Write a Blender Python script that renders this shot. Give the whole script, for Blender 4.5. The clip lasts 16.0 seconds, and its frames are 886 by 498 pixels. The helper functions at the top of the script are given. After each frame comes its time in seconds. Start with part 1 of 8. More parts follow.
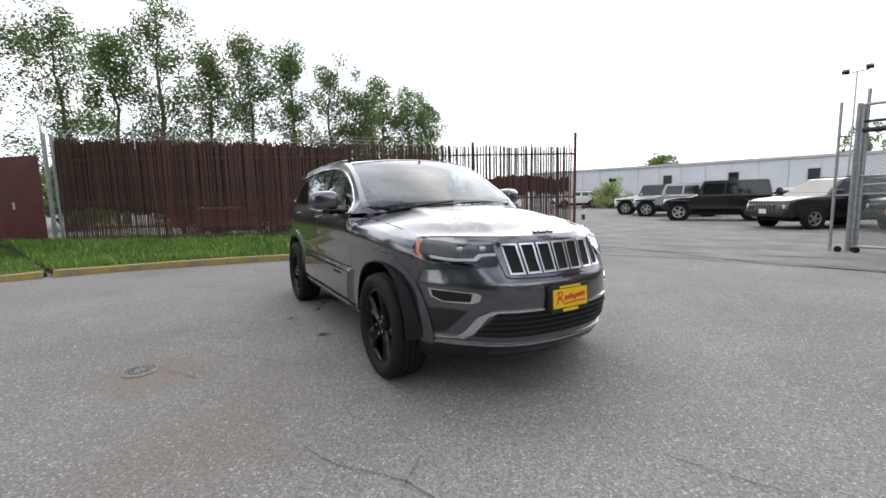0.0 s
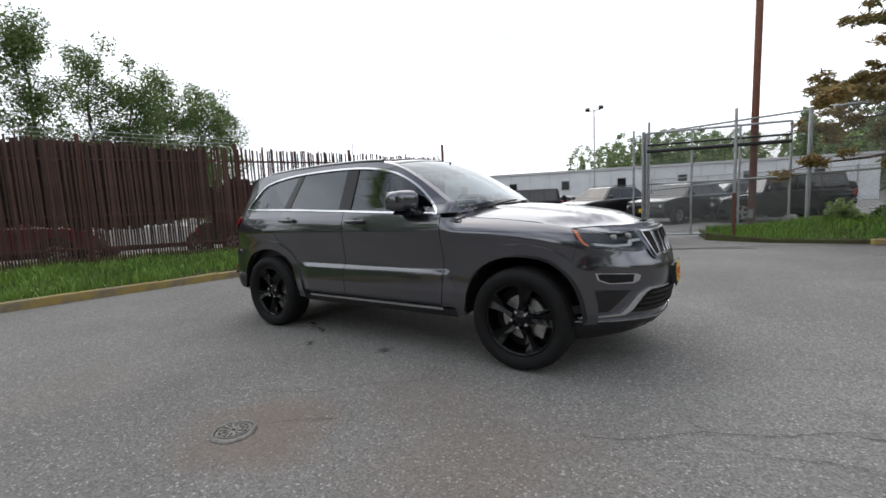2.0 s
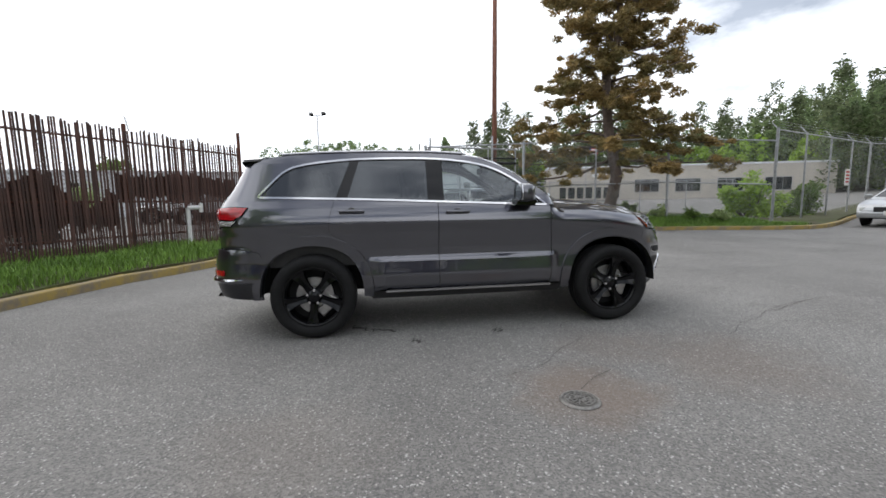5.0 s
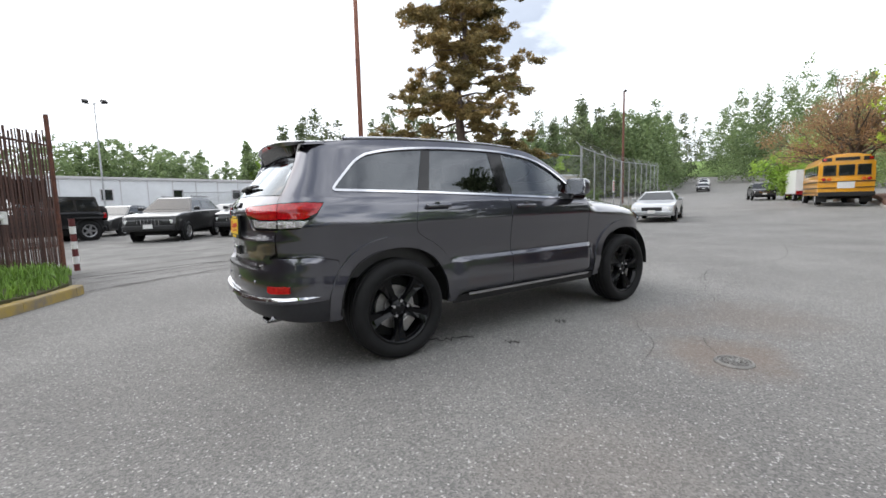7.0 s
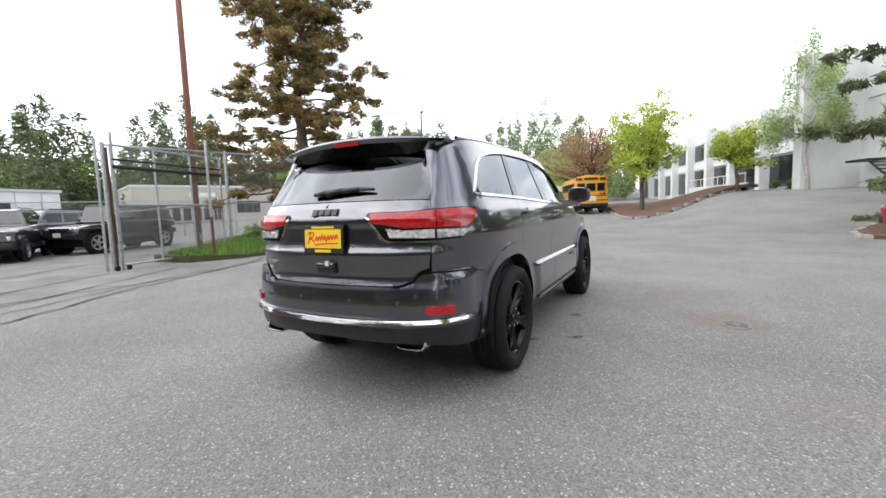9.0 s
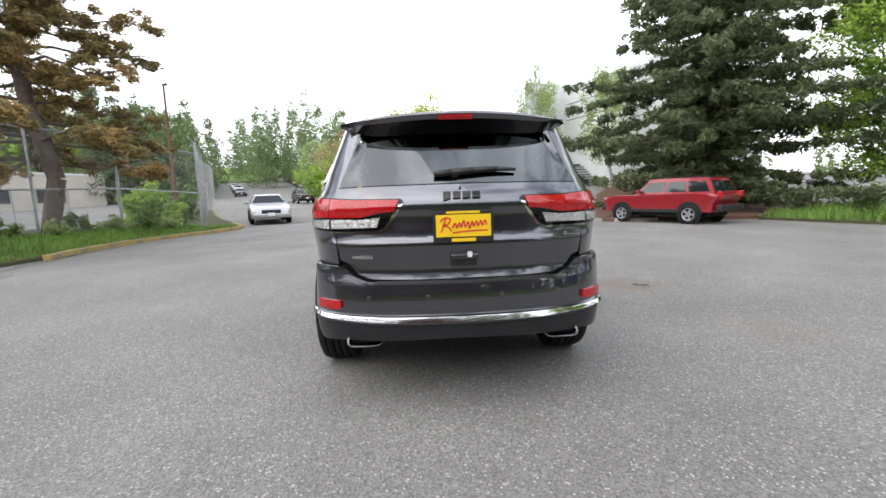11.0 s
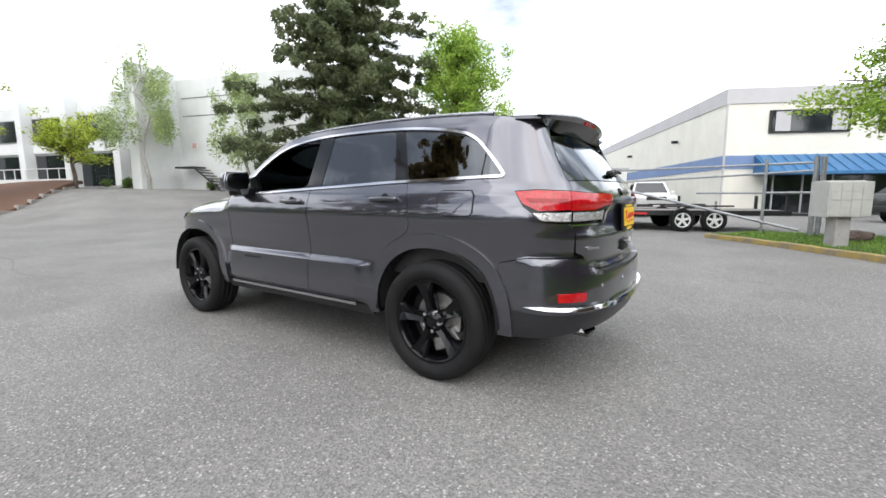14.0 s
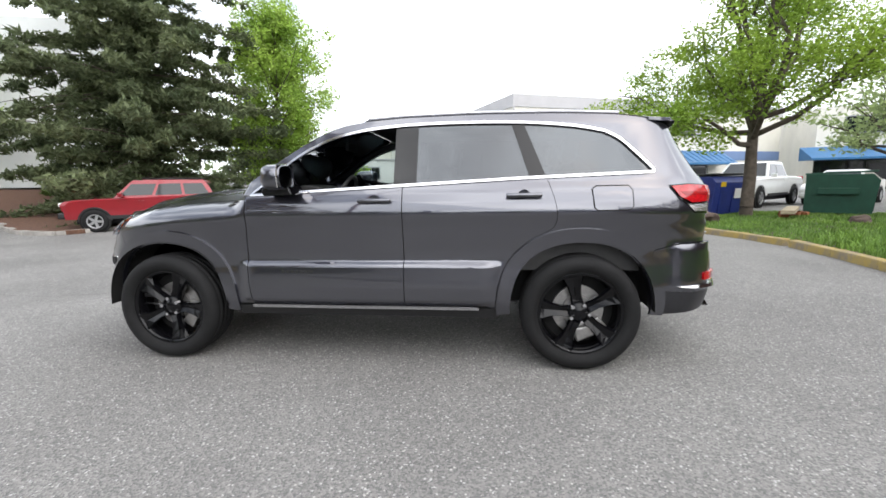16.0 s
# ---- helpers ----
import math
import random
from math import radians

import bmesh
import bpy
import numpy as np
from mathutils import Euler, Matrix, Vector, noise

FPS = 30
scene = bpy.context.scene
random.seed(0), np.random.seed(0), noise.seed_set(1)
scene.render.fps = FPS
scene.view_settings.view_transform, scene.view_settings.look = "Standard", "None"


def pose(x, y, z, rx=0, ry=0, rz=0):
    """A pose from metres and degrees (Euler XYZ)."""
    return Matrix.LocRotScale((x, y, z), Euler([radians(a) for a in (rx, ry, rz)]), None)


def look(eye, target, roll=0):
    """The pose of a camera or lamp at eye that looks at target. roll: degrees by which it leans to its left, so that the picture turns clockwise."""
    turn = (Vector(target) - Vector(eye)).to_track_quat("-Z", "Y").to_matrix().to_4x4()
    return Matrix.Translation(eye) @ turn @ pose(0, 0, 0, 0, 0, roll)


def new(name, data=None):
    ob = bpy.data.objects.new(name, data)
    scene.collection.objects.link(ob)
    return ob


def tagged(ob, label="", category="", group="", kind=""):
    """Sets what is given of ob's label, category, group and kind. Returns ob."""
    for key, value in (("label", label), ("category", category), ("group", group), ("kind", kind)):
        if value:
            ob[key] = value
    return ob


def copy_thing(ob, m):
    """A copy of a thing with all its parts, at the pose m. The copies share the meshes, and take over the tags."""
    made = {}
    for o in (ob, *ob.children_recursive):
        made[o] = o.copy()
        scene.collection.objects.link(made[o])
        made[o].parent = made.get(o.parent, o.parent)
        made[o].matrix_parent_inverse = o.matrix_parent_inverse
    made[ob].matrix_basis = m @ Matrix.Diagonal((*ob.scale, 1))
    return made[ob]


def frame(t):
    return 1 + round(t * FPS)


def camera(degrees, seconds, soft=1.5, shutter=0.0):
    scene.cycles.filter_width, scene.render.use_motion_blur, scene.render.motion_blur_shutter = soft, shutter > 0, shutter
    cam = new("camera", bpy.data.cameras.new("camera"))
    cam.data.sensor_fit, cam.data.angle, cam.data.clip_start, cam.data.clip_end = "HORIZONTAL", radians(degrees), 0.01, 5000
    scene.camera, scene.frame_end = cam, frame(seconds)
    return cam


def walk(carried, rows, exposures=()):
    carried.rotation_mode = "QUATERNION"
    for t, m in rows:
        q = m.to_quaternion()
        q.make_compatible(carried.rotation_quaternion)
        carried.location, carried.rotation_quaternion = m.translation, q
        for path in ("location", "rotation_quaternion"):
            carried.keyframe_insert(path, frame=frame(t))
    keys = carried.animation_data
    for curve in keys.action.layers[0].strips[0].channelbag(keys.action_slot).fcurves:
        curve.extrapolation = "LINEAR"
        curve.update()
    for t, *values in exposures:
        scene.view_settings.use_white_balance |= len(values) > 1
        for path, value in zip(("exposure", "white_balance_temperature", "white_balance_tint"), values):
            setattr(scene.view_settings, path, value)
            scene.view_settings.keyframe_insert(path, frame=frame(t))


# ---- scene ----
cam = camera(92.1, 16.0, soft=1.6)
PATH = [
    (0, (4.327, -2.021, 1.299), (2.604, -1.033, 1.062), -1.3),
    (0.5, (4.015, -2.523, 1.306), (2.427, -1.323, 1.11), -0.8),
    (1, (3.615, -2.963, 1.293), (2.173, -1.593, 1.085), -1.8),
    (1.5, (3.184, -3.425, 1.286), (1.931, -1.882, 1.067), -2.4),
    (2, (2.678, -3.792, 1.262), (1.596, -2.123, 1.051), -2.6),
    (2.5, (2.146, -4.12, 1.269), (1.313, -2.309, 1.111), -1.7),
    (3, (1.577, -4.385, 1.259), (0.996, -2.481, 1.068), -2.2),
    (3.5, (1.01, -4.589, 1.264), (0.675, -2.624, 1.093), -1.9),
    (4, (0.41, -4.781, 1.265), (0.311, -2.792, 1.08), -1.8),
    (4.5, (-0.23, -4.877, 1.268), (-0.121, -2.891, 1.056), -1.4),
    (5, (-0.873, -4.862, 1.268), (-0.569, -2.9, 1.028), -0.9),
    (5.5, (-1.481, -4.723, 1.261), (-0.981, -2.804, 1.001), -0.6),
    (6, (-2.019, -4.445, 1.24), (-1.309, -2.594, 0.982), -0.7),
    (6.5, (-2.523, -4.086, 1.22), (-1.623, -2.31, 1.023), -1.7),
    (7, (-2.999, -3.739, 1.182), (-1.869, -2.104, 0.966), -1.5),
    (7.5, (-3.452, -3.313, 1.175), (-2.147, -1.81, 0.975), -0.4),
    (8, (-3.878, -2.881, 1.182), (-2.399, -1.553, 0.95), -0.0),
    (8.5, (-4.204, -2.409, 1.189), (-2.597, -1.241, 0.962), -1.2),
    (9, (-4.436, -1.912, 1.203), (-2.676, -0.982, 1.014), -2.0),
    (9.5, (-4.602, -1.401, 1.208), (-2.711, -0.789, 0.984), -1.6),
    (10, (-4.675, -0.854, 1.22), (-2.725, -0.465, 1.005), -2.2),
    (10.5, (-4.737, -0.307, 1.221), (-2.754, -0.185, 0.989), -2.1),
    (11, (-4.691, 0.259, 1.21), (-2.712, 0.132, 0.954), -1.8),
    (11.5, (-4.552, 0.819, 1.195), (-2.606, 0.45, 0.917), -1.5),
    (12, (-4.331, 1.349, 1.182), (-2.452, 0.729, 0.894), -1.2),
    (12.5, (-4.043, 1.823, 1.178), (-2.273, 0.932, 0.907), -1.1),
    (13, (-3.739, 2.296, 1.172), (-2.1, 1.182, 0.902), -2.1),
    (13.5, (-3.407, 2.699, 1.182), (-2.005, 1.284, 0.996), -1.3),
    (14, (-3.012, 3.052, 1.185), (-1.891, 1.415, 0.932), -0.2),
    (14.5, (-2.529, 3.313, 1.199), (-1.596, 1.565, 0.928), -0.1),
    (15, (-2.01, 3.53, 1.214), (-1.328, 1.672, 0.925), -0.1),
    (15.5, (-1.455, 3.623, 1.231), (-0.975, 1.707, 0.923), -1.2),
    (16, (-0.902, 3.691, 1.25), (-0.664, 1.73, 0.94), -1.1),
]
EXPOSURES = [(0, 0.36), (1.5, 0.08), (2.5, -0.18), (3.5, -0.08), (6, 0.26), (7, 0.46), (8.5, 0.66), (10, 0.70), (12.5, 0.65), (14.5, 0.75), (16, 0.8)]
walk(cam, [(t, look(eye, aim, roll)) for t, eye, aim, roll in PATH], EXPOSURES)

# ---- light ----
world = bpy.data.worlds.new("sky")
scene.world = world
world.use_nodes = True
SUN_EL, SUN_AZ = 46.0, 322.0      # elevation; compass turn from +y towards +x
wn = world.node_tree.nodes
wl = world.node_tree.links
wn.clear()
w_out = wn.new("ShaderNodeOutputWorld")
w_bg = wn.new("ShaderNodeBackground")
w_sky = wn.new("ShaderNodeTexSky")
w_sky.sky_type = "NISHITA"
w_sky.sun_disc = False
w_sky.sun_elevation = radians(SUN_EL)
w_sky.sun_rotation = radians(SUN_AZ)
w_sky.dust_density = 3.0
w_co = wn.new("ShaderNodeTexCoord")
w_map = wn.new("ShaderNodeMapping")
w_map.inputs["Scale"].default_value = (1.0, 1.0, 2.6)
w_n = wn.new("ShaderNodeTexNoise")
w_n.inputs["Scale"].default_value = 2.1
w_n.inputs["Detail"].default_value = 7
w_n.inputs["Roughness"].default_value = 0.55
w_r = wn.new("ShaderNodeValToRGB")
w_r.color_ramp.elements[0].position = 0.40
w_r.color_ramp.elements[0].color = (0.24, 0.24, 0.24, 1)
w_r.color_ramp.elements[1].position = 0.56
w_mix = wn.new("ShaderNodeMixRGB")
w_sep = wn.new("ShaderNodeSeparateXYZ")          # clouds close up towards the horizon
w_low = wn.new("ShaderNodeMapRange")
w_low.inputs["From Min"].default_value, w_low.inputs["From Max"].default_value = 0.15, 0.75
w_low.inputs["To Min"].default_value, w_low.inputs["To Max"].default_value = 0.12, -0.03
w_add = wn.new("ShaderNodeMath")
w_add.operation = "ADD"
w_n2 = wn.new("ShaderNodeTexNoise")
w_n2.inputs["Scale"].default_value = 3.3
w_n2.inputs["Detail"].default_value = 5
w_r2 = wn.new("ShaderNodeValToRGB")
w_r2.color_ramp.elements[0].position = 0.38
w_r2.color_ramp.elements[0].color = (12.4, 13.0, 14.0, 1)
w_r2.color_ramp.elements[1].position = 0.60
w_r2.color_ramp.elements[1].color = (17.3, 17.8, 18.7, 1)
wl.new(w_co.outputs["Generated"], w_map.inputs["Vector"])
wl.new(w_map.outputs["Vector"], w_n.inputs["Vector"])
wl.new(w_map.outputs["Vector"], w_n2.inputs["Vector"])
wl.new(w_co.outputs["Generated"], w_sep.inputs["Vector"])
wl.new(w_sep.outputs["Z"], w_low.inputs["Value"])
wl.new(w_n.outputs["Fac"], w_add.inputs[0])
wl.new(w_low.outputs["Result"], w_add.inputs[1])
wl.new(w_add.outputs["Value"], w_r.inputs["Fac"])
wl.new(w_n2.outputs["Fac"], w_r2.inputs["Fac"])
wl.new(w_r.outputs["Color"], w_mix.inputs["Fac"])
wl.new(w_sky.outputs["Color"], w_mix.inputs[1])
wl.new(w_r2.outputs["Color"], w_mix.inputs[2])
wl.new(w_mix.outputs["Color"], w_bg.inputs["Color"])
wl.new(w_bg.outputs["Background"], w_out.inputs["Surface"])
w_bg.inputs["Strength"].default_value = 0.098
sun = new("sun", bpy.data.lights.new("sun", "SUN"))
sun.data.energy = 1.3
sun.data.angle = radians(85)
sun.data.color = (1.0, 0.97, 0.93)
_se, _sa = radians(SUN_EL), radians(SUN_AZ)
sun.matrix_world = look((40 * math.sin(_sa) * math.cos(_se), 40 * math.cos(_sa) * math.cos(_se), 40 * math.sin(_se)), (0, 0, 0))
scene.view_settings.exposure = 0.0


# ---- materials ----
def mat(name, col, rough=0.6, metal=0.0, var=0.0, scale=8.0, bump=0.0, bscale=60.0, coat=0.0, col2=None, spec=0.5, obj=False, island=0.0, piece=0.0):
    """A node material: base colour with noise towards col2 or darker, and bump."""
    m = bpy.data.materials.new(name)
    m.use_nodes = True
    nt = m.node_tree
    b = nt.nodes["Principled BSDF"]
    b.inputs["Base Color"].default_value = (*col, 1)
    b.inputs["Roughness"].default_value = rough
    b.inputs["Metallic"].default_value = metal
    b.inputs["Specular IOR Level"].default_value = spec
    b.inputs["Coat Weight"].default_value = coat
    b.inputs["Coat Roughness"].default_value = 0.03
    co = nt.nodes.new("ShaderNodeTexCoord")
    src = co.outputs["Object"]
    if var or col2:
        c2 = col2 or tuple(max(c * (1 - var), 0) for c in col)
        n = nt.nodes.new("ShaderNodeTexNoise")
        n.inputs["Scale"].default_value = scale
        n.inputs["Detail"].default_value = 6
        n.inputs["Roughness"].default_value = 0.65
        r = nt.nodes.new("ShaderNodeValToRGB")
        r.color_ramp.elements[0].position, r.color_ramp.elements[1].position = 0.35, 0.65
        r.color_ramp.elements[0].color, r.color_ramp.elements[1].color = (*c2, 1), (*col, 1)
        nt.links.new(src, n.inputs["Vector"])
        nt.links.new(n.outputs["Fac"], r.inputs["Fac"])
        last = r.outputs["Color"]
        if island or piece:
            h = nt.nodes.new("ShaderNodeHueSaturation")
            mr = nt.nodes.new("ShaderNodeMapRange")
            if island:
                g = nt.nodes.new("ShaderNodeNewGeometry")
                nt.links.new(g.outputs["Random Per Island"], mr.inputs["Value"])
            else:
                g = nt.nodes.new("ShaderNodeObjectInfo")
                nt.links.new(g.outputs["Random"], mr.inputs["Value"])
            k = island or piece
            mr.inputs["To Min"].default_value, mr.inputs["To Max"].default_value = 1 - k, 1 + k
            nt.links.new(mr.outputs["Result"], h.inputs["Value"])
            nt.links.new(last, h.inputs["Color"])
            last = h.outputs["Color"]
        nt.links.new(last, b.inputs["Base Color"])
    if bump:
        n2 = nt.nodes.new("ShaderNodeTexNoise")
        n2.inputs["Scale"].default_value = bscale
        n2.inputs["Detail"].default_value = 4
        bp = nt.nodes.new("ShaderNodeBump")
        bp.inputs["Strength"].default_value = bump
        bp.inputs["Distance"].default_value = 0.01
        nt.links.new(src, n2.inputs["Vector"])
        nt.links.new(n2.outputs["Fac"], bp.inputs["Height"])
        nt.links.new(bp.outputs["Normal"], b.inputs["Normal"])
    return m


def glass(name, tint, rough=0.0, ior=1.5):
    """A thin pane: tinted see-through with mirror gloss by Fresnel."""
    m = bpy.data.materials.new(name)
    m.use_nodes = True
    nt = m.node_tree
    nt.nodes.clear()
    o = nt.nodes.new("ShaderNodeOutputMaterial")
    tr = nt.nodes.new("ShaderNodeBsdfTransparent")
    tr.inputs["Color"].default_value = (*tint, 1)
    gl = nt.nodes.new("ShaderNodeBsdfGlossy")
    gl.inputs["Roughness"].default_value = rough
    gl.inputs["Color"].default_value = (0.9, 0.95, 1.0, 1)
    fr = nt.nodes.new("ShaderNodeFresnel")
    fr.inputs["IOR"].default_value = ior
    mx = nt.nodes.new("ShaderNodeMixShader")
    nt.links.new(fr.outputs["Fac"], mx.inputs["Fac"])
    nt.links.new(tr.outputs["BSDF"], mx.inputs[1])
    nt.links.new(gl.outputs["BSDF"], mx.inputs[2])
    nt.links.new(mx.outputs["Shader"], o.inputs["Surface"])
    return m


M_PAINT = mat("granite_paint", (0.056, 0.057, 0.076), 0.30, 0.90, var=0.10, scale=900, coat=1.0)
M_PAINT.node_tree.nodes["Principled BSDF"].inputs["Coat IOR"].default_value = 2.0
M_BLACKGLOSS = mat("gloss_black", (0.005, 0.005, 0.006), 0.07, 0, var=0.3, scale=5, spec=0.4)
M_RIM = mat("gloss_black_alloy", (0.004, 0.004, 0.005), 0.12, 0, var=0.3, scale=5, spec=0.28)
M_LOWER = mat("dark_grey_lower_trim", (0.030, 0.030, 0.034), 0.35, 0.3, var=0.15, scale=40)
M_BLACK = mat("black_plastic", (0.012, 0.012, 0.013), 0.5, 0, var=0.3, scale=30)
# black of the underbody, and of flat pieces painted as shaded openings
M_VOID = mat("underbody_and_shade_black", (0.006, 0.006, 0.006), 0.9, 0, var=0.3, scale=6)
M_CHROME = mat("chrome", (0.68, 0.68, 0.70), 0.09, 1.0, var=0.06, scale=20)
M_DARKCHROME = mat("dark_chrome", (0.16, 0.16, 0.165), 0.18, 1.0, var=0.2, scale=20)
M_SATIN = mat("satin_silver", (0.55, 0.55, 0.57), 0.25, 1.0, var=0.08, scale=20)
M_RUBBER = mat("tyre_rubber", (0.010, 0.010, 0.0105), 0.75, 0, var=0.35, scale=14, bump=0.15, bscale=90, spec=0.28)
M_DISC = mat("brake_disc_steel", (0.42, 0.41, 0.40), 0.38, 0.9, var=0.25, scale=30)
M_TINT = glass("privacy_glass", (0.035, 0.038, 0.042), 0.0, 1.95)
M_CLEAR = glass("green_tint_glass", (0.55, 0.63, 0.62), 0.0, 1.9)
M_SCREEN = glass("windscreen_glass", (0.20, 0.29, 0.28), 0.0, 1.9)
M_LENS = glass("clear_lens", (0.92, 0.94, 0.96), 0.0, 1.35)
M_REFLECTOR = mat("clear_lamp_reflector", (0.62, 0.60, 0.60), 0.16, 0.75, var=0.55, scale=45, bump=0.6, bscale=120)
M_RED = mat("red_lens", (0.50, 0.007, 0.012), 0.05, 0, var=0.45, scale=55, spec=0.5, coat=0.5)
M_REDD = mat("dark_red_lens", (0.30, 0.004, 0.006), 0.1, 0, var=0.3, scale=60)
M_AMBER = mat("amber_lens", (0.80, 0.13, 0.004), 0.12, 0, var=0.2, scale=60, coat=1.0)
M_WHITE = mat("white_plastic", (0.72, 0.72, 0.70), 0.3, 0, var=0.1, scale=20)
M_YEL = mat("yellow_plate", (0.80, 0.52, 0.01), 0.4, 0, var=0.08, scale=30)
M_REDINK = mat("red_ink", (0.55, 0.02, 0.02), 0.5, 0, var=0.1, scale=30)
M_LEATHER = mat("black_leather", (0.035, 0.034, 0.034), 0.45, 0, var=0.3, scale=12, bump=0.2, bscale=200)
M_GREYFAB = mat("grey_headliner", (0.10, 0.10, 0.10), 0.9, 0, var=0.2, scale=40)


# ---- mesh helpers ----
def finish(name, me, material, parent=None, label="", smooth=False):
    for m_ in material if isinstance(material, (list, tuple)) else [material]:
        me.materials.append(m_)
    if smooth:
        me.polygons.foreach_set("use_smooth", [True] * len(me.polygons))
    ob = new(name, me)
    if parent is not None:
        ob.parent = parent
    if label:
        ob["label"] = label
    return ob


def part(name, bm, material, parent=None, label="", smooth=False):
    """Links a bmesh as one mesh object, under a thing or a part."""
    me = bpy.data.meshes.new(name)
    bmesh.ops.recalc_face_normals(bm, faces=bm.faces)
    bm.to_mesh(me)
    bm.free()
    return finish(name, me, material, parent, label, smooth)


def raw(name, verts, faces, material, parent=None, label="", smooth=False):
    me = bpy.data.meshes.new(name)
    me.from_pydata([tuple(v) for v in verts], [], faces)
    me.update()
    return finish(name, me, material, parent, label, smooth)


def thing(name, label, category, m=None, group="", kind=""):
    ob = new(name)
    ob.empty_display_size = 0.2
    if m is not None:
        ob.matrix_world = m
    return tagged(ob, label, category, group, kind)


def bm_box(bm, c, s, rot=None, bevel=0.0):
    """Adds a box of size s centred at c."""
    r = rot.to_quaternion() if rot is not None else None
    got = bmesh.ops.create_cube(bm, size=1, matrix=Matrix.LocRotScale(Vector(c), r, Vector(s)))
    if bevel:
        es = list({e for v in got["verts"] for e in v.link_edges})
        bmesh.ops.bevel(bm, geom=es, offset=bevel, segments=2, affect="EDGES", profile=0.6)
    return bm


def box(c, s, rot=None, bevel=0.0):
    return bm_box(bmesh.new(), c, s, rot, bevel)


def bm_tube(bm, a, b, r0, r1=None, seg=10, cap=True):
    a, b = Vector(a), Vector(b)
    d = b - a
    m = Matrix.Translation((a + b) / 2) @ d.to_track_quat("Z", "Y").to_matrix().to_4x4()
    bmesh.ops.create_cone(bm, cap_ends=cap, segments=seg, radius1=r0, radius2=r0 if r1 is None else r1, depth=d.length, matrix=m)
    return bm


def tube(a, b, r0, r1=None, seg=10):
    return bm_tube(bmesh.new(), a, b, r0, r1, seg)


def lathe(profile, seg=40, axis="Y"):
    """Spins (r, h) pairs about an axis; returns a bmesh."""
    bm = bmesh.new()
    rows = []
    for r, h in profile:
        row = []
        for k in range(seg):
            a = 2 * math.pi * k / seg
            c, s = r * math.cos(a), r * math.sin(a)
            row.append(bm.verts.new((c, h, s) if axis == "Y" else (c, s, h)))
        rows.append(row)
    for p, q in zip(rows, rows[1:]):
        for k in range(seg):
            bm.faces.new((p[k], p[(k + 1) % seg], q[(k + 1) % seg], q[k]))
    return bm


def prism(pts, d0, d1, plane="xz", bevel=0.0):
    """A polygon in a plane pulled out from d0 to d1 along the third axis."""
    bm = bmesh.new()

    def at(p, d):
        return (p[0], d, p[1]) if plane == "xz" else ((p[0], p[1], d) if plane == "xy" else (d, p[0], p[1]))
    a = [bm.verts.new(at(p, d0)) for p in pts]
    b = [bm.verts.new(at(p, d1)) for p in pts]
    n = len(pts)
    bm.faces.new(a)
    bm.faces.new(b[::-1])
    for k in range(n):
        bm.faces.new((a[k], b[k], b[(k + 1) % n], a[(k + 1) % n]))
    if bevel:
        bmesh.ops.recalc_face_normals(bm, faces=bm.faces)
        bmesh.ops.bevel(bm, geom=list(bm.edges), offset=bevel, segments=2, affect="EDGES", profile=0.6)
    return bm


def spline(pts, n=8, closed=False):
    """Catmull-Rom through 2D or 3D points."""
    p = [Vector(q) for q in pts]
    k = len(p)
    out = []
    for i in range(k if closed else k - 1):
        a = p[(i - 1) % k] if closed or i > 0 else p[0]
        b, c = p[i], p[(i + 1) % k]
        d = p[(i + 2) % k] if closed or i + 2 < k else p[-1]
        for j in range(n):
            t = j / n
            out.append(0.5 * (2 * b + (c - a) * t + (2 * a - 5 * b + 4 * c - d) * t * t + (3 * b - a - 3 * c + d) * t ** 3))
    if not closed:
        out.append(p[-1])
    return out


def table(pts, soft=0.0, n=400):
    """A smooth one-dimensional profile from (at, value) pairs; vectorised."""
    xs = np.array([q[0] for q in pts], float)
    ys = np.array([q[1] for q in pts], float)
    g = np.linspace(xs[0], xs[-1], n)
    v = np.interp(g, xs, ys)
    if soft:
        w = max(1, int(soft / (g[1] - g[0])))
        ker = np.hanning(2 * w + 3)[1:-1]
        pad = np.r_[2 * v[0] - v[1:len(ker) // 2 + 1][::-1], v, 2 * v[-1] - v[-len(ker) // 2:-1][::-1]]
        v2 = np.convolve(pad, ker / ker.sum(), "same")[len(ker) // 2:len(ker) // 2 + n]
        v = v2
    return lambda x: np.interp(x, g, v)


def smooth01(x, a, b):
    t = np.clip((np.asarray(x, float) - a) / (b - a), 0, 1)
    return t * t * (3 - 2 * t)
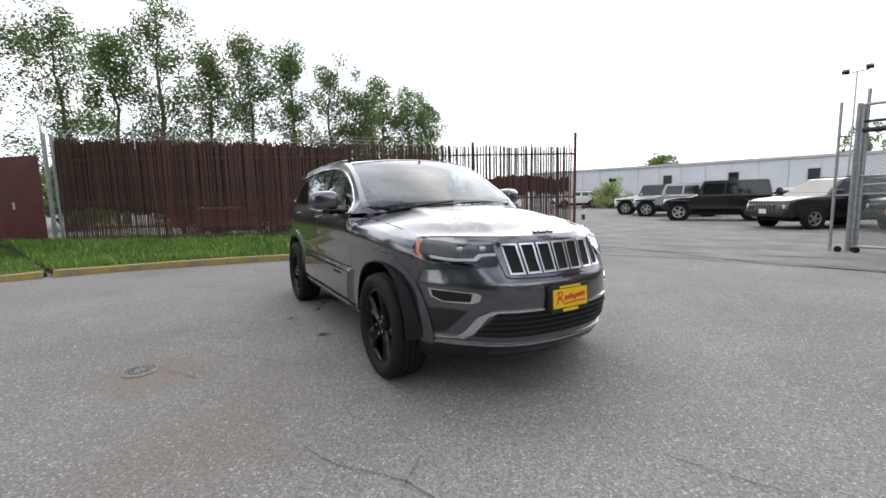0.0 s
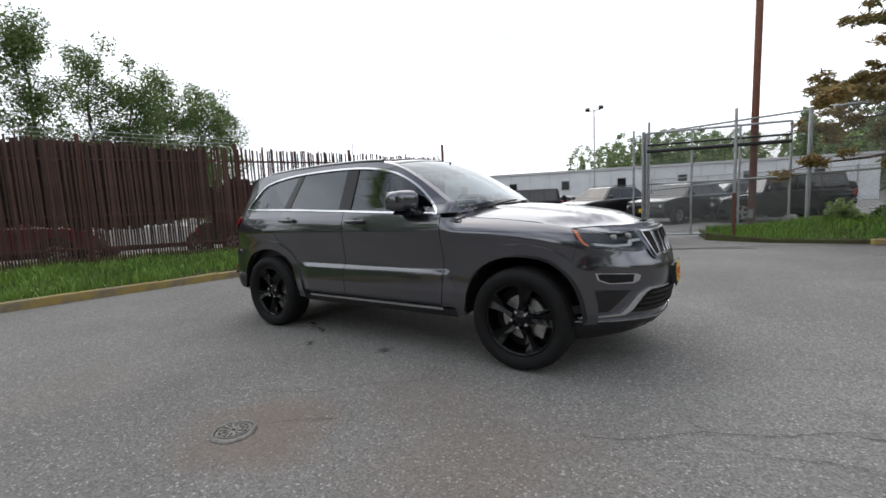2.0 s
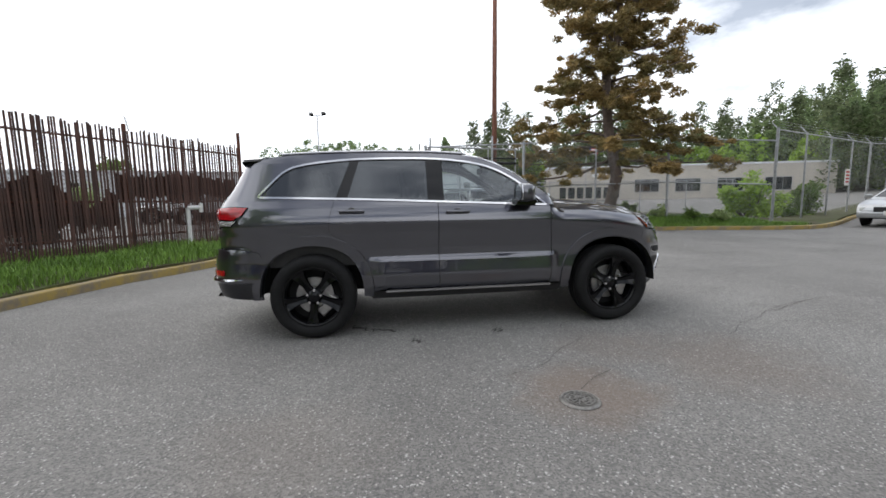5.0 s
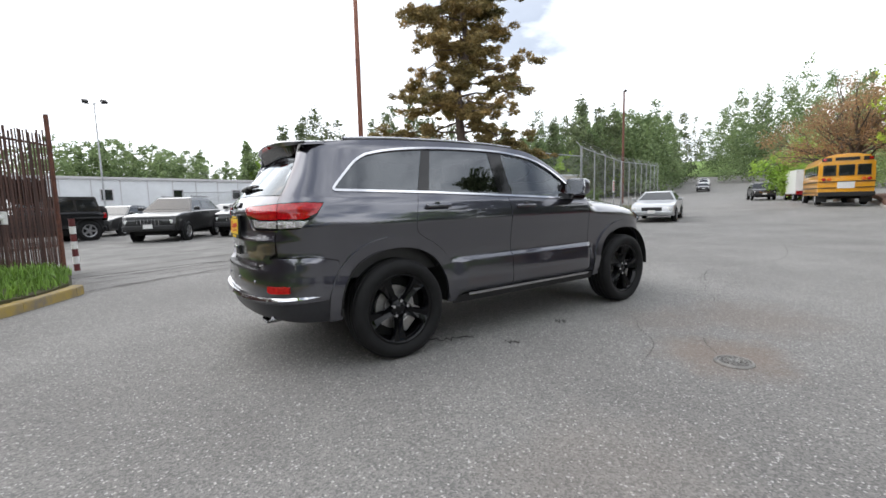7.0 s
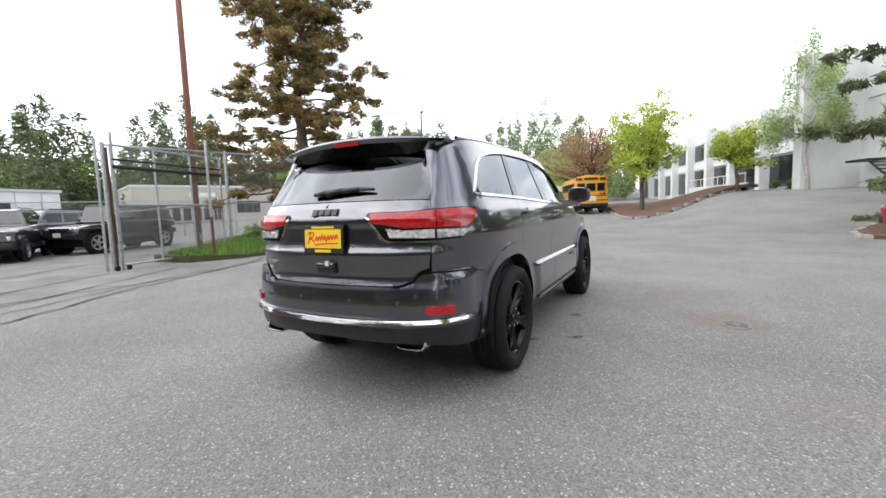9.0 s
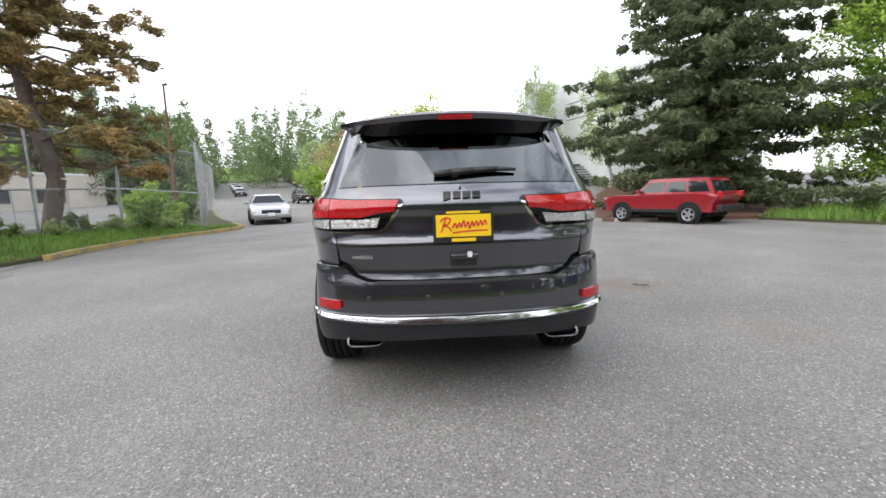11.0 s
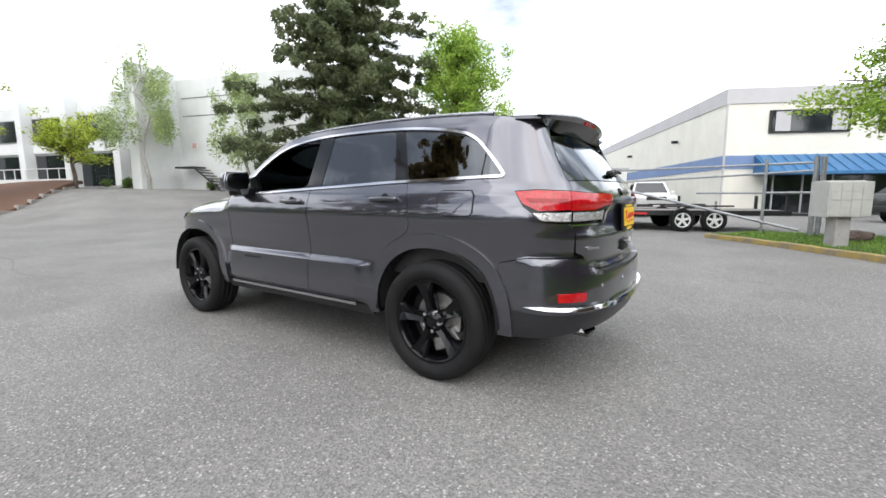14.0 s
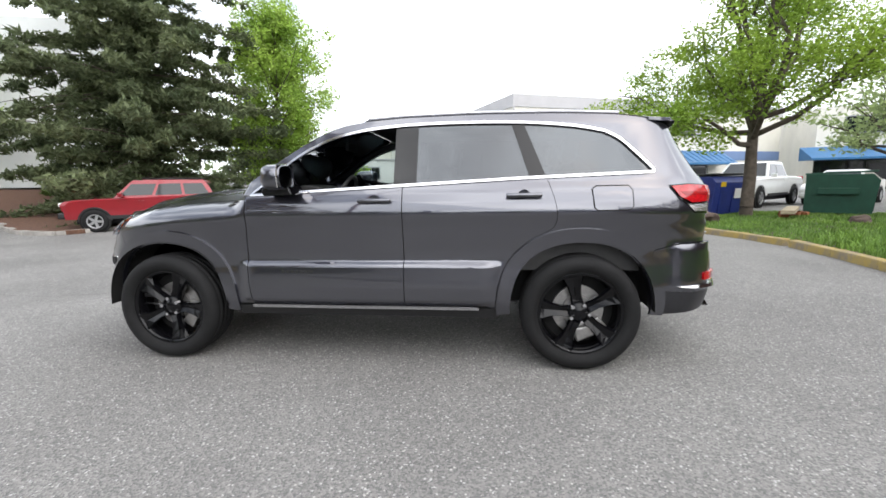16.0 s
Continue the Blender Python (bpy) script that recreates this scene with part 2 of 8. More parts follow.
# ---- ground ----
def asphalt_material():
    m = bpy.data.materials.new("worn_asphalt")
    m.use_nodes = True
    nt = m.node_tree
    N, L = nt.nodes, nt.links
    b = N["Principled BSDF"]
    b.inputs["Roughness"].default_value = 0.82
    b.inputs["Specular IOR Level"].default_value = 0.35
    co = N.new("ShaderNodeTexCoord")

    def noise_(scale, detail=4, rough=0.6):
        n = N.new("ShaderNodeTexNoise")
        n.inputs["Scale"].default_value, n.inputs["Detail"].default_value, n.inputs["Roughness"].default_value = scale, detail, rough
        L.new(co.outputs["Object"], n.inputs["Vector"])
        return n

    def ramp(src, p0, c0, p1, c1):
        r = N.new("ShaderNodeValToRGB")
        r.color_ramp.elements[0].position, r.color_ramp.elements[1].position = p0, p1
        r.color_ramp.elements[0].color, r.color_ramp.elements[1].color = (*c0, 1), (*c1, 1)
        L.new(src, r.inputs["Fac"])
        return r

    def mix(kind, fac, a, c):
        x = N.new("ShaderNodeMixRGB")
        x.blend_type = kind
        if isinstance(fac, float):
            x.inputs["Fac"].default_value = fac
        else:
            L.new(fac, x.inputs["Fac"])
        L.new(a, x.inputs[1])
        L.new(c, x.inputs[2])
        return x.outputs["Color"]
    big = ramp(noise_(0.45, 6).outputs["Fac"], 0.35, (0.165, 0.160, 0.155), 0.68, (0.225, 0.22, 0.212))
    vo = N.new("ShaderNodeTexVoronoi")
    vo.inputs["Scale"].default_value = 105
    L.new(co.outputs["Object"], vo.inputs["Vector"])
    stone = N.new("ShaderNodeSeparateColor")
    L.new(vo.outputs["Color"], stone.inputs["Color"])
    tone = ramp(stone.outputs["Red"], 0.0, (0.55, 0.55, 0.56), 1.0, (1.35, 1.34, 1.30))
    c = mix("MULTIPLY", 0.85, big.outputs["Color"], tone.outputs["Color"])
    spark = ramp(stone.outputs["Green"], 0.965, (0, 0, 0), 0.985, (1, 1, 1))
    pale = N.new("ShaderNodeRGB")
    pale.outputs[0].default_value = (0.40, 0.39, 0.375, 1)
    c = mix("MIX", spark.outputs["Color"], c, pale.outputs[0])
    vb = N.new("ShaderNodeTexVoronoi")
    vb.inputs["Scale"].default_value = 62
    L.new(co.outputs["Object"], vb.inputs["Vector"])
    chip = N.new("ShaderNodeSeparateColor")
    L.new(vb.outputs["Color"], chip.inputs["Color"])
    near_ = ramp(vb.outputs["Distance"], 0.28, (1, 1, 1), 0.40, (0, 0, 0))
    few = ramp(chip.outputs["Blue"], 0.972, (0, 0, 0), 0.980, (0.85, 0.85, 0.85))
    both = N.new("ShaderNodeMixRGB")
    both.blend_type = "MULTIPLY"
    both.inputs["Fac"].default_value = 1.0
    L.new(near_.outputs["Color"], both.inputs[1])
    L.new(few.outputs["Color"], both.inputs[2])
    white_ = N.new("ShaderNodeRGB")
    white_.outputs[0].default_value = (0.45, 0.43, 0.40, 1)
    c = mix("MIX", both.outputs["Color"], c, white_.outputs[0])
    st = ramp(noise_(0.8, 7, 0.7).outputs["Fac"], 0.60, (0, 0, 0), 0.74, (0.40, 0.40, 0.40))
    dark = N.new("ShaderNodeRGB")
    dark.outputs[0].default_value = (0.085, 0.08, 0.075, 1)
    c = mix("MIX", st.outputs["Color"], c, dark.outputs[0])
    # rust-brown dirt round the manhole and further stains of their own
    rust = N.new("ShaderNodeRGB")
    rust.outputs[0].default_value = (0.175, 0.128, 0.098, 1)
    for cx, cy, r, k in ((0.45, -2.40, 0.50, 0.55), (1.75, -2.1, 0.75, 0.28), (1.0, -1.6, 0.5, 0.2), (-1.4, -2.7, 0.6, 0.15)):
        vm = N.new("ShaderNodeVectorMath")
        vm.operation = "DISTANCE"
        vm.inputs[1].default_value = (cx, cy, 0)
        L.new(co.outputs["Object"], vm.inputs[0])
        ad = N.new("ShaderNodeMath")
        ad.operation = "MULTIPLY_ADD"
        nn_ = noise_(3.0, 6, 0.7)
        ad.inputs[1].default_value = 1.6 * r
        L.new(nn_.outputs["Fac"], ad.inputs[0])
        L.new(vm.outputs["Value"], ad.inputs[2])
        mr = N.new("ShaderNodeMapRange")
        mr.inputs["From Min"].default_value, mr.inputs["From Max"].default_value = 0.55 * r + 0.6 * r, 1.9 * r
        mr.inputs["To Min"].default_value, mr.inputs["To Max"].default_value = k, 0.0
        L.new(ad.outputs["Value"], mr.inputs["Value"])
        c = mix("MIX", mr.outputs["Result"], c, rust.outputs[0])
    L.new(c, b.inputs["Base Color"])
    bp = N.new("ShaderNodeBump")
    bp.inputs["Strength"].default_value = 0.7
    bp.inputs["Distance"].default_value = 0.006
    L.new(vo.outputs["Distance"], bp.inputs["Height"])
    L.new(bp.outputs["Normal"], b.inputs["Normal"])
    return m


M_ASPH = asphalt_material()
M_OLDASPH = mat("cracked_lot_asphalt", (0.20, 0.195, 0.185), 0.9, var=0.4, scale=0.9, bump=0.4, bscale=60)
M_CRACK = mat("crack_dark", (0.070, 0.065, 0.06), 0.95, var=0.4, scale=20)
M_KERB = mat("worn_yellow_kerb", (0.36, 0.26, 0.07), 0.85, scale=5, bump=0.3, bscale=40, col2=(0.20, 0.17, 0.13))
M_KERBC = mat("concrete_kerb", (0.36, 0.34, 0.31), 0.9, var=0.35, scale=4, bump=0.3, bscale=40)
M_SOIL = mat("soil_turf", (0.06, 0.075, 0.02), 0.95, scale=3, col2=(0.05, 0.04, 0.02), bump=0.5, bscale=20)
M_GRASS = mat("grass_blades", (0.175, 0.30, 0.042), 0.6, scale=0.6, col2=(0.10, 0.19, 0.03), island=0.35)
M_FARGRASS = mat("far_meadow", (0.17, 0.26, 0.05), 0.9, scale=0.2, col2=(0.10, 0.17, 0.04), bump=0.5, bscale=3)
M_BARK = mat("bark_mulch", (0.15, 0.075, 0.045), 0.95, scale=14, col2=(0.07, 0.035, 0.022), bump=1.0, bscale=30)


def height(x, y):
    """The lie of the land: level yard, road rising to the east, ramp to the offices."""
    x, y = np.asarray(x, float), np.asarray(y, float)
    h = 0.5 * smooth01(x, 16, 36) + 4.6 * smooth01(x, 36, 150)
    s = ((x - 12.5) * 0.95 - (y + 5) * 0.30) / 14
    h = h + 1.25 * smooth01(s, 0, 1) * smooth01(-y, 0, 6) * (1 - smooth01(x, 36, 90))
    h = h + 7.0 * smooth01(np.hypot(x * 0.6, np.maximum(y - 20, 0)), 45, 140) * (y > 20)
    return h


def sheet(name, loop, dz, material, label="", category="", grid=1.0, kind="structure", lift=None):
    """A patch of ground: a 2D outline laid over the land, dz above it, with edges turned down."""
    bm = bmesh.new()
    vs = [bm.verts.new((p[0], p[1], 0)) for p in loop]
    for i in range(len(vs)):
        bm.edges.new((vs[i], vs[(i + 1) % len(vs)]))
    bmesh.ops.triangle_fill(bm, edges=bm.edges[:], use_beauty=True)
    for ax in (0, 1):
        lo_, hi_ = min(v.co[ax] for v in bm.verts), max(v.co[ax] for v in bm.verts)
        k = math.ceil(lo_ / grid)
        while k * grid < hi_:
            co, no = [0, 0, 0], [0, 0, 0]
            co[ax], no[ax] = k * grid, 1
            bmesh.ops.bisect_plane(bm, geom=bm.verts[:] + bm.edges[:] + bm.faces[:], dist=1e-5, plane_co=co, plane_no=no)
            k += 1
    for v in bm.verts:
        v.co.z = float(height(v.co.x, v.co.y)) + dz + (lift(v.co.x, v.co.y) if lift else 0)
    rim = bmesh.ops.extrude_edge_only(bm, edges=[e for e in bm.edges if len(e.link_faces) == 1])
    for v in rim["geom"]:
        if isinstance(v, bmesh.types.BMVert):
            v.co.z -= max(dz, 0.05) + 0.1
    ob = part(name, bm, material, smooth=False)
    return tagged(ob, label, category, kind=kind)


vs, fs = [], []
ax = sorted(set(list(range(-60, 61, 1)) + [-1500, -700, -350, -200, -140, -100, -80, 70, 80, 95, 110, 130, 160, 200, 350, 700, 1500]))
for y in ax:
    for x in ax:
        vs.append((x, y, float(height(x, y))))
n_ = len(ax)
for j in range(n_ - 1):
    for i in range(n_ - 1):
        fs.append((j * n_ + i, j * n_ + i + 1, (j + 1) * n_ + i + 1, (j + 1) * n_ + i))
tagged(raw("ground", vs, fs, M_ASPH, smooth=True), "worn grey asphalt yard with pale aggregate and stains", "ground", kind="structure")


def kerb(name, pts, w, h, material, label, z0=0.0):
    """A kerb of single stones with open joints along a line."""
    kb = thing(name, label, "kerb", kind="structure")
    p = spline(pts, 6)
    q = [p[0]]
    acc = 0
    for a, b in zip(p, p[1:]):
        acc += (b - a).length
        if acc > 0.9:
            q.append(b)
            acc = 0
    q.append(p[-1])
    for a, b in zip(q, q[1:]):
        d = b - a
        if d.length < 0.15:
            continue
        m = (a + b) / 2
        bm = box((0, 0, 0), (d.length + 0.01, w, h + 0.1), bevel=0.025)
        for v in bm.verts:
            v.co.z += 0.006 * math.sin(37 * (v.co.x + m.x)) + 0.004 * math.sin(51 * (v.co.y + m.y + v.co.x))
        st = part("kerb_stone", bm, material, kb)
        st.matrix_world = pose(m.x, m.y, float(height(m.x, m.y)) + h / 2 - 0.05 + z0, 0, 0, math.degrees(math.atan2(d.y, d.x)))
    return kb


KERB_W = [(-6.12, -4.4), (-6.1, -3.4), (-5.95, -2.2), (-5.65, -0.5), (-5.4, 0.9), (-5.05, 2.0), (-4.6, 3.0), (-4.15, 3.6), (-3.9, 4.3)]
kerb("kerb", KERB_W, 0.17, 0.13, M_KERB, "worn yellow-painted concrete kerb beside the grass")
KERB_N = [(5.4, 8.55), (7.0, 8.75), (9.3, 8.7), (11.2, 8.2), (12.6, 7.7), (14.2, 7.7), (16.5, 8.9), (21.0, 11.6), (30.0, 16.0)]
kerb("kerb", KERB_N, 0.17, 0.13, M_KERB, "worn yellow-painted concrete kerb by the pine verge")
KERB_S = [(-2.4, -10.5), (-3.3, -9.6), (-4.4, -8.2), (-5.4, -6.8), (-5.95, -5.5), (-6.12, -4.45)]
kerb("kerb", KERB_S, 0.16, 0.12, M_KERB, "old faded kerb edging the lawn by the mailboxes")
ISL_E = [(40.0, 4.6), (33.0, 2.6), (27.5, 1.2), (24.5, 0.4), (23.6, -0.6), (24.6, -2.2), (27.5, -4.2), (30.5, -6.2)]
kerb("kerb", ISL_E, 0.16, 0.12, M_KERBC, "grey concrete kerb round the bark bed")
ISL_S = [(19.0, -10.0), (15.0, -8.2), (12.6, -6.9), (11.2, -6.6), (10.6, -7.2), (10.4, -8.6)]
kerb("kerb", ISL_S, 0.16, 0.12, M_KERBC, "grey concrete kerb by the conifer bed")

# slat fence line, left to right
F0, F1 = Vector((-11.7, -5.4)), Vector((-4.35, 7.3))
verge = [Vector(p) for p in KERB_W]
off_k = [Vector((p.x - 0.08, p.y)) for p in spline(KERB_W, 4)]
loop_w = [(p.x, p.y) for p in off_k] + [(-4.1, 5.6), (-4.6, 7.0), (-5.6, 8.2), (-12.6, -4.2), (-14.0, -7.5), (-12.0, -6.6)]


def lift_w(x, y):
    d = (Vector((x, y)) - F0)
    t = (F1 - F0).normalized()
    far = abs(d.x * t.y - d.y * t.x)
    return 0.16 * float(1 - smooth01(far, 0.5, 3.0)) * (1 if y < 5.5 else 0.4)


sheet("grass_verge", loop_w, 0.10, M_SOIL, "grassy verge between kerb and slat fence", "grass", lift=lift_w)
loop_n = [(p.x, p.y + 0.09) for p in spline(KERB_N, 4)] + [(30, 18), (21.5, 13.5), (14.5, 10.2), (13.0, 12.0), (8.0, 13.2), (4.2, 11.6), (2.2, 10.6), (2.4, 9.3), (3.6, 8.75)]


def lift_n(x, y):
    return 0.28 * float(smooth01(y, 8.7, 10.6)) * float(smooth01(x, 2.0, 6.0)) * float(1 - smooth01(x, 11.0, 16.0)) + 0.12 * float(smooth01(y, 8.6, 9.6))


sheet("grass_verge", loop_n, 0.08, M_SOIL, "grassy bank below the pine", "grass", lift=lift_n)
loop_s = [(p.x - 0.07, p.y - 0.07) for p in spline(KERB_S, 4)] + [(-12.0, -6.5), (-14.0, -7.4), (-14.5, -9.5), (-9.6, -11.4), (-6.2, -12.0), (-3.6, -12.2)]
sheet("lawn", loop_s, 0.09, M_SOIL, "lawn round the tree and mailboxes", "grass")
isl_e = [(p.x, p.y) for p in spline(ISL_E, 4)] + [(36, -8), (46, -5), (48, 3)]
sheet("bark_bed", isl_e, 0.12, M_BARK, "reddish bark mulch bed", "bed", lift=lambda x, y: 0.35 * float(smooth01(x, 25, 33)))
isl_s = [(p.x, p.y) for p in spline(ISL_S, 4)] + [(9.5, -11.5), (12, -17), (19, -17), (22, -12.2)]
sheet("bark_bed", isl_s, 0.12, M_BARK, "reddish bark bed under the conifer", "bed")
sheet("rough_verge", [(1.8, -12.9), (3.2, -13.2), (6.0, -12.5), (9.2, -11.5), (11.5, -17.5), (4, -21), (1.2, -16.5)], 0.08, M_SOIL, "weedy strip beside the trailer", "grass")
sheet("lot_floor", [(-4.2, 6.2), (-2.2, 6.9), (0.6, 6.75), (3.4, 7.5), (2.2, 9.6), (3, 13.5), (14, 14.0), (32, 24), (20, 44), (-40, 36), (-24, 14), (-5.0, 9.2)], 0.008, M_OLDASPH, "old cracked asphalt of the storage lot", "asphalt")

sheet("grass_slope", [(118, 48), (122, 60), (150, 100), (260, 160), (300, 60), (180, 48), (128, 42)], 0.15, M_FARGRASS, "green grassy slope at the head of the road", "grass", grid=8.0, lift=lambda x, y: 3.0 * float(smooth01(x, 118, 170)))

# joints and cracks
ck = bmesh.new()


def ribbon(bm, pts, w, seed, z=0.006):
    rng = random.Random(seed)
    prev = None
    for i, p in enumerate(pts):
        a = Vector(pts[max(i - 1, 0)])
        b = Vector(pts[min(i + 1, len(pts) - 1)])
        t = (b - a).normalized()
        ww = w * rng.uniform(0.4, 1.3)
        j = Vector((-t.y, t.x)) * rng.uniform(-w, w)
        q = [Vector(p) + j + Vector((-t.y, t.x)) * k * ww for k in (-0.5, 0.5)]
        cur = [bm.verts.new((c.x, c.y, float(height(c.x, c.y)) + z)) for c in q]
        if prev:
            bm.faces.new((prev[0], prev[1], cur[1], cur[0]))
        prev = cur


for k, (ln, w) in enumerate([([(-0.15, -2.1), (0.3, -1.94), (0.6, -1.63), (0.89, -1.4), (0.85, -1.09), (1.02, -0.9), (1.33, -0.85), (1.7, -0.6)], 0.004), ([(3.3, -1.0), (4.5, -0.6), (6.5, -0.9), (9, -0.2)], 0.008), ([(4.2, 0.8), (6, 1.4), (8.5, 1.1), (12, 1.6)], 0.008),
                             ([(-4.0, 4.3), (-2.6, 5.1), (0.0, 6.45), (2.0, 7.1), (4.5, 8.3), (8, 8.55)], 0.05), ([(-4.2, 5.2), (-2.6, 5.75), (0.0, 6.75), (3.2, 7.6)], 0.035), ([(-3.8, 5.8), (-2, 6.6), (1.5, 8.4)], 0.06), ([(-3.5, 9), (2, 12.5), (6, 13.5)], 0.06),
                             ([(-4.4, 6.6), (-2, 8.0), (0.5, 9.2)], 0.05), ([(-1.15, -0.62), (-0.95, -0.80), (-0.72, -0.86)], 0.05), ([(-0.6, -1.15), (-0.5, -1.22)], 0.05), ([(0.2, -1.0), (0.28, -1.06)], 0.07),
                             ([(2.1, -1.62), (2.32, -1.53), (2.63, -1.29), (2.94, -1.17), (3.26, -0.96), (3.9, -0.7)], 0.005), ([(2.5, -1.13), (2.72, -1.34), (2.94, -1.38), (3.28, -1.31), (4.0, -1.5)], 0.004), ([(1.58, -0.48), (2.1, -0.2), (2.47, 0.06), (2.96, -0.13), (3.6, 0.1)], 0.004), ([(0.42, -2.36), (0.6, -2.2), (0.78, -2.1)], 0.005)]):
    ribbon(ck, [(p.x, p.y) for p in spline(ln, 9)], w, k, 0.015 if k in (3, 4, 5, 6, 7) else 0.006)
tagged(part("asphalt_crack", ck, M_CRACK), "dark cracks and joints in the asphalt", "crack", kind="stuff")

# manhole
M_IRON = mat("cast_iron", (0.26, 0.25, 0.235), 0.5, 0.5, var=0.4, scale=18, bump=0.3, bscale=60)
mh = thing("manhole_cover", "round cast-iron manhole cover set in the asphalt", "manhole", pose(0.34, -2.50, 0.004) @ Matrix.Diagonal((0.66, 0.66, 1, 1)))
part("frame", lathe([(0.155, 0.0), (0.155, 0.012), (0.175, 0.012), (0.19, 0.0)], 40, "Z"), M_IRON, mh, "", True)
part("lid", lathe([(0.0, 0.006), (0.148, 0.006), (0.15, 0.0)], 40, "Z"), M_IRON, mh)
for r in (0.05, 0.095, 0.13):
    part("rib", lathe([(r - 0.006, 0.006), (r - 0.005, 0.012), (r + 0.005, 0.012), (r + 0.006, 0.006)], 36, "Z"), M_IRON, mh)
for k in range(6):
    part("rib", box((0, 0, 0.010), (0.25, 0.012, 0.006), pose(0, 0, 0, 0, 0, 30 * k)), M_IRON, mh)


# ---- grass ----
def blades(name, loop, n, h0, h1, seed, material, label, lift=None, dz=0.08, lean=0.35):
    """Grass tufts over an outline: three-pointed blades, one mesh."""
    rng = np.random.default_rng(seed)
    P = np.array(loop)
    x0, y0 = P.min(0)
    x1, y1 = P.max(0)
    pts = rng.uniform((x0, y0), (x1, y1), (n * 3, 2))
    ins = np.zeros(len(pts), bool)
    for a, b in zip(P, np.roll(P, -1, 0)):
        c = (a[1] > pts[:, 1]) != (b[1] > pts[:, 1])
        with np.errstate(divide="ignore", invalid="ignore"):
            xx = (b[0] - a[0]) * (pts[:, 1] - a[1]) / (b[1] - a[1]) + a[0]
        ins ^= c & (pts[:, 0] < xx)
    pts = pts[ins][:n]
    n = len(pts)
    z = height(pts[:, 0], pts[:, 1]) + dz
    if lift:
        z = z + np.array([lift(*p) for p in pts])
    patch = np.array([noise.noise((p[0] * 0.9, p[1] * 0.9, 3.0)) for p in pts])
    hh = rng.uniform(h0, h1, n) * (1 + 0.55 * patch)
    a = rng.uniform(0, 2 * np.pi, n)
    w = rng.uniform(0.006, 0.014, n)
    d = np.c_[np.cos(a), np.sin(a)]
    le = rng.normal(0, lean, (n, 2)) * hh[:, None]
    V = np.zeros((n, 5, 3))
    V[:, 0, :2], V[:, 1, :2] = pts - d * w[:, None], pts + d * w[:, None]
    V[:, 2, :2], V[:, 3, :2] = pts + d * w[:, None] * 0.7 + le * 0.4, pts - d * w[:, None] * 0.7 + le * 0.4
    V[:, 4, :2] = pts + le
    V[:, 0, 2] = V[:, 1, 2] = z - 0.02
    V[:, 2, 2] = V[:, 3, 2] = z + hh * 0.6
    V[:, 4, 2] = z + hh
    i = np.arange(n)[:, None] * 5
    F = [tuple(q) for q in (i + [0, 1, 2, 3])] + [tuple(q) for q in (i + [3, 2, 4])]
    return tagged(raw(name, V.reshape(-1, 3), F, material), label, "grass", kind="stuff")


blades("grass", loop_w, 34000, 0.07, 0.18, 1, M_GRASS, "long bright green grass along the slat fence", lift_w, 0.10)
blades("grass", [(2.4, 9.3), (3.6, 8.8), (5.4, 8.7), (9, 8.85), (12.4, 7.95), (14.2, 7.9), (14.0, 8.9), (12.5, 10), (8.0, 10.0), (4.6, 10.8), (2.4, 10.4)], 16000, 0.05, 0.15, 2, M_GRASS, "green grass on the bank below the pine", lift_n, 0.08)
blades("grass", loop_s, 24000, 0.04, 0.08, 3, M_GRASS, "short lawn grass by the mailboxes", None, 0.09)
blades("grass", [(1.8, -12.9), (3.2, -13.2), (6.0, -12.5), (9.2, -11.5), (11.5, -17.5), (4, -19)], 9000, 0.12, 0.4, 4, M_GRASS, "tall weeds beside the trailer", None, 0.08)

def link_mesh(a, b, z0, z1, pitch, w=0.004, zb=0.0):
    """Crossing zig-zag wires as thin ribbons in the plane of the fence."""
    a, b = Vector(a), Vector(b)
    ln = (b - a).length
    t = (b - a) / ln
    H = z1 - z0
    vs_, fs_ = [], []

    def put(s, z):
        return (a.x + t.x * s, a.y + t.y * s, z0 + z + zb * s / ln)
    n0 = int((ln + H) / pitch)
    for d in (1, -1):
        for k in range(n0 + 1):
            s0 = k * pitch - (H if d == 1 else 0)
            p, q = (s0, 0.0), (s0 + H, H)
            if d == -1:
                p, q = (k * pitch, 0.0), (k * pitch - H, H)
            lo_, hi_ = 0.0, 1.0
            dx = q[0] - p[0]
            ta, tb = (0 - p[0]) / dx, (ln - p[0]) / dx
            lo_, hi_ = max(lo_, min(ta, tb)), min(hi_, max(ta, tb))
            if hi_ - lo_ < 0.01:
                continue
            A = (p[0] + dx * lo_, H * lo_)
            B = (p[0] + dx * hi_, H * hi_)
            i = len(vs_)
            vs_ += [put(A[0] - w, A[1]), put(A[0] + w, A[1]), put(B[0] + w, B[1]), put(B[0] - w, B[1])]
            fs_.append((i, i + 1, i + 2, i + 3))
    return vs_, fs_


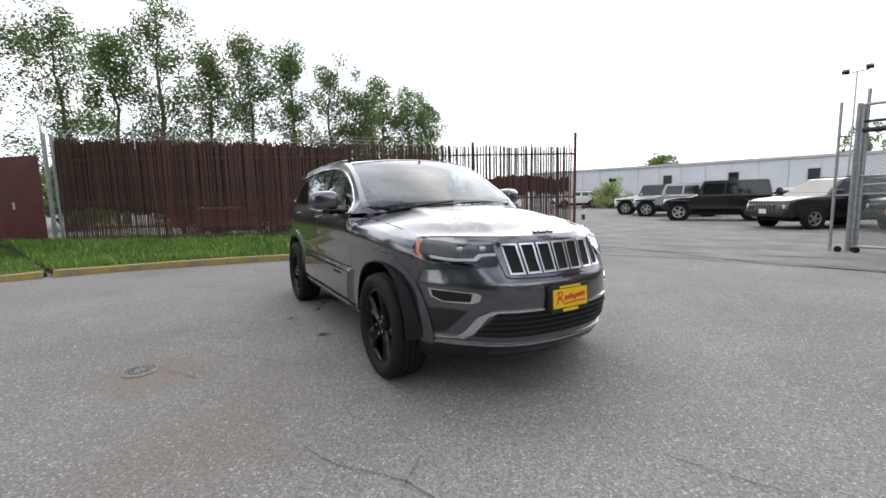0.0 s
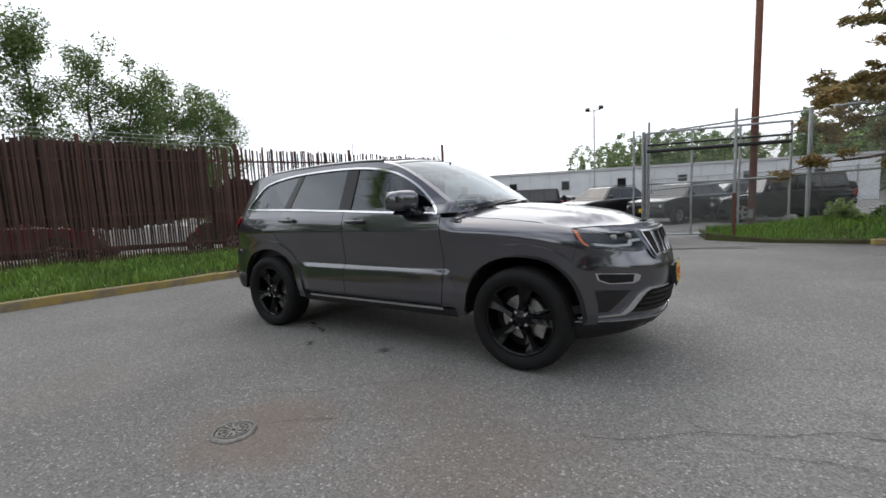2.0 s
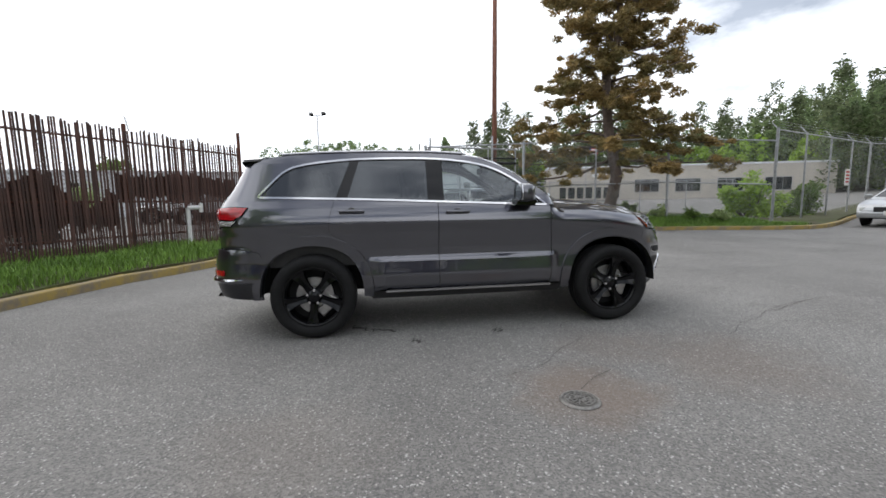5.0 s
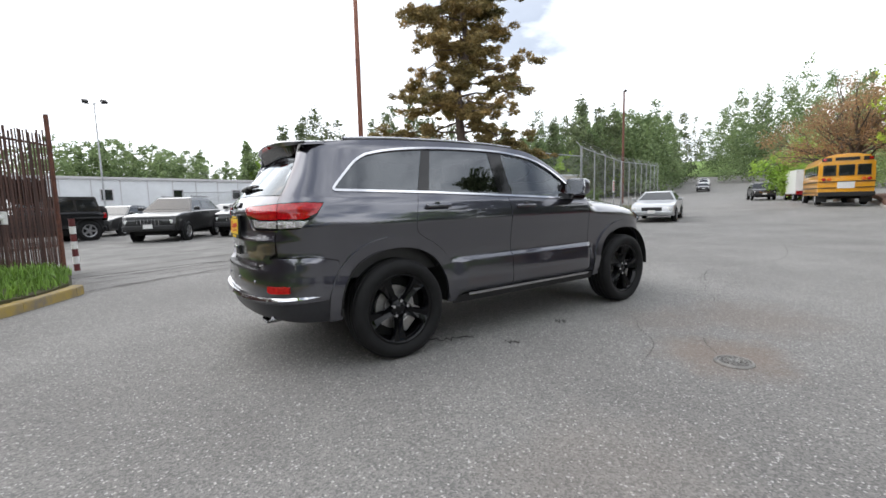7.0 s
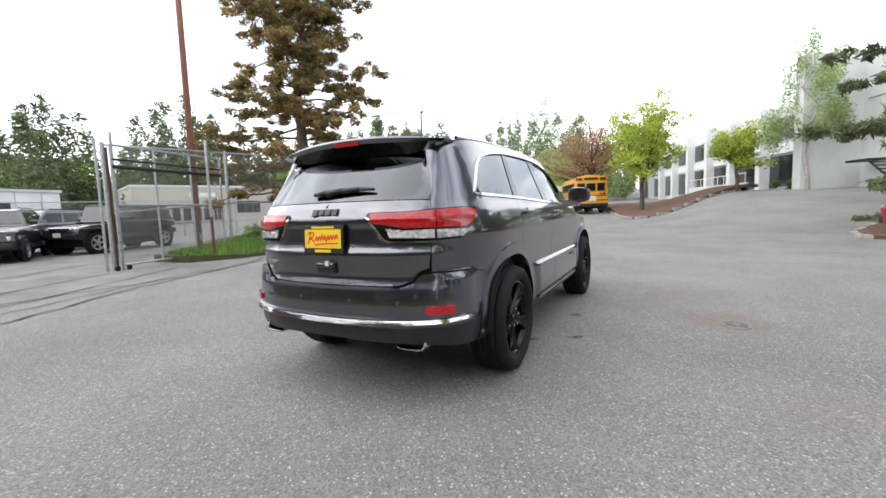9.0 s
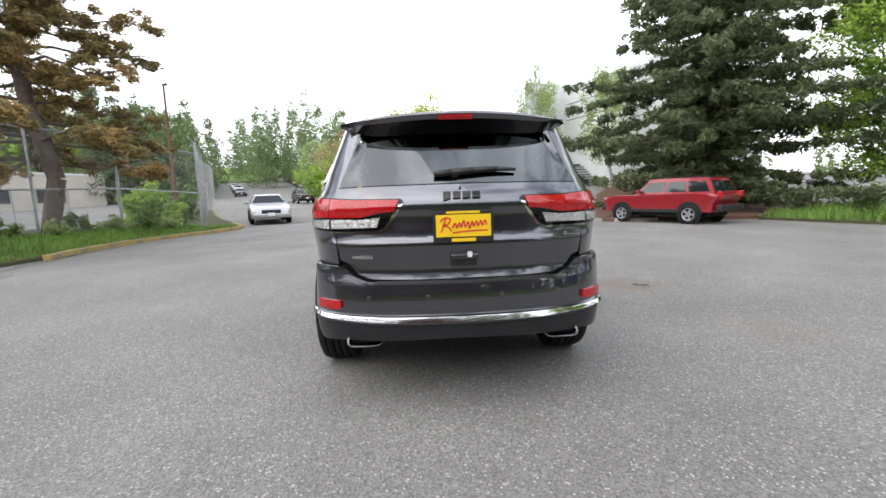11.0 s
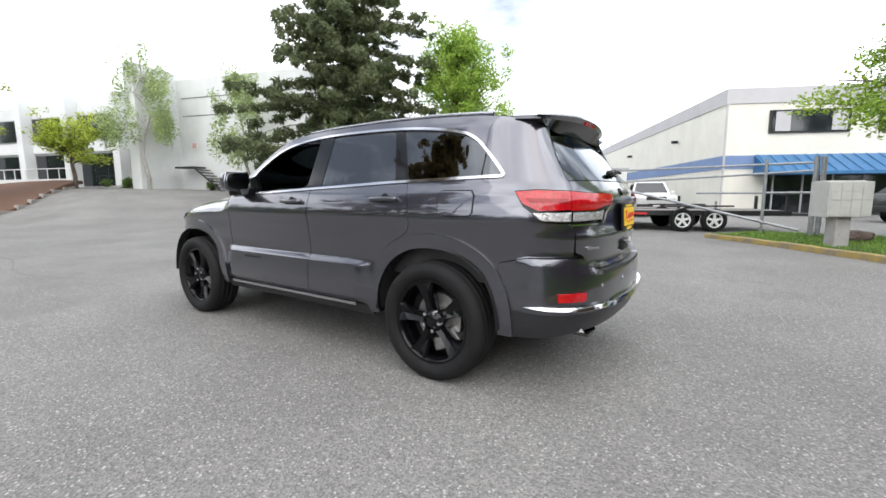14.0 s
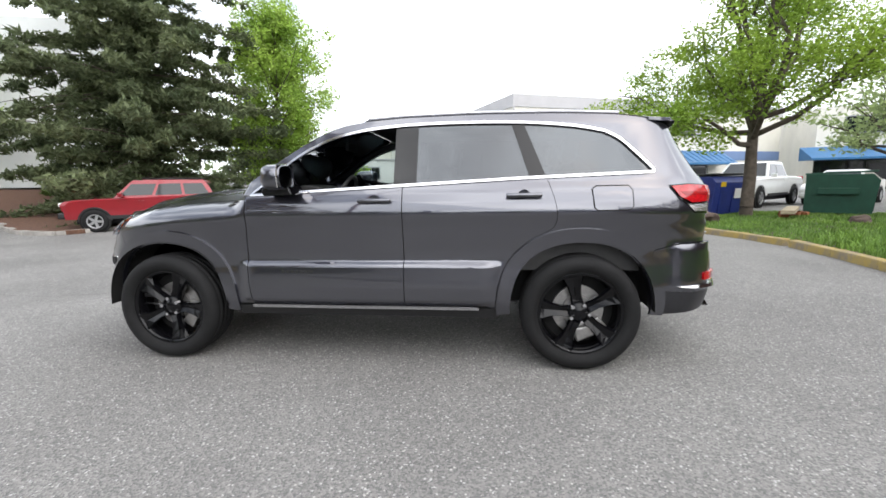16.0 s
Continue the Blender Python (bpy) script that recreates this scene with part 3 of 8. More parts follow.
# ---- slat fence ----
M_SLAT = mat("brown_fence_slat", (0.088, 0.041, 0.031), 0.7, scale=5, col2=(0.048, 0.024, 0.018), piece=0.35, bump=0.2, bscale=30)
M_SLAT2 = mat("brown_slat_backing", (0.060, 0.031, 0.024), 0.75, scale=5, col2=(0.035, 0.018, 0.014), island=0.35)
M_RUSTPOST = mat("rusty_steel_post", (0.16, 0.06, 0.035), 0.75, 0.2, scale=12, col2=(0.09, 0.04, 0.03), bump=0.2, bscale=50)
M_GALV = mat("galvanised_steel", (0.42, 0.43, 0.44), 0.45, 0.75, var=0.3, scale=10)
M_WIRE = mat("chain_link_wire", (0.33, 0.34, 0.34), 0.5, 0.6, var=0.3, scale=6)
M_MAROON = mat("maroon_panel", (0.13, 0.022, 0.022), 0.6, 0.0, var=0.35, scale=3, bump=0.15, bscale=20)
ft = (F1 - F0)
fl_ = ft.length
ft = ft.normalized()
fn_ = Vector((-ft.y, ft.x))                     # away from the yard
f_top = table([(0, 3.2), (4.5, 3.02), (9.5, 2.78), (fl_, 2.63)])
fence = thing("slat_fence", "tall chain-link fence filled with rusty brown privacy slats", "fence")
rng = random.Random(5)


def fpt(s, off, z):
    p = F0 + ft * s + fn_ * off
    return Vector((p.x, p.y, z))


yaw_f = math.degrees(math.atan2(ft.y, ft.x))
slat_me = {}
for v in range(4):
    bm = box((0, 0, 0.5), (0.032 + 0.003 * (v % 2), 0.008, 1.0), bevel=0.0)
    me = bpy.data.meshes.new("slat")
    bm.to_mesh(me)
    bm.free()
    me.materials.append(M_SLAT)
    slat_me[v] = me
s_ = 0.12
while s_ < fl_ - 0.1:
    ob = new("slat", slat_me[rng.randrange(4)])
    ob.parent = fence
    z0 = 0.12 + rng.uniform(0, 0.10)
    ob.matrix_world = Matrix.Translation(fpt(s_, rng.uniform(-0.006, 0.006), z0)) @ pose(0, 0, 0, 0, rng.gauss(0, 0.5), yaw_f + rng.gauss(0, 5)) @ Matrix.Diagonal((1, 1, float(f_top(s_)) + rng.gauss(0, 0.03) - z0, 1))
    s_ += 0.0495
bm = bmesh.new()
s_ = 0.0
while s_ < fl_ - 0.15:
    lo_ = 1.12 + 0.10 * math.sin(s_ * 1.7) + rng.uniform(-0.05, 0.05)
    hi = float(f_top(s_)) - 0.06 + rng.gauss(0, 0.03)
    if s_ > 8.4:
        hi = 2.15 - 0.28 * (s_ - 8.4) + rng.gauss(0, 0.05) + 0.2 * math.sin(s_ * 5)
        lo_ = 0.8 + rng.uniform(-0.1, 0.1)
    if s_ > 11.6:
        hi = 1.85 + 0.05 * math.sin(s_ * 3) + rng.gauss(0, 0.03)
        lo_ = 1.35 + rng.gauss(0, 0.04)
    if hi > lo_ + 0.1:
        bm_box(bm, fpt(s_, 0.10 + rng.uniform(0, 0.03), (lo_ + hi) / 2), (0.085, 0.008, hi - lo_), pose(0, 0, 0, 0, rng.gauss(0, 0.7), yaw_f))
    s_ += 0.07
tagged(part("slat_backing", bm, M_SLAT2, fence, "older brown slats closing the upper part"), kind="stuff")
for s_ in (0.0, 3.0, 6.0, 9.0, 11.8, fl_):
    top_ = float(f_top(s_)) + (0.12 if s_ < fl_ else 0.40)
    part("fence_post", tube(fpt(s_, 0.05, 0), fpt(s_, 0.05, top_), 0.04 if s_ else 0.05, seg=10), M_RUSTPOST if s_ > 1 else M_GALV, fence)
for z in (0.55, 1.25, 2.45):
    part("fence_rail", tube(fpt(0, 0.06, z + 0.15), fpt(fl_, 0.06, z), 0.021, seg=8), M_RUSTPOST, fence)
for k, s_ in enumerate((0.3, 3.2, 6.2, 9.1, 11.9)):
    part("wire_arm", tube(fpt(s_, 0.05, float(f_top(s_))), fpt(s_ + 0.1, 0.30, float(f_top(s_)) + 0.32), 0.014, seg=6), M_GALV, fence)
for k in range(3):
    part("barbed_wire", tube(fpt(0, 0.12 + 0.08 * k, float(f_top(0)) + 0.1 * k + 0.05), fpt(8.9, 0.12 + 0.08 * k, float(f_top(8.9)) + 0.1 * k + 0.05), 0.006, seg=5), M_GALV, fence)
v_, f_ = link_mesh(fpt(8.6, 0.03, 0).xy, fpt(fl_, 0.03, 0).xy, 0.15, 2.55, 0.075, 0.004)
tagged(raw("wire_mesh", v_, f_, M_RUSTPOST, fence), kind="stuff")
part("striped_post", tube((-4.22, 7.5, 0), (-4.22, 7.5, 1.05), 0.05, seg=12), M_MAROON, fence, "red and white striped guard post")
for k in range(3):
    part("white_stripe", tube((-4.22, 7.5, 0.15 + 0.3 * k), (-4.22, 7.5, 0.30 + 0.3 * k), 0.053, seg=12), M_WHITE, fence)
mp = thing("panel_fence", "maroon sheet-metal fence panels on a pale post", "fence")
for k in range(3):
    a = Vector((-11.85, -5.75)) + Vector((-4.4, -4.2)) / 3 * k
    b = a + Vector((-4.4, -4.2)) / 3 * 0.985
    c = (a + b) / 2
    part("panel", box((c.x, c.y, 1.45), ((b - a).length, 0.05, 2.6), pose(0, 0, 0, 0, 0, math.degrees(math.atan2((b - a).y, (b - a).x))), 0.01), M_MAROON, mp)
part("post", tube((-11.75, -5.55, 0), (-11.75, -5.55, 3.35), 0.055), M_GALV, mp)
part("hasp", box((-12.7, -6.55, 1.35), (0.05, 0.12, 0.2), pose(0, 0, 0, 0, 0, 43)), M_WHITE, mp)
part("arm", tube((-11.75, -5.55, 3.1), (-12.2, -5.7, 3.9), 0.03), M_GALV, mp)
pp = thing("pipe_stand", "white painted bent pipe standing in the grass", "pipe")
part("upright", tube((-5.05, 5.55, 0.15), (-5.05, 5.55, 1.12), 0.045), M_WHITE, pp)
part("crossbar", tube((-5.05, 5.55, 1.12), (-4.82, 5.68, 1.13), 0.045), M_WHITE, pp)
part("end_piece", tube((-4.82, 5.68, 1.02), (-4.82, 5.68, 1.22), 0.04), M_WHITE, pp)


# ---- chain-link fences ----
def link_fence(name, label, pts, zs_, h, pitch, post_step, w, rails=(1.0,), arms=False):
    f = thing(name, label, "fence")
    for (a, za), (b, zb_) in zip(zip(pts, zs_), zip(pts[1:], zs_[1:])):
        A, B = Vector(a), Vector(b)
        ln = (B - A).length
        v_, f_ = link_mesh(a, b, za + 0.05, za + h, pitch, w, zb_ - za)
        tagged(raw("wire_mesh", v_, f_, M_WIRE, f), kind="stuff")
        k = max(1, round(ln / post_step))
        for i in range(k + 1):
            p = A.lerp(B, i / k)
            z = za + (zb_ - za) * i / k
            part("post", tube((p.x, p.y, z - 0.3), (p.x, p.y, z + h + 0.06), 0.035 if i else 0.05, seg=8), M_GALV, f)
            if arms:
                nn2 = Vector((-(B - A).y, (B - A).x)).normalized()
                part("arm", tube((p.x, p.y, z + h), (p.x + nn2.x * 0.3 + 0.1, p.y + nn2.y * 0.3, z + h + 0.32), 0.018, seg=6), M_GALV, f)
        for r in rails:
            part("rail", tube((A.x, A.y, za + h * r), (B.x, B.y, zb_ + h * r), 0.024, seg=8), M_GALV, f)
        if arms:
            for k2 in range(3):
                part("barbed_wire", tube((A.x, A.y, za + h + 0.1 * (k2 + 1)), (B.x, B.y, zb_ + h + 0.1 * (k2 + 1)), 0.006, seg=5), M_GALV, f)
    return f


link_fence("chain_link_fence", "galvanised chain-link fence beside the lot gate", [(0.85, 9.75), (4.6, 10.6), (9.9, 9.75), (13.8, 9.1)], [0.05, 0.3, 0.4, 0.25], 2.9, 0.075, 2.7, 0.0035, (1.0, 0.45), False)
link_fence("chain_link_fence", "tall chain-link fence with barbed wire along the road", [(13.8, 9.1), (24.0, 13.6), (44.0, 22.0)], [0.25, 0.35, 1.3], 3.3, 0.09, 3.0, 0.005, (1.0,), True)
link_fence("chain_link_fence", "grey chain-link fence across the lot", [(-1.0, 27.0), (24.0, 22.0)], [0.0, 0.0], 2.2, 0.14, 3.0, 0.006, (1.0,), False)
gate = thing("sliding_gate", "rolling chain-link gate leaf with steel frame", "gate")
for x, y, h, r, m_ in ((0.62, 9.55, 3.05, 0.028, M_GALV), (0.92, 9.75, 2.9, 0.035, M_RUSTPOST), (1.00, 9.66, 3.25, 0.03, M_GALV)):
    part("gate_post", tube((x, y, 0), (x, y, h), r), m_, gate)
g0, g1 = Vector((0.95, 9.62)), Vector((4.2, 10.35))
for z in (0.12, 1.55, 2.45, 2.62, 2.95):
    part("gate_bar", tube((g0.x, g0.y, z), (g1.x, g1.y, z), 0.028 if z != 2.45 else 0.05, seg=8), M_GALV if z not in (2.45, 2.62) else M_BLACK, gate)
for k in range(4):
    p = g0.lerp(g1, k / 3)
    part("gate_upright", tube((p.x, p.y, 0.1), (p.x, p.y, 2.95), 0.028, seg=8), M_GALV, gate)
v_, f_ = link_mesh(g0, g1, 0.12, 1.55, 0.06, 0.003)
tagged(raw("wire_mesh", v_, f_, M_WIRE, gate), kind="stuff")
for x, y in ((0.78, 9.45), (1.05, 9.5)):
    part("gate_wheel", lathe([(0.0, -0.02), (0.06, -0.02), (0.065, 0.0), (0.06, 0.02), (0.0, 0.02)], 18), M_RUBBER, gate).matrix_world = pose(x, y, 0.065, 0, 0, 15)
sp_ = thing("steel_post", "free-standing thin post with rusty foot in the grass", "post")
part("shaft", tube((3.0, 9.15, 0.9), (3.0, 9.15, 3.25), 0.035), M_GALV, sp_)
part("foot", tube((3.0, 9.15, 0.05), (3.0, 9.15, 1.2), 0.04), M_RUSTPOST, sp_)


# ---- poles ----
up = thing("utility_pole", "tall rust-red steel pole standing in the grass", "pole")
part("shaft", tube((3.42, 10.45, 0.1), (3.55, 10.6, 16.0), 0.092, 0.065, 16), mat("rust_red_pole", (0.30, 0.13, 0.085), 0.7, 0.0, scale=6, col2=(0.20, 0.085, 0.06), bump=0.15, bscale=30), up, "", True)
part("plate", box((3.40, 10.30, 0.62), (0.10, 0.02, 0.22)), M_GALV, up)


def lot_lamp(x, y, h, z, yaw, r=0.06, pole_mat=M_GALV):
    lp = thing("street_lamp", "slim grey pole with two floodlight heads", "lamp", pose(x, y, z, 0, 0, yaw))
    part("pole", tube((0, 0, 0), (0, 0, h), r, r * 0.6), pole_mat, lp)
    part("crossarm", tube((-0.45, 0, h - 0.1), (0.45, 0, h), 0.03), M_GALV, lp)
    for k in (-1, 1):
        part("lamp_head", box((0.45 * k, -0.12, h + 0.12 * (k > 0)), (0.30, 0.26, 0.18), pose(0, 0, 0, 35, 0, 10 * k), 0.03), M_BLACK, lp)
    return lp


lot_lamp(-4.9, 28.4, 7.4, 0, 20)
lot_lamp(42.3, 25.2, 12.5, float(height(42.3, 25.2)), 40, 0.16, M_RUSTPOST)

# ---- buildings ----
M_TILT = mat("pale_tilt_up_concrete", (0.64, 0.66, 0.65), 0.85, scale=0.5, var=0.14, bump=0.1, bscale=15)
M_CREAM = mat("cream_painted_wall", (0.74, 0.72, 0.64), 0.8, scale=0.6, var=0.10)
M_GREYB = mat("grey_wall_band", (0.50, 0.49, 0.50), 0.8, scale=0.6, var=0.1)
M_BLUEB = mat("blue_wall_band", (0.16, 0.24, 0.42), 0.7, scale=0.6, var=0.12)
M_AWN = mat("blue_metal_roof", (0.045, 0.17, 0.36), 0.4, 0.2, scale=2, var=0.15)
M_DARKWIN = mat("dark_window_glass", (0.012, 0.016, 0.020), 0.06, 0, var=0.3, scale=0.7, coat=0.5)
M_WARE = mat("white_metal_siding", (0.66, 0.68, 0.70), 0.6, 0.1, scale=0.8, var=0.12)
M_BEIGE = mat("beige_concrete", (0.50, 0.46, 0.40), 0.85, scale=0.5, var=0.12)
M_JOINT = mat("dark_joint", (0.16, 0.16, 0.16), 0.9, var=0.2, scale=5)
M_CONC = mat("grey_concrete", (0.40, 0.39, 0.37), 0.9, scale=3, var=0.25, bump=0.2, bscale=30)


def frame_of(o, d, z=0.0):
    """A pose whose x runs along d and whose -y faces out of a facade."""
    return Matrix.Translation((o[0], o[1], z)) @ pose(0, 0, 0, 0, 0, math.degrees(math.atan2(d[1], d[0])))


def facade_window(parent, x, z, w, h, y=0.0, mull=2, frame_mat=None):
    wi = part("window", box((x, y - 0.02, z), (w + 0.16, 0.10, h + 0.16), bevel=0.01), frame_mat or M_GALV, parent)
    part("pane", box((x, y - 0.075, z), (w, 0.02, h)), M_DARKWIN, wi)
    for k in range(1, mull):
        part("mullion", box((x - w / 2 + w * k / mull, y - 0.09, z), (0.05, 0.03, h)), frame_mat or M_GALV, wi)
    return wi


# offices up the ramp: facade from the fin towards the north-east
OB = thing("office_building", "two-storey pale concrete office building with dark recessed windows", "building", frame_of((30.4, -11.6), (0.955, 0.297), 1.3))
part("wall", box((25.0, -5.4, 3.7), (49.0, 8.0, 7.2)), M_TILT, OB)
part("fin", box((-0.55, 0.5, 4.0), (0.8, 5.2, 8.3), bevel=0.02), M_TILT, OB)
part("side_wall", box((-7.0, -2.0, 3.9), (13.2, 4.0, 7.7), bevel=0.02), M_TILT, OB)
for z in (6.5, 5.3):
    part("wall_joint", box((-7.4, 0.012, z), (12.2, 0.03, 0.05)), M_JOINT, OB)
for k in range(9):
    x = 3.4 + k * 5.4
    part("buttress", box((x + 2.6, -1.0, 3.9), (0.7, 1.0, 7.6), bevel=0.02), M_TILT, OB)
    for z, h_ in ((5.35, 1.9), (1.95, 2.7)):
        w_ = part("window", box((x, -1.36, z), (4.5, 0.12, h_)), M_GALV, OB)
        for i in range(3):
            part("pane", box((x - 1.45 + 1.45 * i, -1.29, z), (1.38, 0.06, h_ - 0.16)), M_DARKWIN, w_)
    part("spandrel", box((x, -1.30, 3.85), (4.5, 0.20, 0.9), bevel=0.02), M_TILT, OB)
st = part("exit_stair", box((-2.4, 0.7, 1.75), (1.6, 1.0, 0.12)), M_BLACK, OB, "dark steel exit stair with landing")
for k in range(8):
    part("tread", box((-3.45 - 0.27 * k, 0.7, 1.58 - 0.2 * k), (0.28, 1.0, 0.05)), M_BLACK, st)
part("stringer", tube((-3.2, 1.15, 1.7), (-5.5, 1.15, 0.05), 0.05, seg=6), M_BLACK, st)
sg_ = part("sign_panel", box((-2.2, 0.03, 3.3), (0.5, 0.04, 0.42)), M_WHITE, OB, "white notice with red bars")
for k in range(3):
    part("text_bar", box((-2.2, 0.056, 3.42 - 0.12 * k), (0.36, 0.01, 0.05)), M_REDINK, sg_)
st2 = part("front_steps", box((2.8, 1.2, 0.5), (1.4, 1.6, 0.2)), M_CONC, OB)
for k in range(4):
    part("step", box((2.8, 2.1 + 0.3 * k, 0.42 - 0.12 * k), (1.4, 0.32, 0.14)), M_CONC, st2)
rl = part("ramp_wall", box((10.5, 3.2, 0.5), (11, 0.18, 1.1), bevel=0.02), M_TILT, OB, "low pale ramp wall with rail")
for k in range(10):
    part("rail_post", tube((5.3 + 1.15 * k, 3.2, 1.0), (5.3 + 1.15 * k, 3.2, 1.75), 0.03, seg=6), M_WHITE, rl)
part("handrail", tube((5.2, 3.2, 1.75), (16, 3.2, 1.75), 0.03, seg=6), M_WHITE, rl)

# cream and blue building
CB = thing("shop_building", "cream two-storey building with blue band and awning", "building", frame_of((-2.2, -26.6), (-0.90, -0.43), 0.0))
sgn_in = 1 if (Matrix(CB.matrix_world).to_3x3() @ Vector((0, 1, 0))).y < 0 else -1
part("wall", box((13, sgn_in * 20, 3.1), (26, 40, 6.2)), M_CREAM, CB)
part("parapet", box((13, sgn_in * 20, 6.6), (26.12, 40.12, 0.85), bevel=0.02), M_GREYB, CB)
part("band", box((13, sgn_in * 20, 2.95), (26.08, 40.08, 0.75)), M_BLUEB, CB)
out = -sgn_in
for x in (4.2, 9.6, 15.0):
    wi = part("window", box((x, out * 0.05, 5.15), (4.0, 0.12, 1.25), bevel=0.01), M_BLACK, CB)
    part("pane", box((x, out * 0.12, 5.15), (3.8, 0.02, 1.1)), M_DARKWIN, wi)
    for k in (-1.35, 1.45):
        part("blind", box((x + k, out * 0.135, 5.15), (0.75, 0.01, 1.05)), M_GREYB, wi)
part("door_front", box((10, out * 0.06, 1.3), (15.5, 0.1, 2.5)), M_DARKWIN, CB)
for k in range(11):
    part("mullion", box((2.6 + 1.5 * k, out * 0.12, 1.3), (0.08, 0.06, 2.5)), M_GREYB, CB)
aw = part("awning", prism([(0.0, 3.35), (out * 1.7, 2.35), (out * 1.7, 2.2), (0.0, 2.2)], 1.6, 19.0, "yz"), M_AWN, CB, "blue standing-seam metal awning")
for k in range(29):
    x = 1.75 + 0.6 * k
    part("seam", tube((x, out * 0.02, 3.37), (x, out * 1.72, 2.37), 0.02, seg=5), M_AWN, aw)
for k in range(2):
    part("wall_lamp", box((-0.25, sgn_in * (7 + 12 * k), 4.9), (0.4, 0.3, 0.2), bevel=0.03), M_BLACK, CB)
part("downpipe", tube((0.0, out * 0.06, 0), (0.0, out * 0.06, 6.2), 0.06, seg=8), M_GREYB, CB)
FB = thing("shop_building", "far pale building with blue porch roof", "building", frame_of((-26, -34), (-0.97, 0.2), 0.0))
part("wall", box((8, 4.5, 3.2), (16, 9, 6.4)), M_CREAM, FB)
part("porch_roof", prism([(0.0, 3.4), (-2.2, 2.5), (-2.2, 2.35), (0.0, 2.35)], -1.0, 6.0, "yz"), M_AWN, FB)
for x in (3, 9):
    facade_window(FB, x, 5.0, 2.4, 1.2)
part("door_front", box((2.5, -0.05, 1.2), (5, 0.1, 2.3)), M_DARKWIN, FB)

# white warehouse behind the lot, beige building beyond the pine
WH = thing("warehouse", "long low white metal warehouse with small windows", "building", frame_of((-34, 34.5), (0.965, 0.262), 0.0))
part("wall", box((24, 6, 1.95), (52, 12, 3.9)), M_WARE, WH)
part("roof_edge", box((24, 6, 3.95), (52.3, 12.3, 0.22), bevel=0.02), M_GREYB, WH)
for k in range(26):
    part("panel_seam", box((-1.5 + 2 * k, -0.02, 1.9), (0.05, 0.06, 3.8)), M_GREYB, WH)
for k in range(9):
    facade_window(WH, 2.5 + 5.4 * k, 2.55, 0.75, 0.85, mull=1, frame_mat=M_GREYB)
BG = thing("warehouse", "long beige concrete building with teal windows", "building", frame_of((25.9, 56.9), (0.94, -0.33), 0.6))
part("wall", box((18, 6, 2.3), (38, 12, 4.8)), M_BEIGE, BG)
part("roof_edge", box((18, 6, 4.75), (38.2, 12.2, 0.25)), M_WARE, BG)
for x in (13, 18.5, 24, 30):
    facade_window(BG, x, 1.9, 3.2, 1.7, mull=3)
part("sign_panel", box((7, -0.08, 3.6), (3.2, 0.08, 0.6)), M_WHITE, BG)
for k in range(7):
    part("dock_door", box((1.2 + 1.4 * k * 0.9, -0.05, 1.0), (0.9, 0.1, 1.6)), M_DARKWIN, BG)
HB = thing("warehouse", "pale tan gabled building beyond the trailers", "building", frame_of((20, -60), (-0.9, -0.43), 0.0))
part("wall", prism([(0, 0), (20, 0), (20, 5.2), (10, 6.6), (0, 5.2)], 0, 10 * sgn_in, "xz"), M_CREAM, HB)
# ---- the grey sport utility vehicle ----
WB = 1.4575
TR = 0.385
ARCH_SQ = 0.045      # how far the wheel openings are squared off
_base = spline([(2.38, -0.25), (2.385, 0), (2.365, 0.25), (2.30, 0.45), (2.17, 0.63), (2.02, 0.77), (1.86, 0.865), (1.6, 0.925), (1.2, 0.945),
                (0.5, 0.95), (-0.5, 0.95), (-1.3, 0.95), (-1.75, 0.935), (-2.05, 0.885), (-2.24, 0.79), (-2.345, 0.65), (-2.415, 0.4), (-2.44, 0), (-2.42, -0.3)], 24)
_base = np.array([(p.x, p.y) for p in _base])
_base = _base[24:-24]
_base[0], _base[-1] = (2.385, 0), (-2.44, 0)
_bu = np.r_[0, np.cumsum(np.hypot(*np.diff(_base, axis=0).T))]
_tan = np.gradient(_base, _bu, axis=0)
_nrm = np.c_[-_tan[:, 1], _tan[:, 0]]
_nrm = -_nrm if _nrm[len(_nrm) // 2, 1] < 0 else _nrm
_nrm /= np.linalg.norm(_nrm, axis=1)[:, None]
U_END = _bu[-1]
U_MID = U_END / 2


def u_x(x):
    return float(np.interp(-x, -_base[:, 0], _bu))


def u_front(y):
    k = _bu < U_MID
    return float(np.interp(abs(y), _base[k, 1], _bu[k])) * (1 if y >= 0 else -1)


def u_rear(y):
    k = _bu > U_MID
    return float(np.interp(-abs(y), -_base[k, 1], _bu[k]))


side_prof = table([(0.2, -0.14), (0.30, -0.09), (0.38, -0.055), (0.44, -0.038), (0.55, -0.03), (0.70, -0.040), (0.80, -0.038), (0.96, -0.020), (1.045, -0.004),
                   (1.075, -0.008), (1.12, -0.018), (1.19, -0.043), (1.25, -0.08), (1.45, -0.165), (1.62, -0.235), (1.72, -0.29)], 0.03)
front_prof = table([(0.2, -0.34), (0.26, -0.17), (0.31, -0.08), (0.36, -0.048), (0.42, -0.034), (0.50, -0.02), (0.58, 0.0), (0.68, 0.008), (0.76, 0.0), (0.80, -0.025),
                    (0.85, -0.06), (0.95, -0.09), (1.02, -0.115), (1.06, -0.15), (1.2, -0.4)], 0.02)
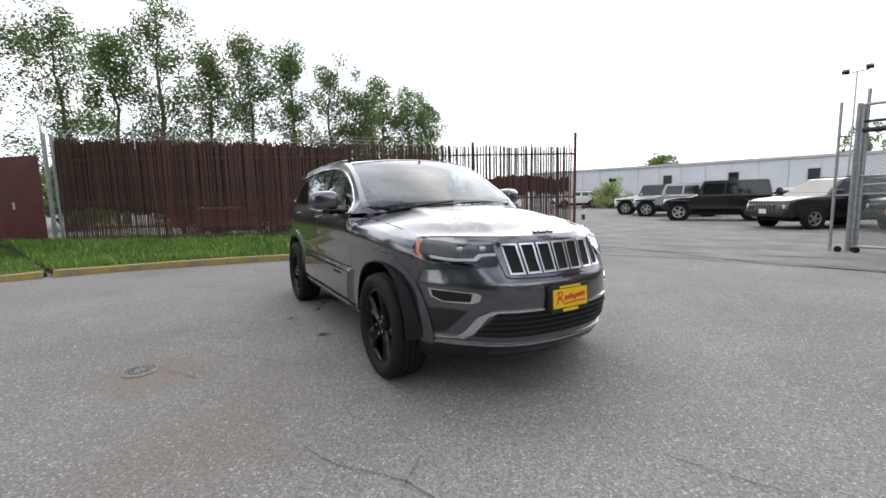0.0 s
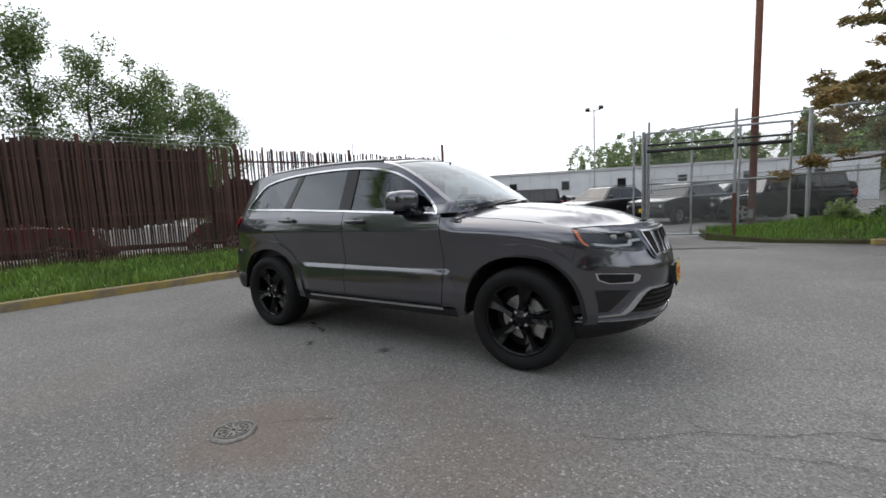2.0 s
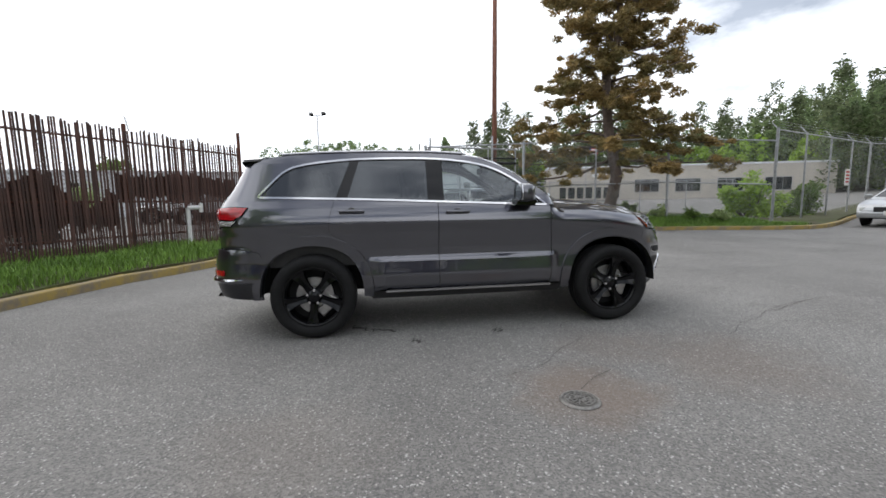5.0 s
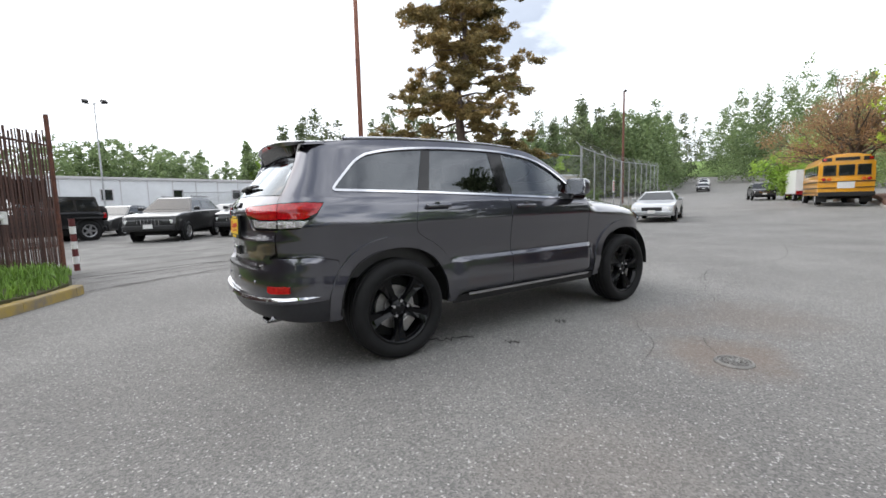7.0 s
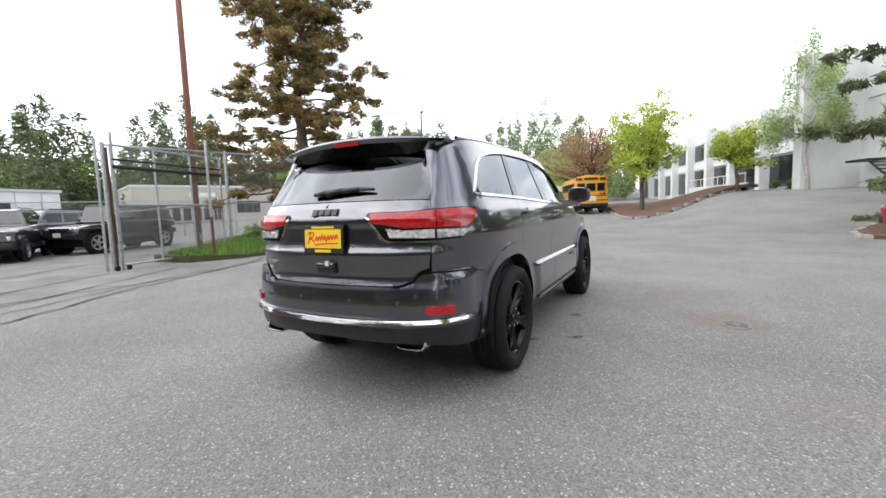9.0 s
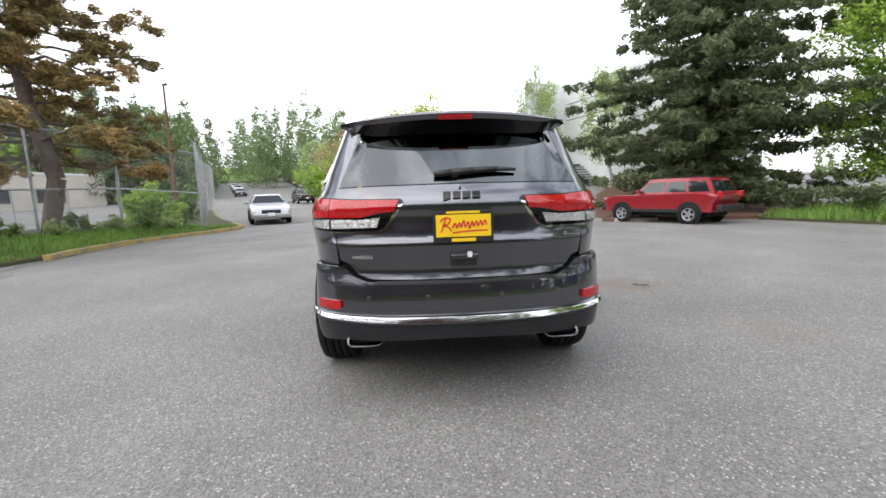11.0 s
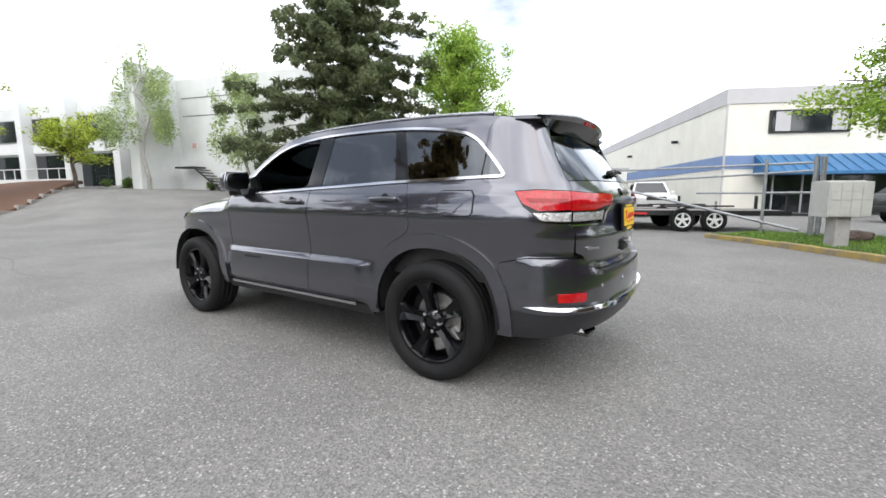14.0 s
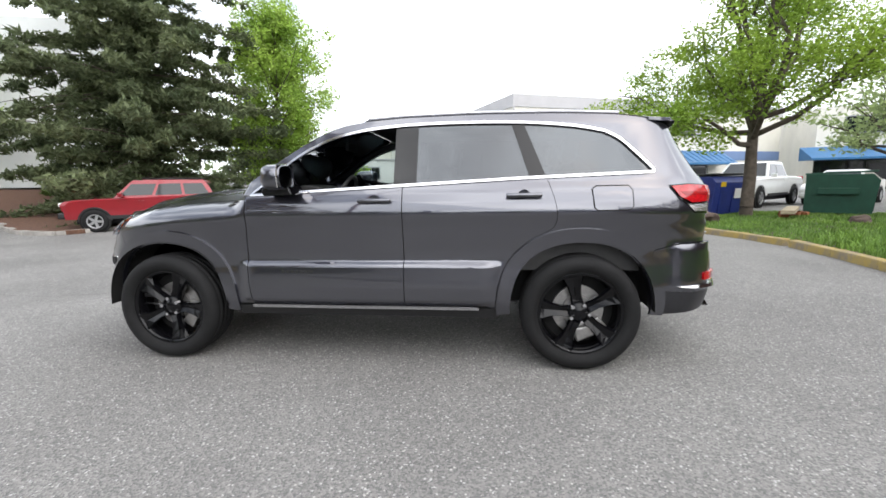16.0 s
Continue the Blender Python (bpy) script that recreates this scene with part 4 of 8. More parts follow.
rear_prof = table([(0.2, -0.28), (0.32, -0.12), (0.38, -0.07), (0.46, -0.04), (0.56, -0.022), (0.66, -0.02), (0.735, -0.030), (0.79, -0.048), (0.88, -0.038),
                   (0.955, -0.028), (0.985, -0.046), (1.10, -0.050), (1.135, -0.036), (1.15, -0.036), (1.2, -0.055), (1.26, -0.095), (1.45, -0.27), (1.6, -0.41), (1.72, -0.52)], 0.02)
hood_mid = table([(0.7, 1.245), (0.95, 1.235), (1.3, 1.212), (1.6, 1.18), (1.9, 1.132), (2.1, 1.079), (2.26, 1.036), (2.5, 0.97)], 0.12)
z_top = table([(-2.3, 1.56), (-2.02, 1.63), (-1.7, 1.668), (-1.3, 1.688), (-0.8, 1.698), (-0.3, 1.692), (0.0, 1.674), (0.15, 1.648), (0.3, 1.592), (0.45, 1.512), (0.6, 1.42),
               (0.75, 1.318), (0.90, 1.212), (1.0, 1.14)], 0.08)


def shell(u, z, off=0.0):
    """The body's skin: u runs round the plan from the nose (sign is the side), z is height."""
    u, z = np.asarray(u, float), np.asarray(z, float)
    s = np.where(u < 0, -1.0, 1.0)
    w = np.abs(u)
    bx, by = np.interp(w, _bu, _base[:, 0]), np.interp(w, _bu, _base[:, 1])
    nx, ny = np.interp(w, _bu, _nrm[:, 0]), np.interp(w, _bu, _nrm[:, 1])
    ledge = 0.034 * smooth01(bx, -1.0, -0.8) * (1 - smooth01(bx, 0.78, 0.9)) * smooth01(z, 0.40, 0.47) * (1 - smooth01(z, 0.692, 0.738))
    side = side_prof(z) + ledge
    side = side - 0.055 * smooth01(bx, 0.0, 0.95) * smooth01(z, 1.15, 1.3)
    zf = hood_mid(bx) - 0.088
    t = np.clip((z - (zf - 0.14)) / 0.14, 0, 1.3) * (bx > 0.7) * smooth01(bx, 0.75, 0.95)
    side = side - 0.135 * t ** 2.4
    ends = np.where(nx > 0, front_prof(z), rear_prof(z))
    side = side + 0.022 * (1 - smooth01(z, 0.80, 0.845)) * smooth01(-bx, 1.95, 2.12)
    d = side * ny ** 2 + ends * nx ** 2 + off
    return np.stack([bx + nx * d, s * (by + ny * d), z], -1)


def bumper_shell(u, z, off=0.0):
    """The rear bumper stands a hand's thickness proud of the tailgate."""
    x = np.interp(np.abs(np.asarray(u, float)), _bu, _base[:, 0])
    return shell(u, z, off + 0.032 * smooth01(-x, 2.02, 2.20))


def edge_y(x):
    u = np.interp(-np.asarray(x, float), -_base[:, 0], _bu)
    return shell(u, z_top(x))[..., 1]


crown = table([(-2.3, 0.02), (-2.0, 0.03), (-1.5, 0.05), (0.0, 0.055), (0.3, 0.06), (1.0, 0.06)], 0.1)
sweep = table([(-2.3, -0.10), (-1.9, -0.05), (-1.2, 0.0), (-0.4, 0.0), (0.0, 0.05), (0.15, 0.10), (1.0, 0.19)], 0.15)


def top(x, v, off=0.0):
    """Roof and windscreen: station x at the edge, v from -1 to 1 across."""
    x, v = np.asarray(x, float), np.asarray(v, float)
    f = 1 - np.abs(v) ** 2.3
    return np.stack([x + sweep(x) * f, v * edge_y(x), z_top(x) + crown(x) * f + off], -1)


_bx = np.linspace(0.90, 1.95, 22)
_be = np.array([shell(u_x(v), hood_mid(v) - 0.087) for v in _bx])


def bonnet_edge(x):
    return np.interp(x, _be[:, 0], _be[:, 1])


_fe = shell(np.array([u_front(v) for v in np.linspace(0, 0.86, 20)]), np.full(20, 1.046))


def bonnet_front(y):
    return np.interp(np.abs(y), _fe[:, 1], _fe[:, 0])


def hood(x, y, off=0.0):
    x, y = np.asarray(x, float), np.asarray(y, float)
    a = np.minimum(np.abs(y) / bonnet_edge(x), 1.12)
    z = hood_mid(x) - 0.085 * a ** 2.6 + 0.016 * (1 - smooth01(np.abs(y), 0.40 - 0.05 * (x - 1), 0.47 - 0.05 * (x - 1)))
    k = smooth01(x, bonnet_front(y) - 0.28, bonnet_front(y))
    z = z + (1.05 - z) * k
    return np.stack([x, y, z + off], -1)


def panel(name, loops, fn, material, parent, grid=0.07, off=0.0, rim=0.014, label="", gap=0.0, mid=(0, 0, 0.8)):
    """Fills closed 2D outlines (the first may hold holes), lays them on the surface fn, and turns the edges in."""
    bm = bmesh.new()
    for loop in loops:
        q = [Vector(p[:2]) for p in loop]
        if gap:
            n = len(q)
            area = sum(q[i].x * q[(i + 1) % n].y - q[(i + 1) % n].x * q[i].y for i in range(n))
            sg = 1 if area > 0 else -1
            r = []
            for i in range(n):
                t = (q[(i + 1) % n] - q[i - 1]).normalized()
                r.append(q[i] + Vector((-t.y, t.x)) * gap * sg)
            q = r
        vs = [bm.verts.new((p.x, p.y, 0)) for p in q]
        for i in range(len(vs)):
            bm.edges.new((vs[i], vs[(i + 1) % len(vs)]))
    bmesh.ops.triangle_fill(bm, edges=bm.edges[:], use_beauty=True, use_dissolve=False)
    for ax in (0, 1):
        lo, hi = min(v.co[ax] for v in bm.verts), max(v.co[ax] for v in bm.verts)
        k = math.ceil(lo / grid)
        while k * grid < hi:
            co, no = [0, 0, 0], [0, 0, 0]
            co[ax], no[ax] = k * grid, 1
            bmesh.ops.bisect_plane(bm, geom=bm.verts[:] + bm.edges[:] + bm.faces[:], dist=1e-5, plane_co=co, plane_no=no)
            k += 1
    bmesh.ops.remove_doubles(bm, verts=bm.verts[:], dist=1e-5)
    bm.verts.index_update()
    a = np.array([v.co.x for v in bm.verts])
    b = np.array([v.co.y for v in bm.verts])
    e = 2e-3
    P = fn(a, b, off)
    nn = np.cross(fn(a + e, b, off) - fn(a - e, b, off), fn(a, b + e, off) - fn(a, b - e, off))
    nn /= np.maximum(np.linalg.norm(nn, axis=1), 1e-12)[:, None]
    out = P - np.array(mid) * np.ones((len(P), 1)) - np.c_[P[:, 0] * 0.75, 0 * a, 0 * a]
    nn *= np.where((nn * out).sum(1) < 0, -1, 1)[:, None]
    faces = []
    for f in bm.faces:
        i = [v.index for v in f.verts]
        g = np.cross(P[i[1]] - P[i[0]], P[i[2]] - P[i[0]])
        faces.append(i if g @ nn[i[0]] >= 0 else i[::-1])
    verts, norms = P.tolist(), nn.tolist()
    if rim:
        low = fn(a, b, off - rim)
        made = {}
        for ed in bm.edges:
            if len(ed.link_faces) == 1:
                i, j = (v.index for v in ed.verts)
                idx = []
                for k in (i, j):
                    if k not in made:
                        made[k] = len(verts)
                        verts += [P[k].tolist(), low[k].tolist()]
                        norms += [[0, 0, 0], [0, 0, 0]]
                    idx.append(made[k])
                faces.append([idx[0], idx[1], idx[1] + 1, idx[0] + 1])
    bm.free()
    me = bpy.data.meshes.new(name)
    me.from_pydata(verts, [], faces)
    me.update()
    ob = finish(name, me, material, parent, label, True)
    me.normals_split_custom_set_from_vertices(norms)
    return ob


def arch(hx, r, a0, a1, n=14, zc=0.40):
    out = []
    for k in range(n + 1):
        a = radians(a0 + (a1 - a0) * k / n)
        q = r * (1 + ARCH_SQ * math.sin(2 * a) ** 2 * (math.sin(a) > 0))
        out.append((hx + q * math.cos(a), zc + q * math.sin(a)))
    return out


def belt(x):
    return float(np.interp(x, [-1.92, -1.1, -0.3, 0.765], [1.292, 1.268, 1.234, 1.185]))


suv = thing("car", "dark grey metallic sport utility vehicle with black wheels, parked", "car", kind="")
DLO = spline([(0.765, 1.187), (0.62, 1.325), (0.47, 1.44), (0.25, 1.55), (0.0, 1.61), (-0.32, 1.64), (-0.7, 1.645), (-1.1, 1.632), (-1.42, 1.60), (-1.62, 1.56)], 5)[:-1] + \
    spline([(-1.62, 1.56), (-1.72, 1.505), (-1.83, 1.40), (-1.905, 1.32), (-1.915, 1.297), (-1.89, 1.29)], 5)[:-1] + \
    [Vector((x, belt(x))) for x in np.linspace(-1.89, 0.765, 24)][:-1]
AR = 0.458
for s in (-1, 1):
    def sd(loop, sgn=s):
        return [(sgn * u_x(p[0]), p[1]) for p in loop]
    seam_f = spline([(0.80, 1.175), (0.80, 1.0), (0.815, 0.8), (0.81, 0.6), (0.79, 0.42)], 4)
    seam_b = [(-0.30, z) for z in (1.232, 1.0, 0.8, 0.6, 0.42)]
    seam_r = spline([(-1.235, 1.273), (-1.29, 1.10), (-1.29, 0.97), (-1.20, 0.90)], 4)
    arc_r = arch(-WB, 0.548, 62, -2, 14)
    front_door = [tuple(p) for p in seam_f] + [(x, 0.42) for x in np.linspace(0.7, -0.2, 8)] + seam_b[::-1] + [(x, belt(x)) for x in np.linspace(-0.2, 0.765, 10)]
    rear_door = seam_b + [(x, 0.42) for x in np.linspace(-0.4, -0.85, 5)] + arc_r[::-1] + [tuple(p) for p in seam_r][::-1] + [(x, belt(x)) for x in np.linspace(-1.1, -0.4, 8)]
    panel("front_door", [sd(front_door)], shell, M_PAINT, suv, gap=0.003, grid=0.018)
    panel("rear_door", [sd(rear_door)], shell, M_PAINT, suv, gap=0.003, grid=0.018)
    fz = [(x, float(hood_mid(x)) - 0.086) for x in np.linspace(0.80, 1.84, 14)]
    fender = fz + [(1.875, 1.02), (1.87, 0.93), (1.83, 0.78)] + arch(WB, AR, 38, 179, 22) + [(0.86, 0.42)] + [tuple(p) for p in seam_f][::-1]
    panel("front_fender", [sd(fender)], shell, M_PAINT, suv, gap=0.003, grid=0.03)
    quarter = [tuple(p) for p in seam_r] + [p for p in arc_r] + [(-0.90, 0.38)] + arch(-WB, AR, 0, 150, 24)[::1] + [(-1.92, 0.80), (-2.08, 0.835)]
    ub = [(s * u_x(p[0]), p[1]) for p in quarter]
    ue = [(s * u_rear(y), z) for y, z in ((0.715, 0.835), (0.7175, 1.0), (0.7225, 1.15), (0.7275, 1.25), (0.735, 1.35), (0.752, 1.45), (0.775, 1.55), (0.795, 1.62))]
    ut = [(s * u_x(x), float(z_top(x))) for x in np.linspace(-1.98, 0.93, 36)]
    low = [(s * u_x(x), belt(x) + 0.001) for x in np.linspace(0.78, -1.22, 24)]
    hole = [(s * u_x(p.x), p.y + 0.002) for p in DLO]
    panel("quarter_panel", [ub + ue + ut + [(s * u_x(0.80), 1.186)] + [(q[0], q[1] - 0.004) for q in low], [(q[0], q[1] + 0.006) for q in hole]], shell, M_PAINT, suv, grid=0.03)
    sill = [(x, 0.405) for x in np.linspace(0.93, -0.95, 20)] + [(x, 0.335) for x in np.linspace(-0.93, 0.91, 20)]
    # sill coloured black in place of the shadow under the body edge
    panel("sill", [sd(sill)], shell, M_BLACK, suv, off=0.006)
    panel("sill_trim", [sd([(x, 0.420) for x in np.linspace(0.80, -0.80, 20)] + [(x, 0.398) for x in np.linspace(-0.80, 0.80, 20)])], lambda u, z, off=0.0: shell(u, z, off + (0.42 - np.asarray(z)) * 0.35), M_SATIN, suv, off=0.024, rim=0.02, label="satin silver sill strip")

    # chrome round the side windows
    n = len(DLO)
    ring, inner = [], []
    for i in range(n):
        t = (DLO[(i + 1) % n] - DLO[i - 1]).normalized()
        ring.append(DLO[i] + Vector((t.y, -t.x)) * -0.008)
        inner.append(DLO[i] + Vector((t.y, -t.x)) * 0.009)
    panel("window_trim", [sd([tuple(p) for p in ring]), sd([tuple(p) for p in inner])], shell, M_CHROME, suv, off=0.009, rim=0.02, grid=0.1, label="chrome strip round the side windows")

    def inside(x0, x1, dx0=0.0, dx1=0.0, m=0.0):
        """The part of the window outline between two slanting cuts."""
        pts = []
        for i in range(n):
            p, q = DLO[i], DLO[(i + 1) % n]
            pts += [p, (p + q) / 2]
        lo = lambda z: x0 + dx0 * (z - 1.27) / 0.36
        hi = lambda z: x1 + dx1 * (z - 1.27) / 0.36
        r = []
        for p in pts:
            r.append((min(max(p.x, lo(p.y)), hi(p.y)), p.y))
        o = []
        for p in r:
            if not o or math.hypot(p[0] - o[-1][0], p[1] - o[-1][1]) > 1e-4:
                o.append(p)
        return o
    if s < 0:
        panel("front_window", [sd(inside(-0.235, 0.8))], shell, M_CLEAR, suv, off=-0.012, rim=0)
    panel("b_pillar", [sd(inside(-0.39, -0.235))], shell, M_BLACKGLOSS, suv, off=-0.003, rim=0.01)
    panel("rear_window", [sd(inside(-1.13, -0.39, 0.115, 0.0))], shell, M_TINT, suv, off=-0.008, rim=0)
    panel("c_pillar", [sd(inside(-1.235, -1.13, 0.14, 0.115))], shell, M_BLACKGLOSS, suv, off=-0.003, rim=0.01)
    panel("quarter_window", [sd(inside(-2.0, -1.235, 0.0, 0.14))], shell, M_TINT, suv, off=-0.008, rim=0)
    # handles
    for hx in (-0.118, -1.09):
        c = shell(s * u_x(hx), 1.137 if hx > -0.5 else 1.158)
        bm = box((c[0], c[1] + s * 0.028, c[2]), (0.225, 0.024, 0.027), bevel=0.011)
        bm_box(bm, (c[0] - 0.09, c[1] + s * 0.008, c[2]), (0.035, 0.04, 0.028))
        bm_box(bm, (c[0] + 0.09, c[1] + s * 0.008, c[2]), (0.035, 0.04, 0.028))
        h = part("door_handle", bm, M_PAINT, suv, "grey painted door handle", True)
        part("handle_cup", lathe([(0.001, 0.0), (0.034, 0.001), (0.038, 0.003)], 20), M_PAINT, h).matrix_world = pose(c[0], c[1] + s * 0.001, c[2] - 0.002)
    # mirror
    zc = 1.30
    bm = bmesh.new()
    bmesh.ops.create_uvsphere(bm, u_segments=24, v_segments=14, radius=1)
    for v in bm.verts:
        k = [math.copysign(abs(c) ** 0.6, c) for c in v.co]
        v.co = Vector((0.50 + k[0] * 0.098 * (1 - 0.25 * k[1] * s) - 0.02 * k[1] * s, s * 1.04 + k[1] * 0.118, zc + k[2] * 0.085 * (1 - 0.1 * k[1] * s)))
    bmesh.ops.bisect_plane(bm, geom=bm.verts[:] + bm.edges[:] + bm.faces[:], plane_co=(0.425, 0, 0), plane_no=(-1, 0, 0), clear_outer=True)
    mir = part("mirror", bm, M_PAINT, suv, "grey door mirror with black foot", True)
    part("mirror_glass", prism([(s * 0.935, 1.225), (s * 1.15, 1.235), (s * 1.16, 1.30), (s * 1.14, 1.375), (s * 0.95, 1.38), (s * 0.93, 1.30)], 0.432, 0.44, "yz"), M_CHROME, mir, "mirror glass")
    part("mirror_foot", prism([(0.40, 1.185), (0.60, 1.18), (0.62, 1.215), (0.58, 1.25), (0.44, 1.25)], s * 0.83, s * 1.03, "xz", 0.008), M_BLACKGLOSS, mir)
    part("mirror_sail", prism([(0.44, 1.2), (0.74, 1.19), (0.60, 1.33), (0.52, 1.35)], s * 0.80, s * 0.835, "xz"), M_BLACKGLOSS, mir)
    # lamps
    uf = lambda y: s * u_front(y)
    ux = lambda x: s * u_x(x)
    head = [(ux(1.845), 1.045), (ux(1.95), 1.035), (uf(0.70), 1.012), (uf(0.55), 1.002), (uf(0.465), 0.998), (uf(0.455), 0.935), (uf(0.47), 0.875), (uf(0.56), 0.868), (uf(0.70), 0.885), (ux(1.98), 0.905), (ux(1.90), 0.945), (ux(1.86), 0.99)]
    hl = panel("headlamp", [head], shell, M_BLACKGLOSS, suv, off=0.003, rim=0.02, grid=0.04, label="black headlamp housing behind a clear lens")
    panel("turn_signal", [[(ux(1.852), 1.036), (ux(1.882), 1.034), (ux(1.915), 0.96), (ux(1.955), 0.925), (ux(1.93), 0.928), (ux(1.895), 0.955)]], shell, M_AMBER, hl, off=0.006, rim=0.006, grid=0.04, label="amber side signal")
    panel("light_bar", [[(ux(1.99), 0.925), (uf(0.70), 0.907), (uf(0.58), 0.905), (uf(0.56), 0.93), (uf(0.475), 0.935), (uf(0.475), 0.949), (uf(0.575), 0.945), (uf(0.60), 0.92), (uf(0.70), 0.922), (ux(1.98), 0.942)]], shell, M_WHITE, hl, off=0.007, rim=0.006, grid=0.04, label="white running light strip")
    for y in (0.67, 0.55):
        c = shell(uf(y), 0.965)
        part("projector", lathe([(0.0, 0.012), (0.015, 0.011), (0.024, 0.005), (0.027, -0.02)], 20), M_DISC, hl, "round projector", True).matrix_world = Matrix.Translation(c) @ Vector((1, s * 0.45, 0)).to_track_quat("Y", "Z").to_matrix().to_4x4()
    panel("lens", [head], shell, M_LENS, hl, off=0.022, rim=0.02, grid=0.04)
    # fog lamp
    fog = [(uf(0.80), 0.735), (uf(0.70), 0.727), (uf(0.58), 0.715), (uf(0.555), 0.70), (uf(0.565), 0.665), (uf(0.60), 0.648), (uf(0.74), 0.655), (uf(0.79), 0.685)]
    fl = panel("fog_lamp", [fog], shell, M_CHROME, suv, off=0.006, rim=0.02, grid=0.04, label="fog lamp in a chrome bezel")
    panel("fog_recess", [[(uf(0.788), 0.728), (uf(0.70), 0.721), (uf(0.60), 0.710), (uf(0.61), 0.660), (uf(0.735), 0.661), (uf(0.78), 0.688)]], shell, M_VOID, fl, off=0.009, rim=0.01, grid=0.04)
    # chrome hook of the bumper
    panel("bumper_hook", [[(uf(0.86), 0.424), (uf(0.78), 0.428), (uf(0.675), 0.436), (uf(0.635), 0.475), (uf(0.575), 0.565), (uf(0.50), 0.604), (uf(0.17), 0.602), (uf(0.17), 0.591), (uf(0.475), 0.591), (uf(0.52), 0.568), (uf(0.595), 0.455), (uf(0.645), 0.420), (uf(0.78), 0.416), (uf(0.86), 0.417)]],
          shell, M_CHROME, suv, off=0.010, rim=0.02, grid=0.04, label="chrome hook trim of the front bumper")
    # black panel standing in for shade in the painted bumper hollow
    panel("air_duct", [[(uf(0.93), 0.445), (uf(0.80), 0.452), (uf(0.735), 0.455), (uf(0.62), 0.60), (uf(0.75), 0.615), (uf(0.86), 0.60), (ux(1.95), 0.53)]], shell, M_BLACK, suv, off=0.005, rim=0.008, grid=0.05)
    # tail lamp
    ur = lambda y: s * u_rear(y)
    tail = [(ux(-2.00), 1.205), (ux(-2.12), 1.213), (ur(0.74), 1.205), (ur(0.60), 1.195), (ur(0.335), 1.192), (ur(0.32), 1.178), (ur(0.36), 1.12), (ur(0.43), 1.035), (ur(0.47), 1.018), (ur(0.74), 1.02), (ux(-2.16), 1.028), (ux(-2.115), 1.07), (ux(-2.05), 1.12)]
    tl = panel("tail_lamp", [tail], shell, M_BLACKGLOSS, suv, off=0.008, rim=0.025, grid=0.04, label="red tail lamp with clear lower strip")
    panel("red_lens", [[(ux(-2.005), 1.20), (ux(-2.12), 1.207), (ur(0.747), 1.2)] + [(ur(0.747), 1.10), (ux(-2.13), 1.095), (ux(-2.05), 1.135)]], shell, M_RED, tl, off=0.016, rim=0.012, grid=0.04)
    panel("red_lens", [[(ur(0.743), 1.2), (ur(0.60), 1.19), (ur(0.345), 1.187), (ur(0.37), 1.125), (ur(0.45), 1.118), (ur(0.56), 1.095), (ur(0.743), 1.095)]], shell, M_RED, tl, off=0.016, rim=0.012, grid=0.04)
    panel("reflector_band", [[(ux(-2.06), 1.165), (ur(0.76), 1.16), (ur(0.76), 1.14), (ux(-2.09), 1.14)]], shell, M_REDD, tl, off=0.0175, rim=0.004, grid=0.05)
    panel("clear_lens", [[(ux(-2.10), 1.083), (ur(0.747), 1.086), (ur(0.747), 1.035), (ux(-2.15), 1.04)]], shell, M_REFLECTOR, tl, off=0.014, rim=0.012, grid=0.04)
    panel("clear_lens", [[(ur(0.735), 1.086), (ur(0.56), 1.083), (ur(0.45), 1.095), (ur(0.475), 1.04), (ur(0.735), 1.035)]], shell, M_REFLECTOR, tl, off=0.014, rim=0.012, grid=0.04)
    panel("lamp_edge", [[(ur(0.32), 1.165), (ur(0.415), 1.03), (ur(0.46), 1.01), (ur(0.74), 1.01), (ur(0.74), 1.018), (ur(0.47), 1.019), (ur(0.43), 1.037), (ur(0.345), 1.16)]], shell, M_CHROME, tl, off=0.012, rim=0.012, grid=0.05)
    # rear reflector, exhaust
    panel("reflector", [[(ur(0.80), 0.642), (ur(0.675), 0.642), (ur(0.67), 0.605), (ur(0.69), 0.592), (ur(0.80), 0.596)]], bumper_shell, M_RED, suv, off=0.015, rim=0.016, grid=0.04, label="red bumper reflector")
    bm = bmesh.new()
    o = [(math.copysign(abs(math.cos(t)) ** 0.5, math.cos(t)), math.copysign(abs(math.sin(t)) ** 0.5, math.sin(t))) for t in np.linspace(0, 2 * math.pi, 25)[:-1]]
    rings = []
    for x, k in ((-2.15, 1), (-2.345, 1), (-2.345, 0.86), (-2.29, 0.86)):
        rings.append([bm.verts.new((x + 0.02 * p[1], s * 0.565 + p[0] * 0.10 * k, 0.402 + p[1] * (0.030 if k == 1 else 0.024))) for p in o])
    for p, q in zip(rings, rings[1:]):
        for i in range(24):
            bm.faces.new((p[i], p[(i + 1) % 24], q[(i + 1) % 24], q[i]))
    ex = part("exhaust_tip", bm, M_DARKCHROME, suv, "dark polished exhaust tip", True)
    part("exhaust_bore", box((-2.30, s * 0.565, 0.402), (0.02, 0.165, 0.046)), M_VOID, ex)
    # moulded flares round the wheel openings
    for hx in (WB, -WB):
        outer = arch(hx, 0.543, -4, 184, 44)
        inner_ = arch(hx, AR - 0.004, -4, 184, 44)
        panel("arch_flare", [sd(outer + inner_[::-1])], shell, M_PAINT, suv, off=0.016, rim=0.022, grid=0.05, label="painted wheel arch moulding")
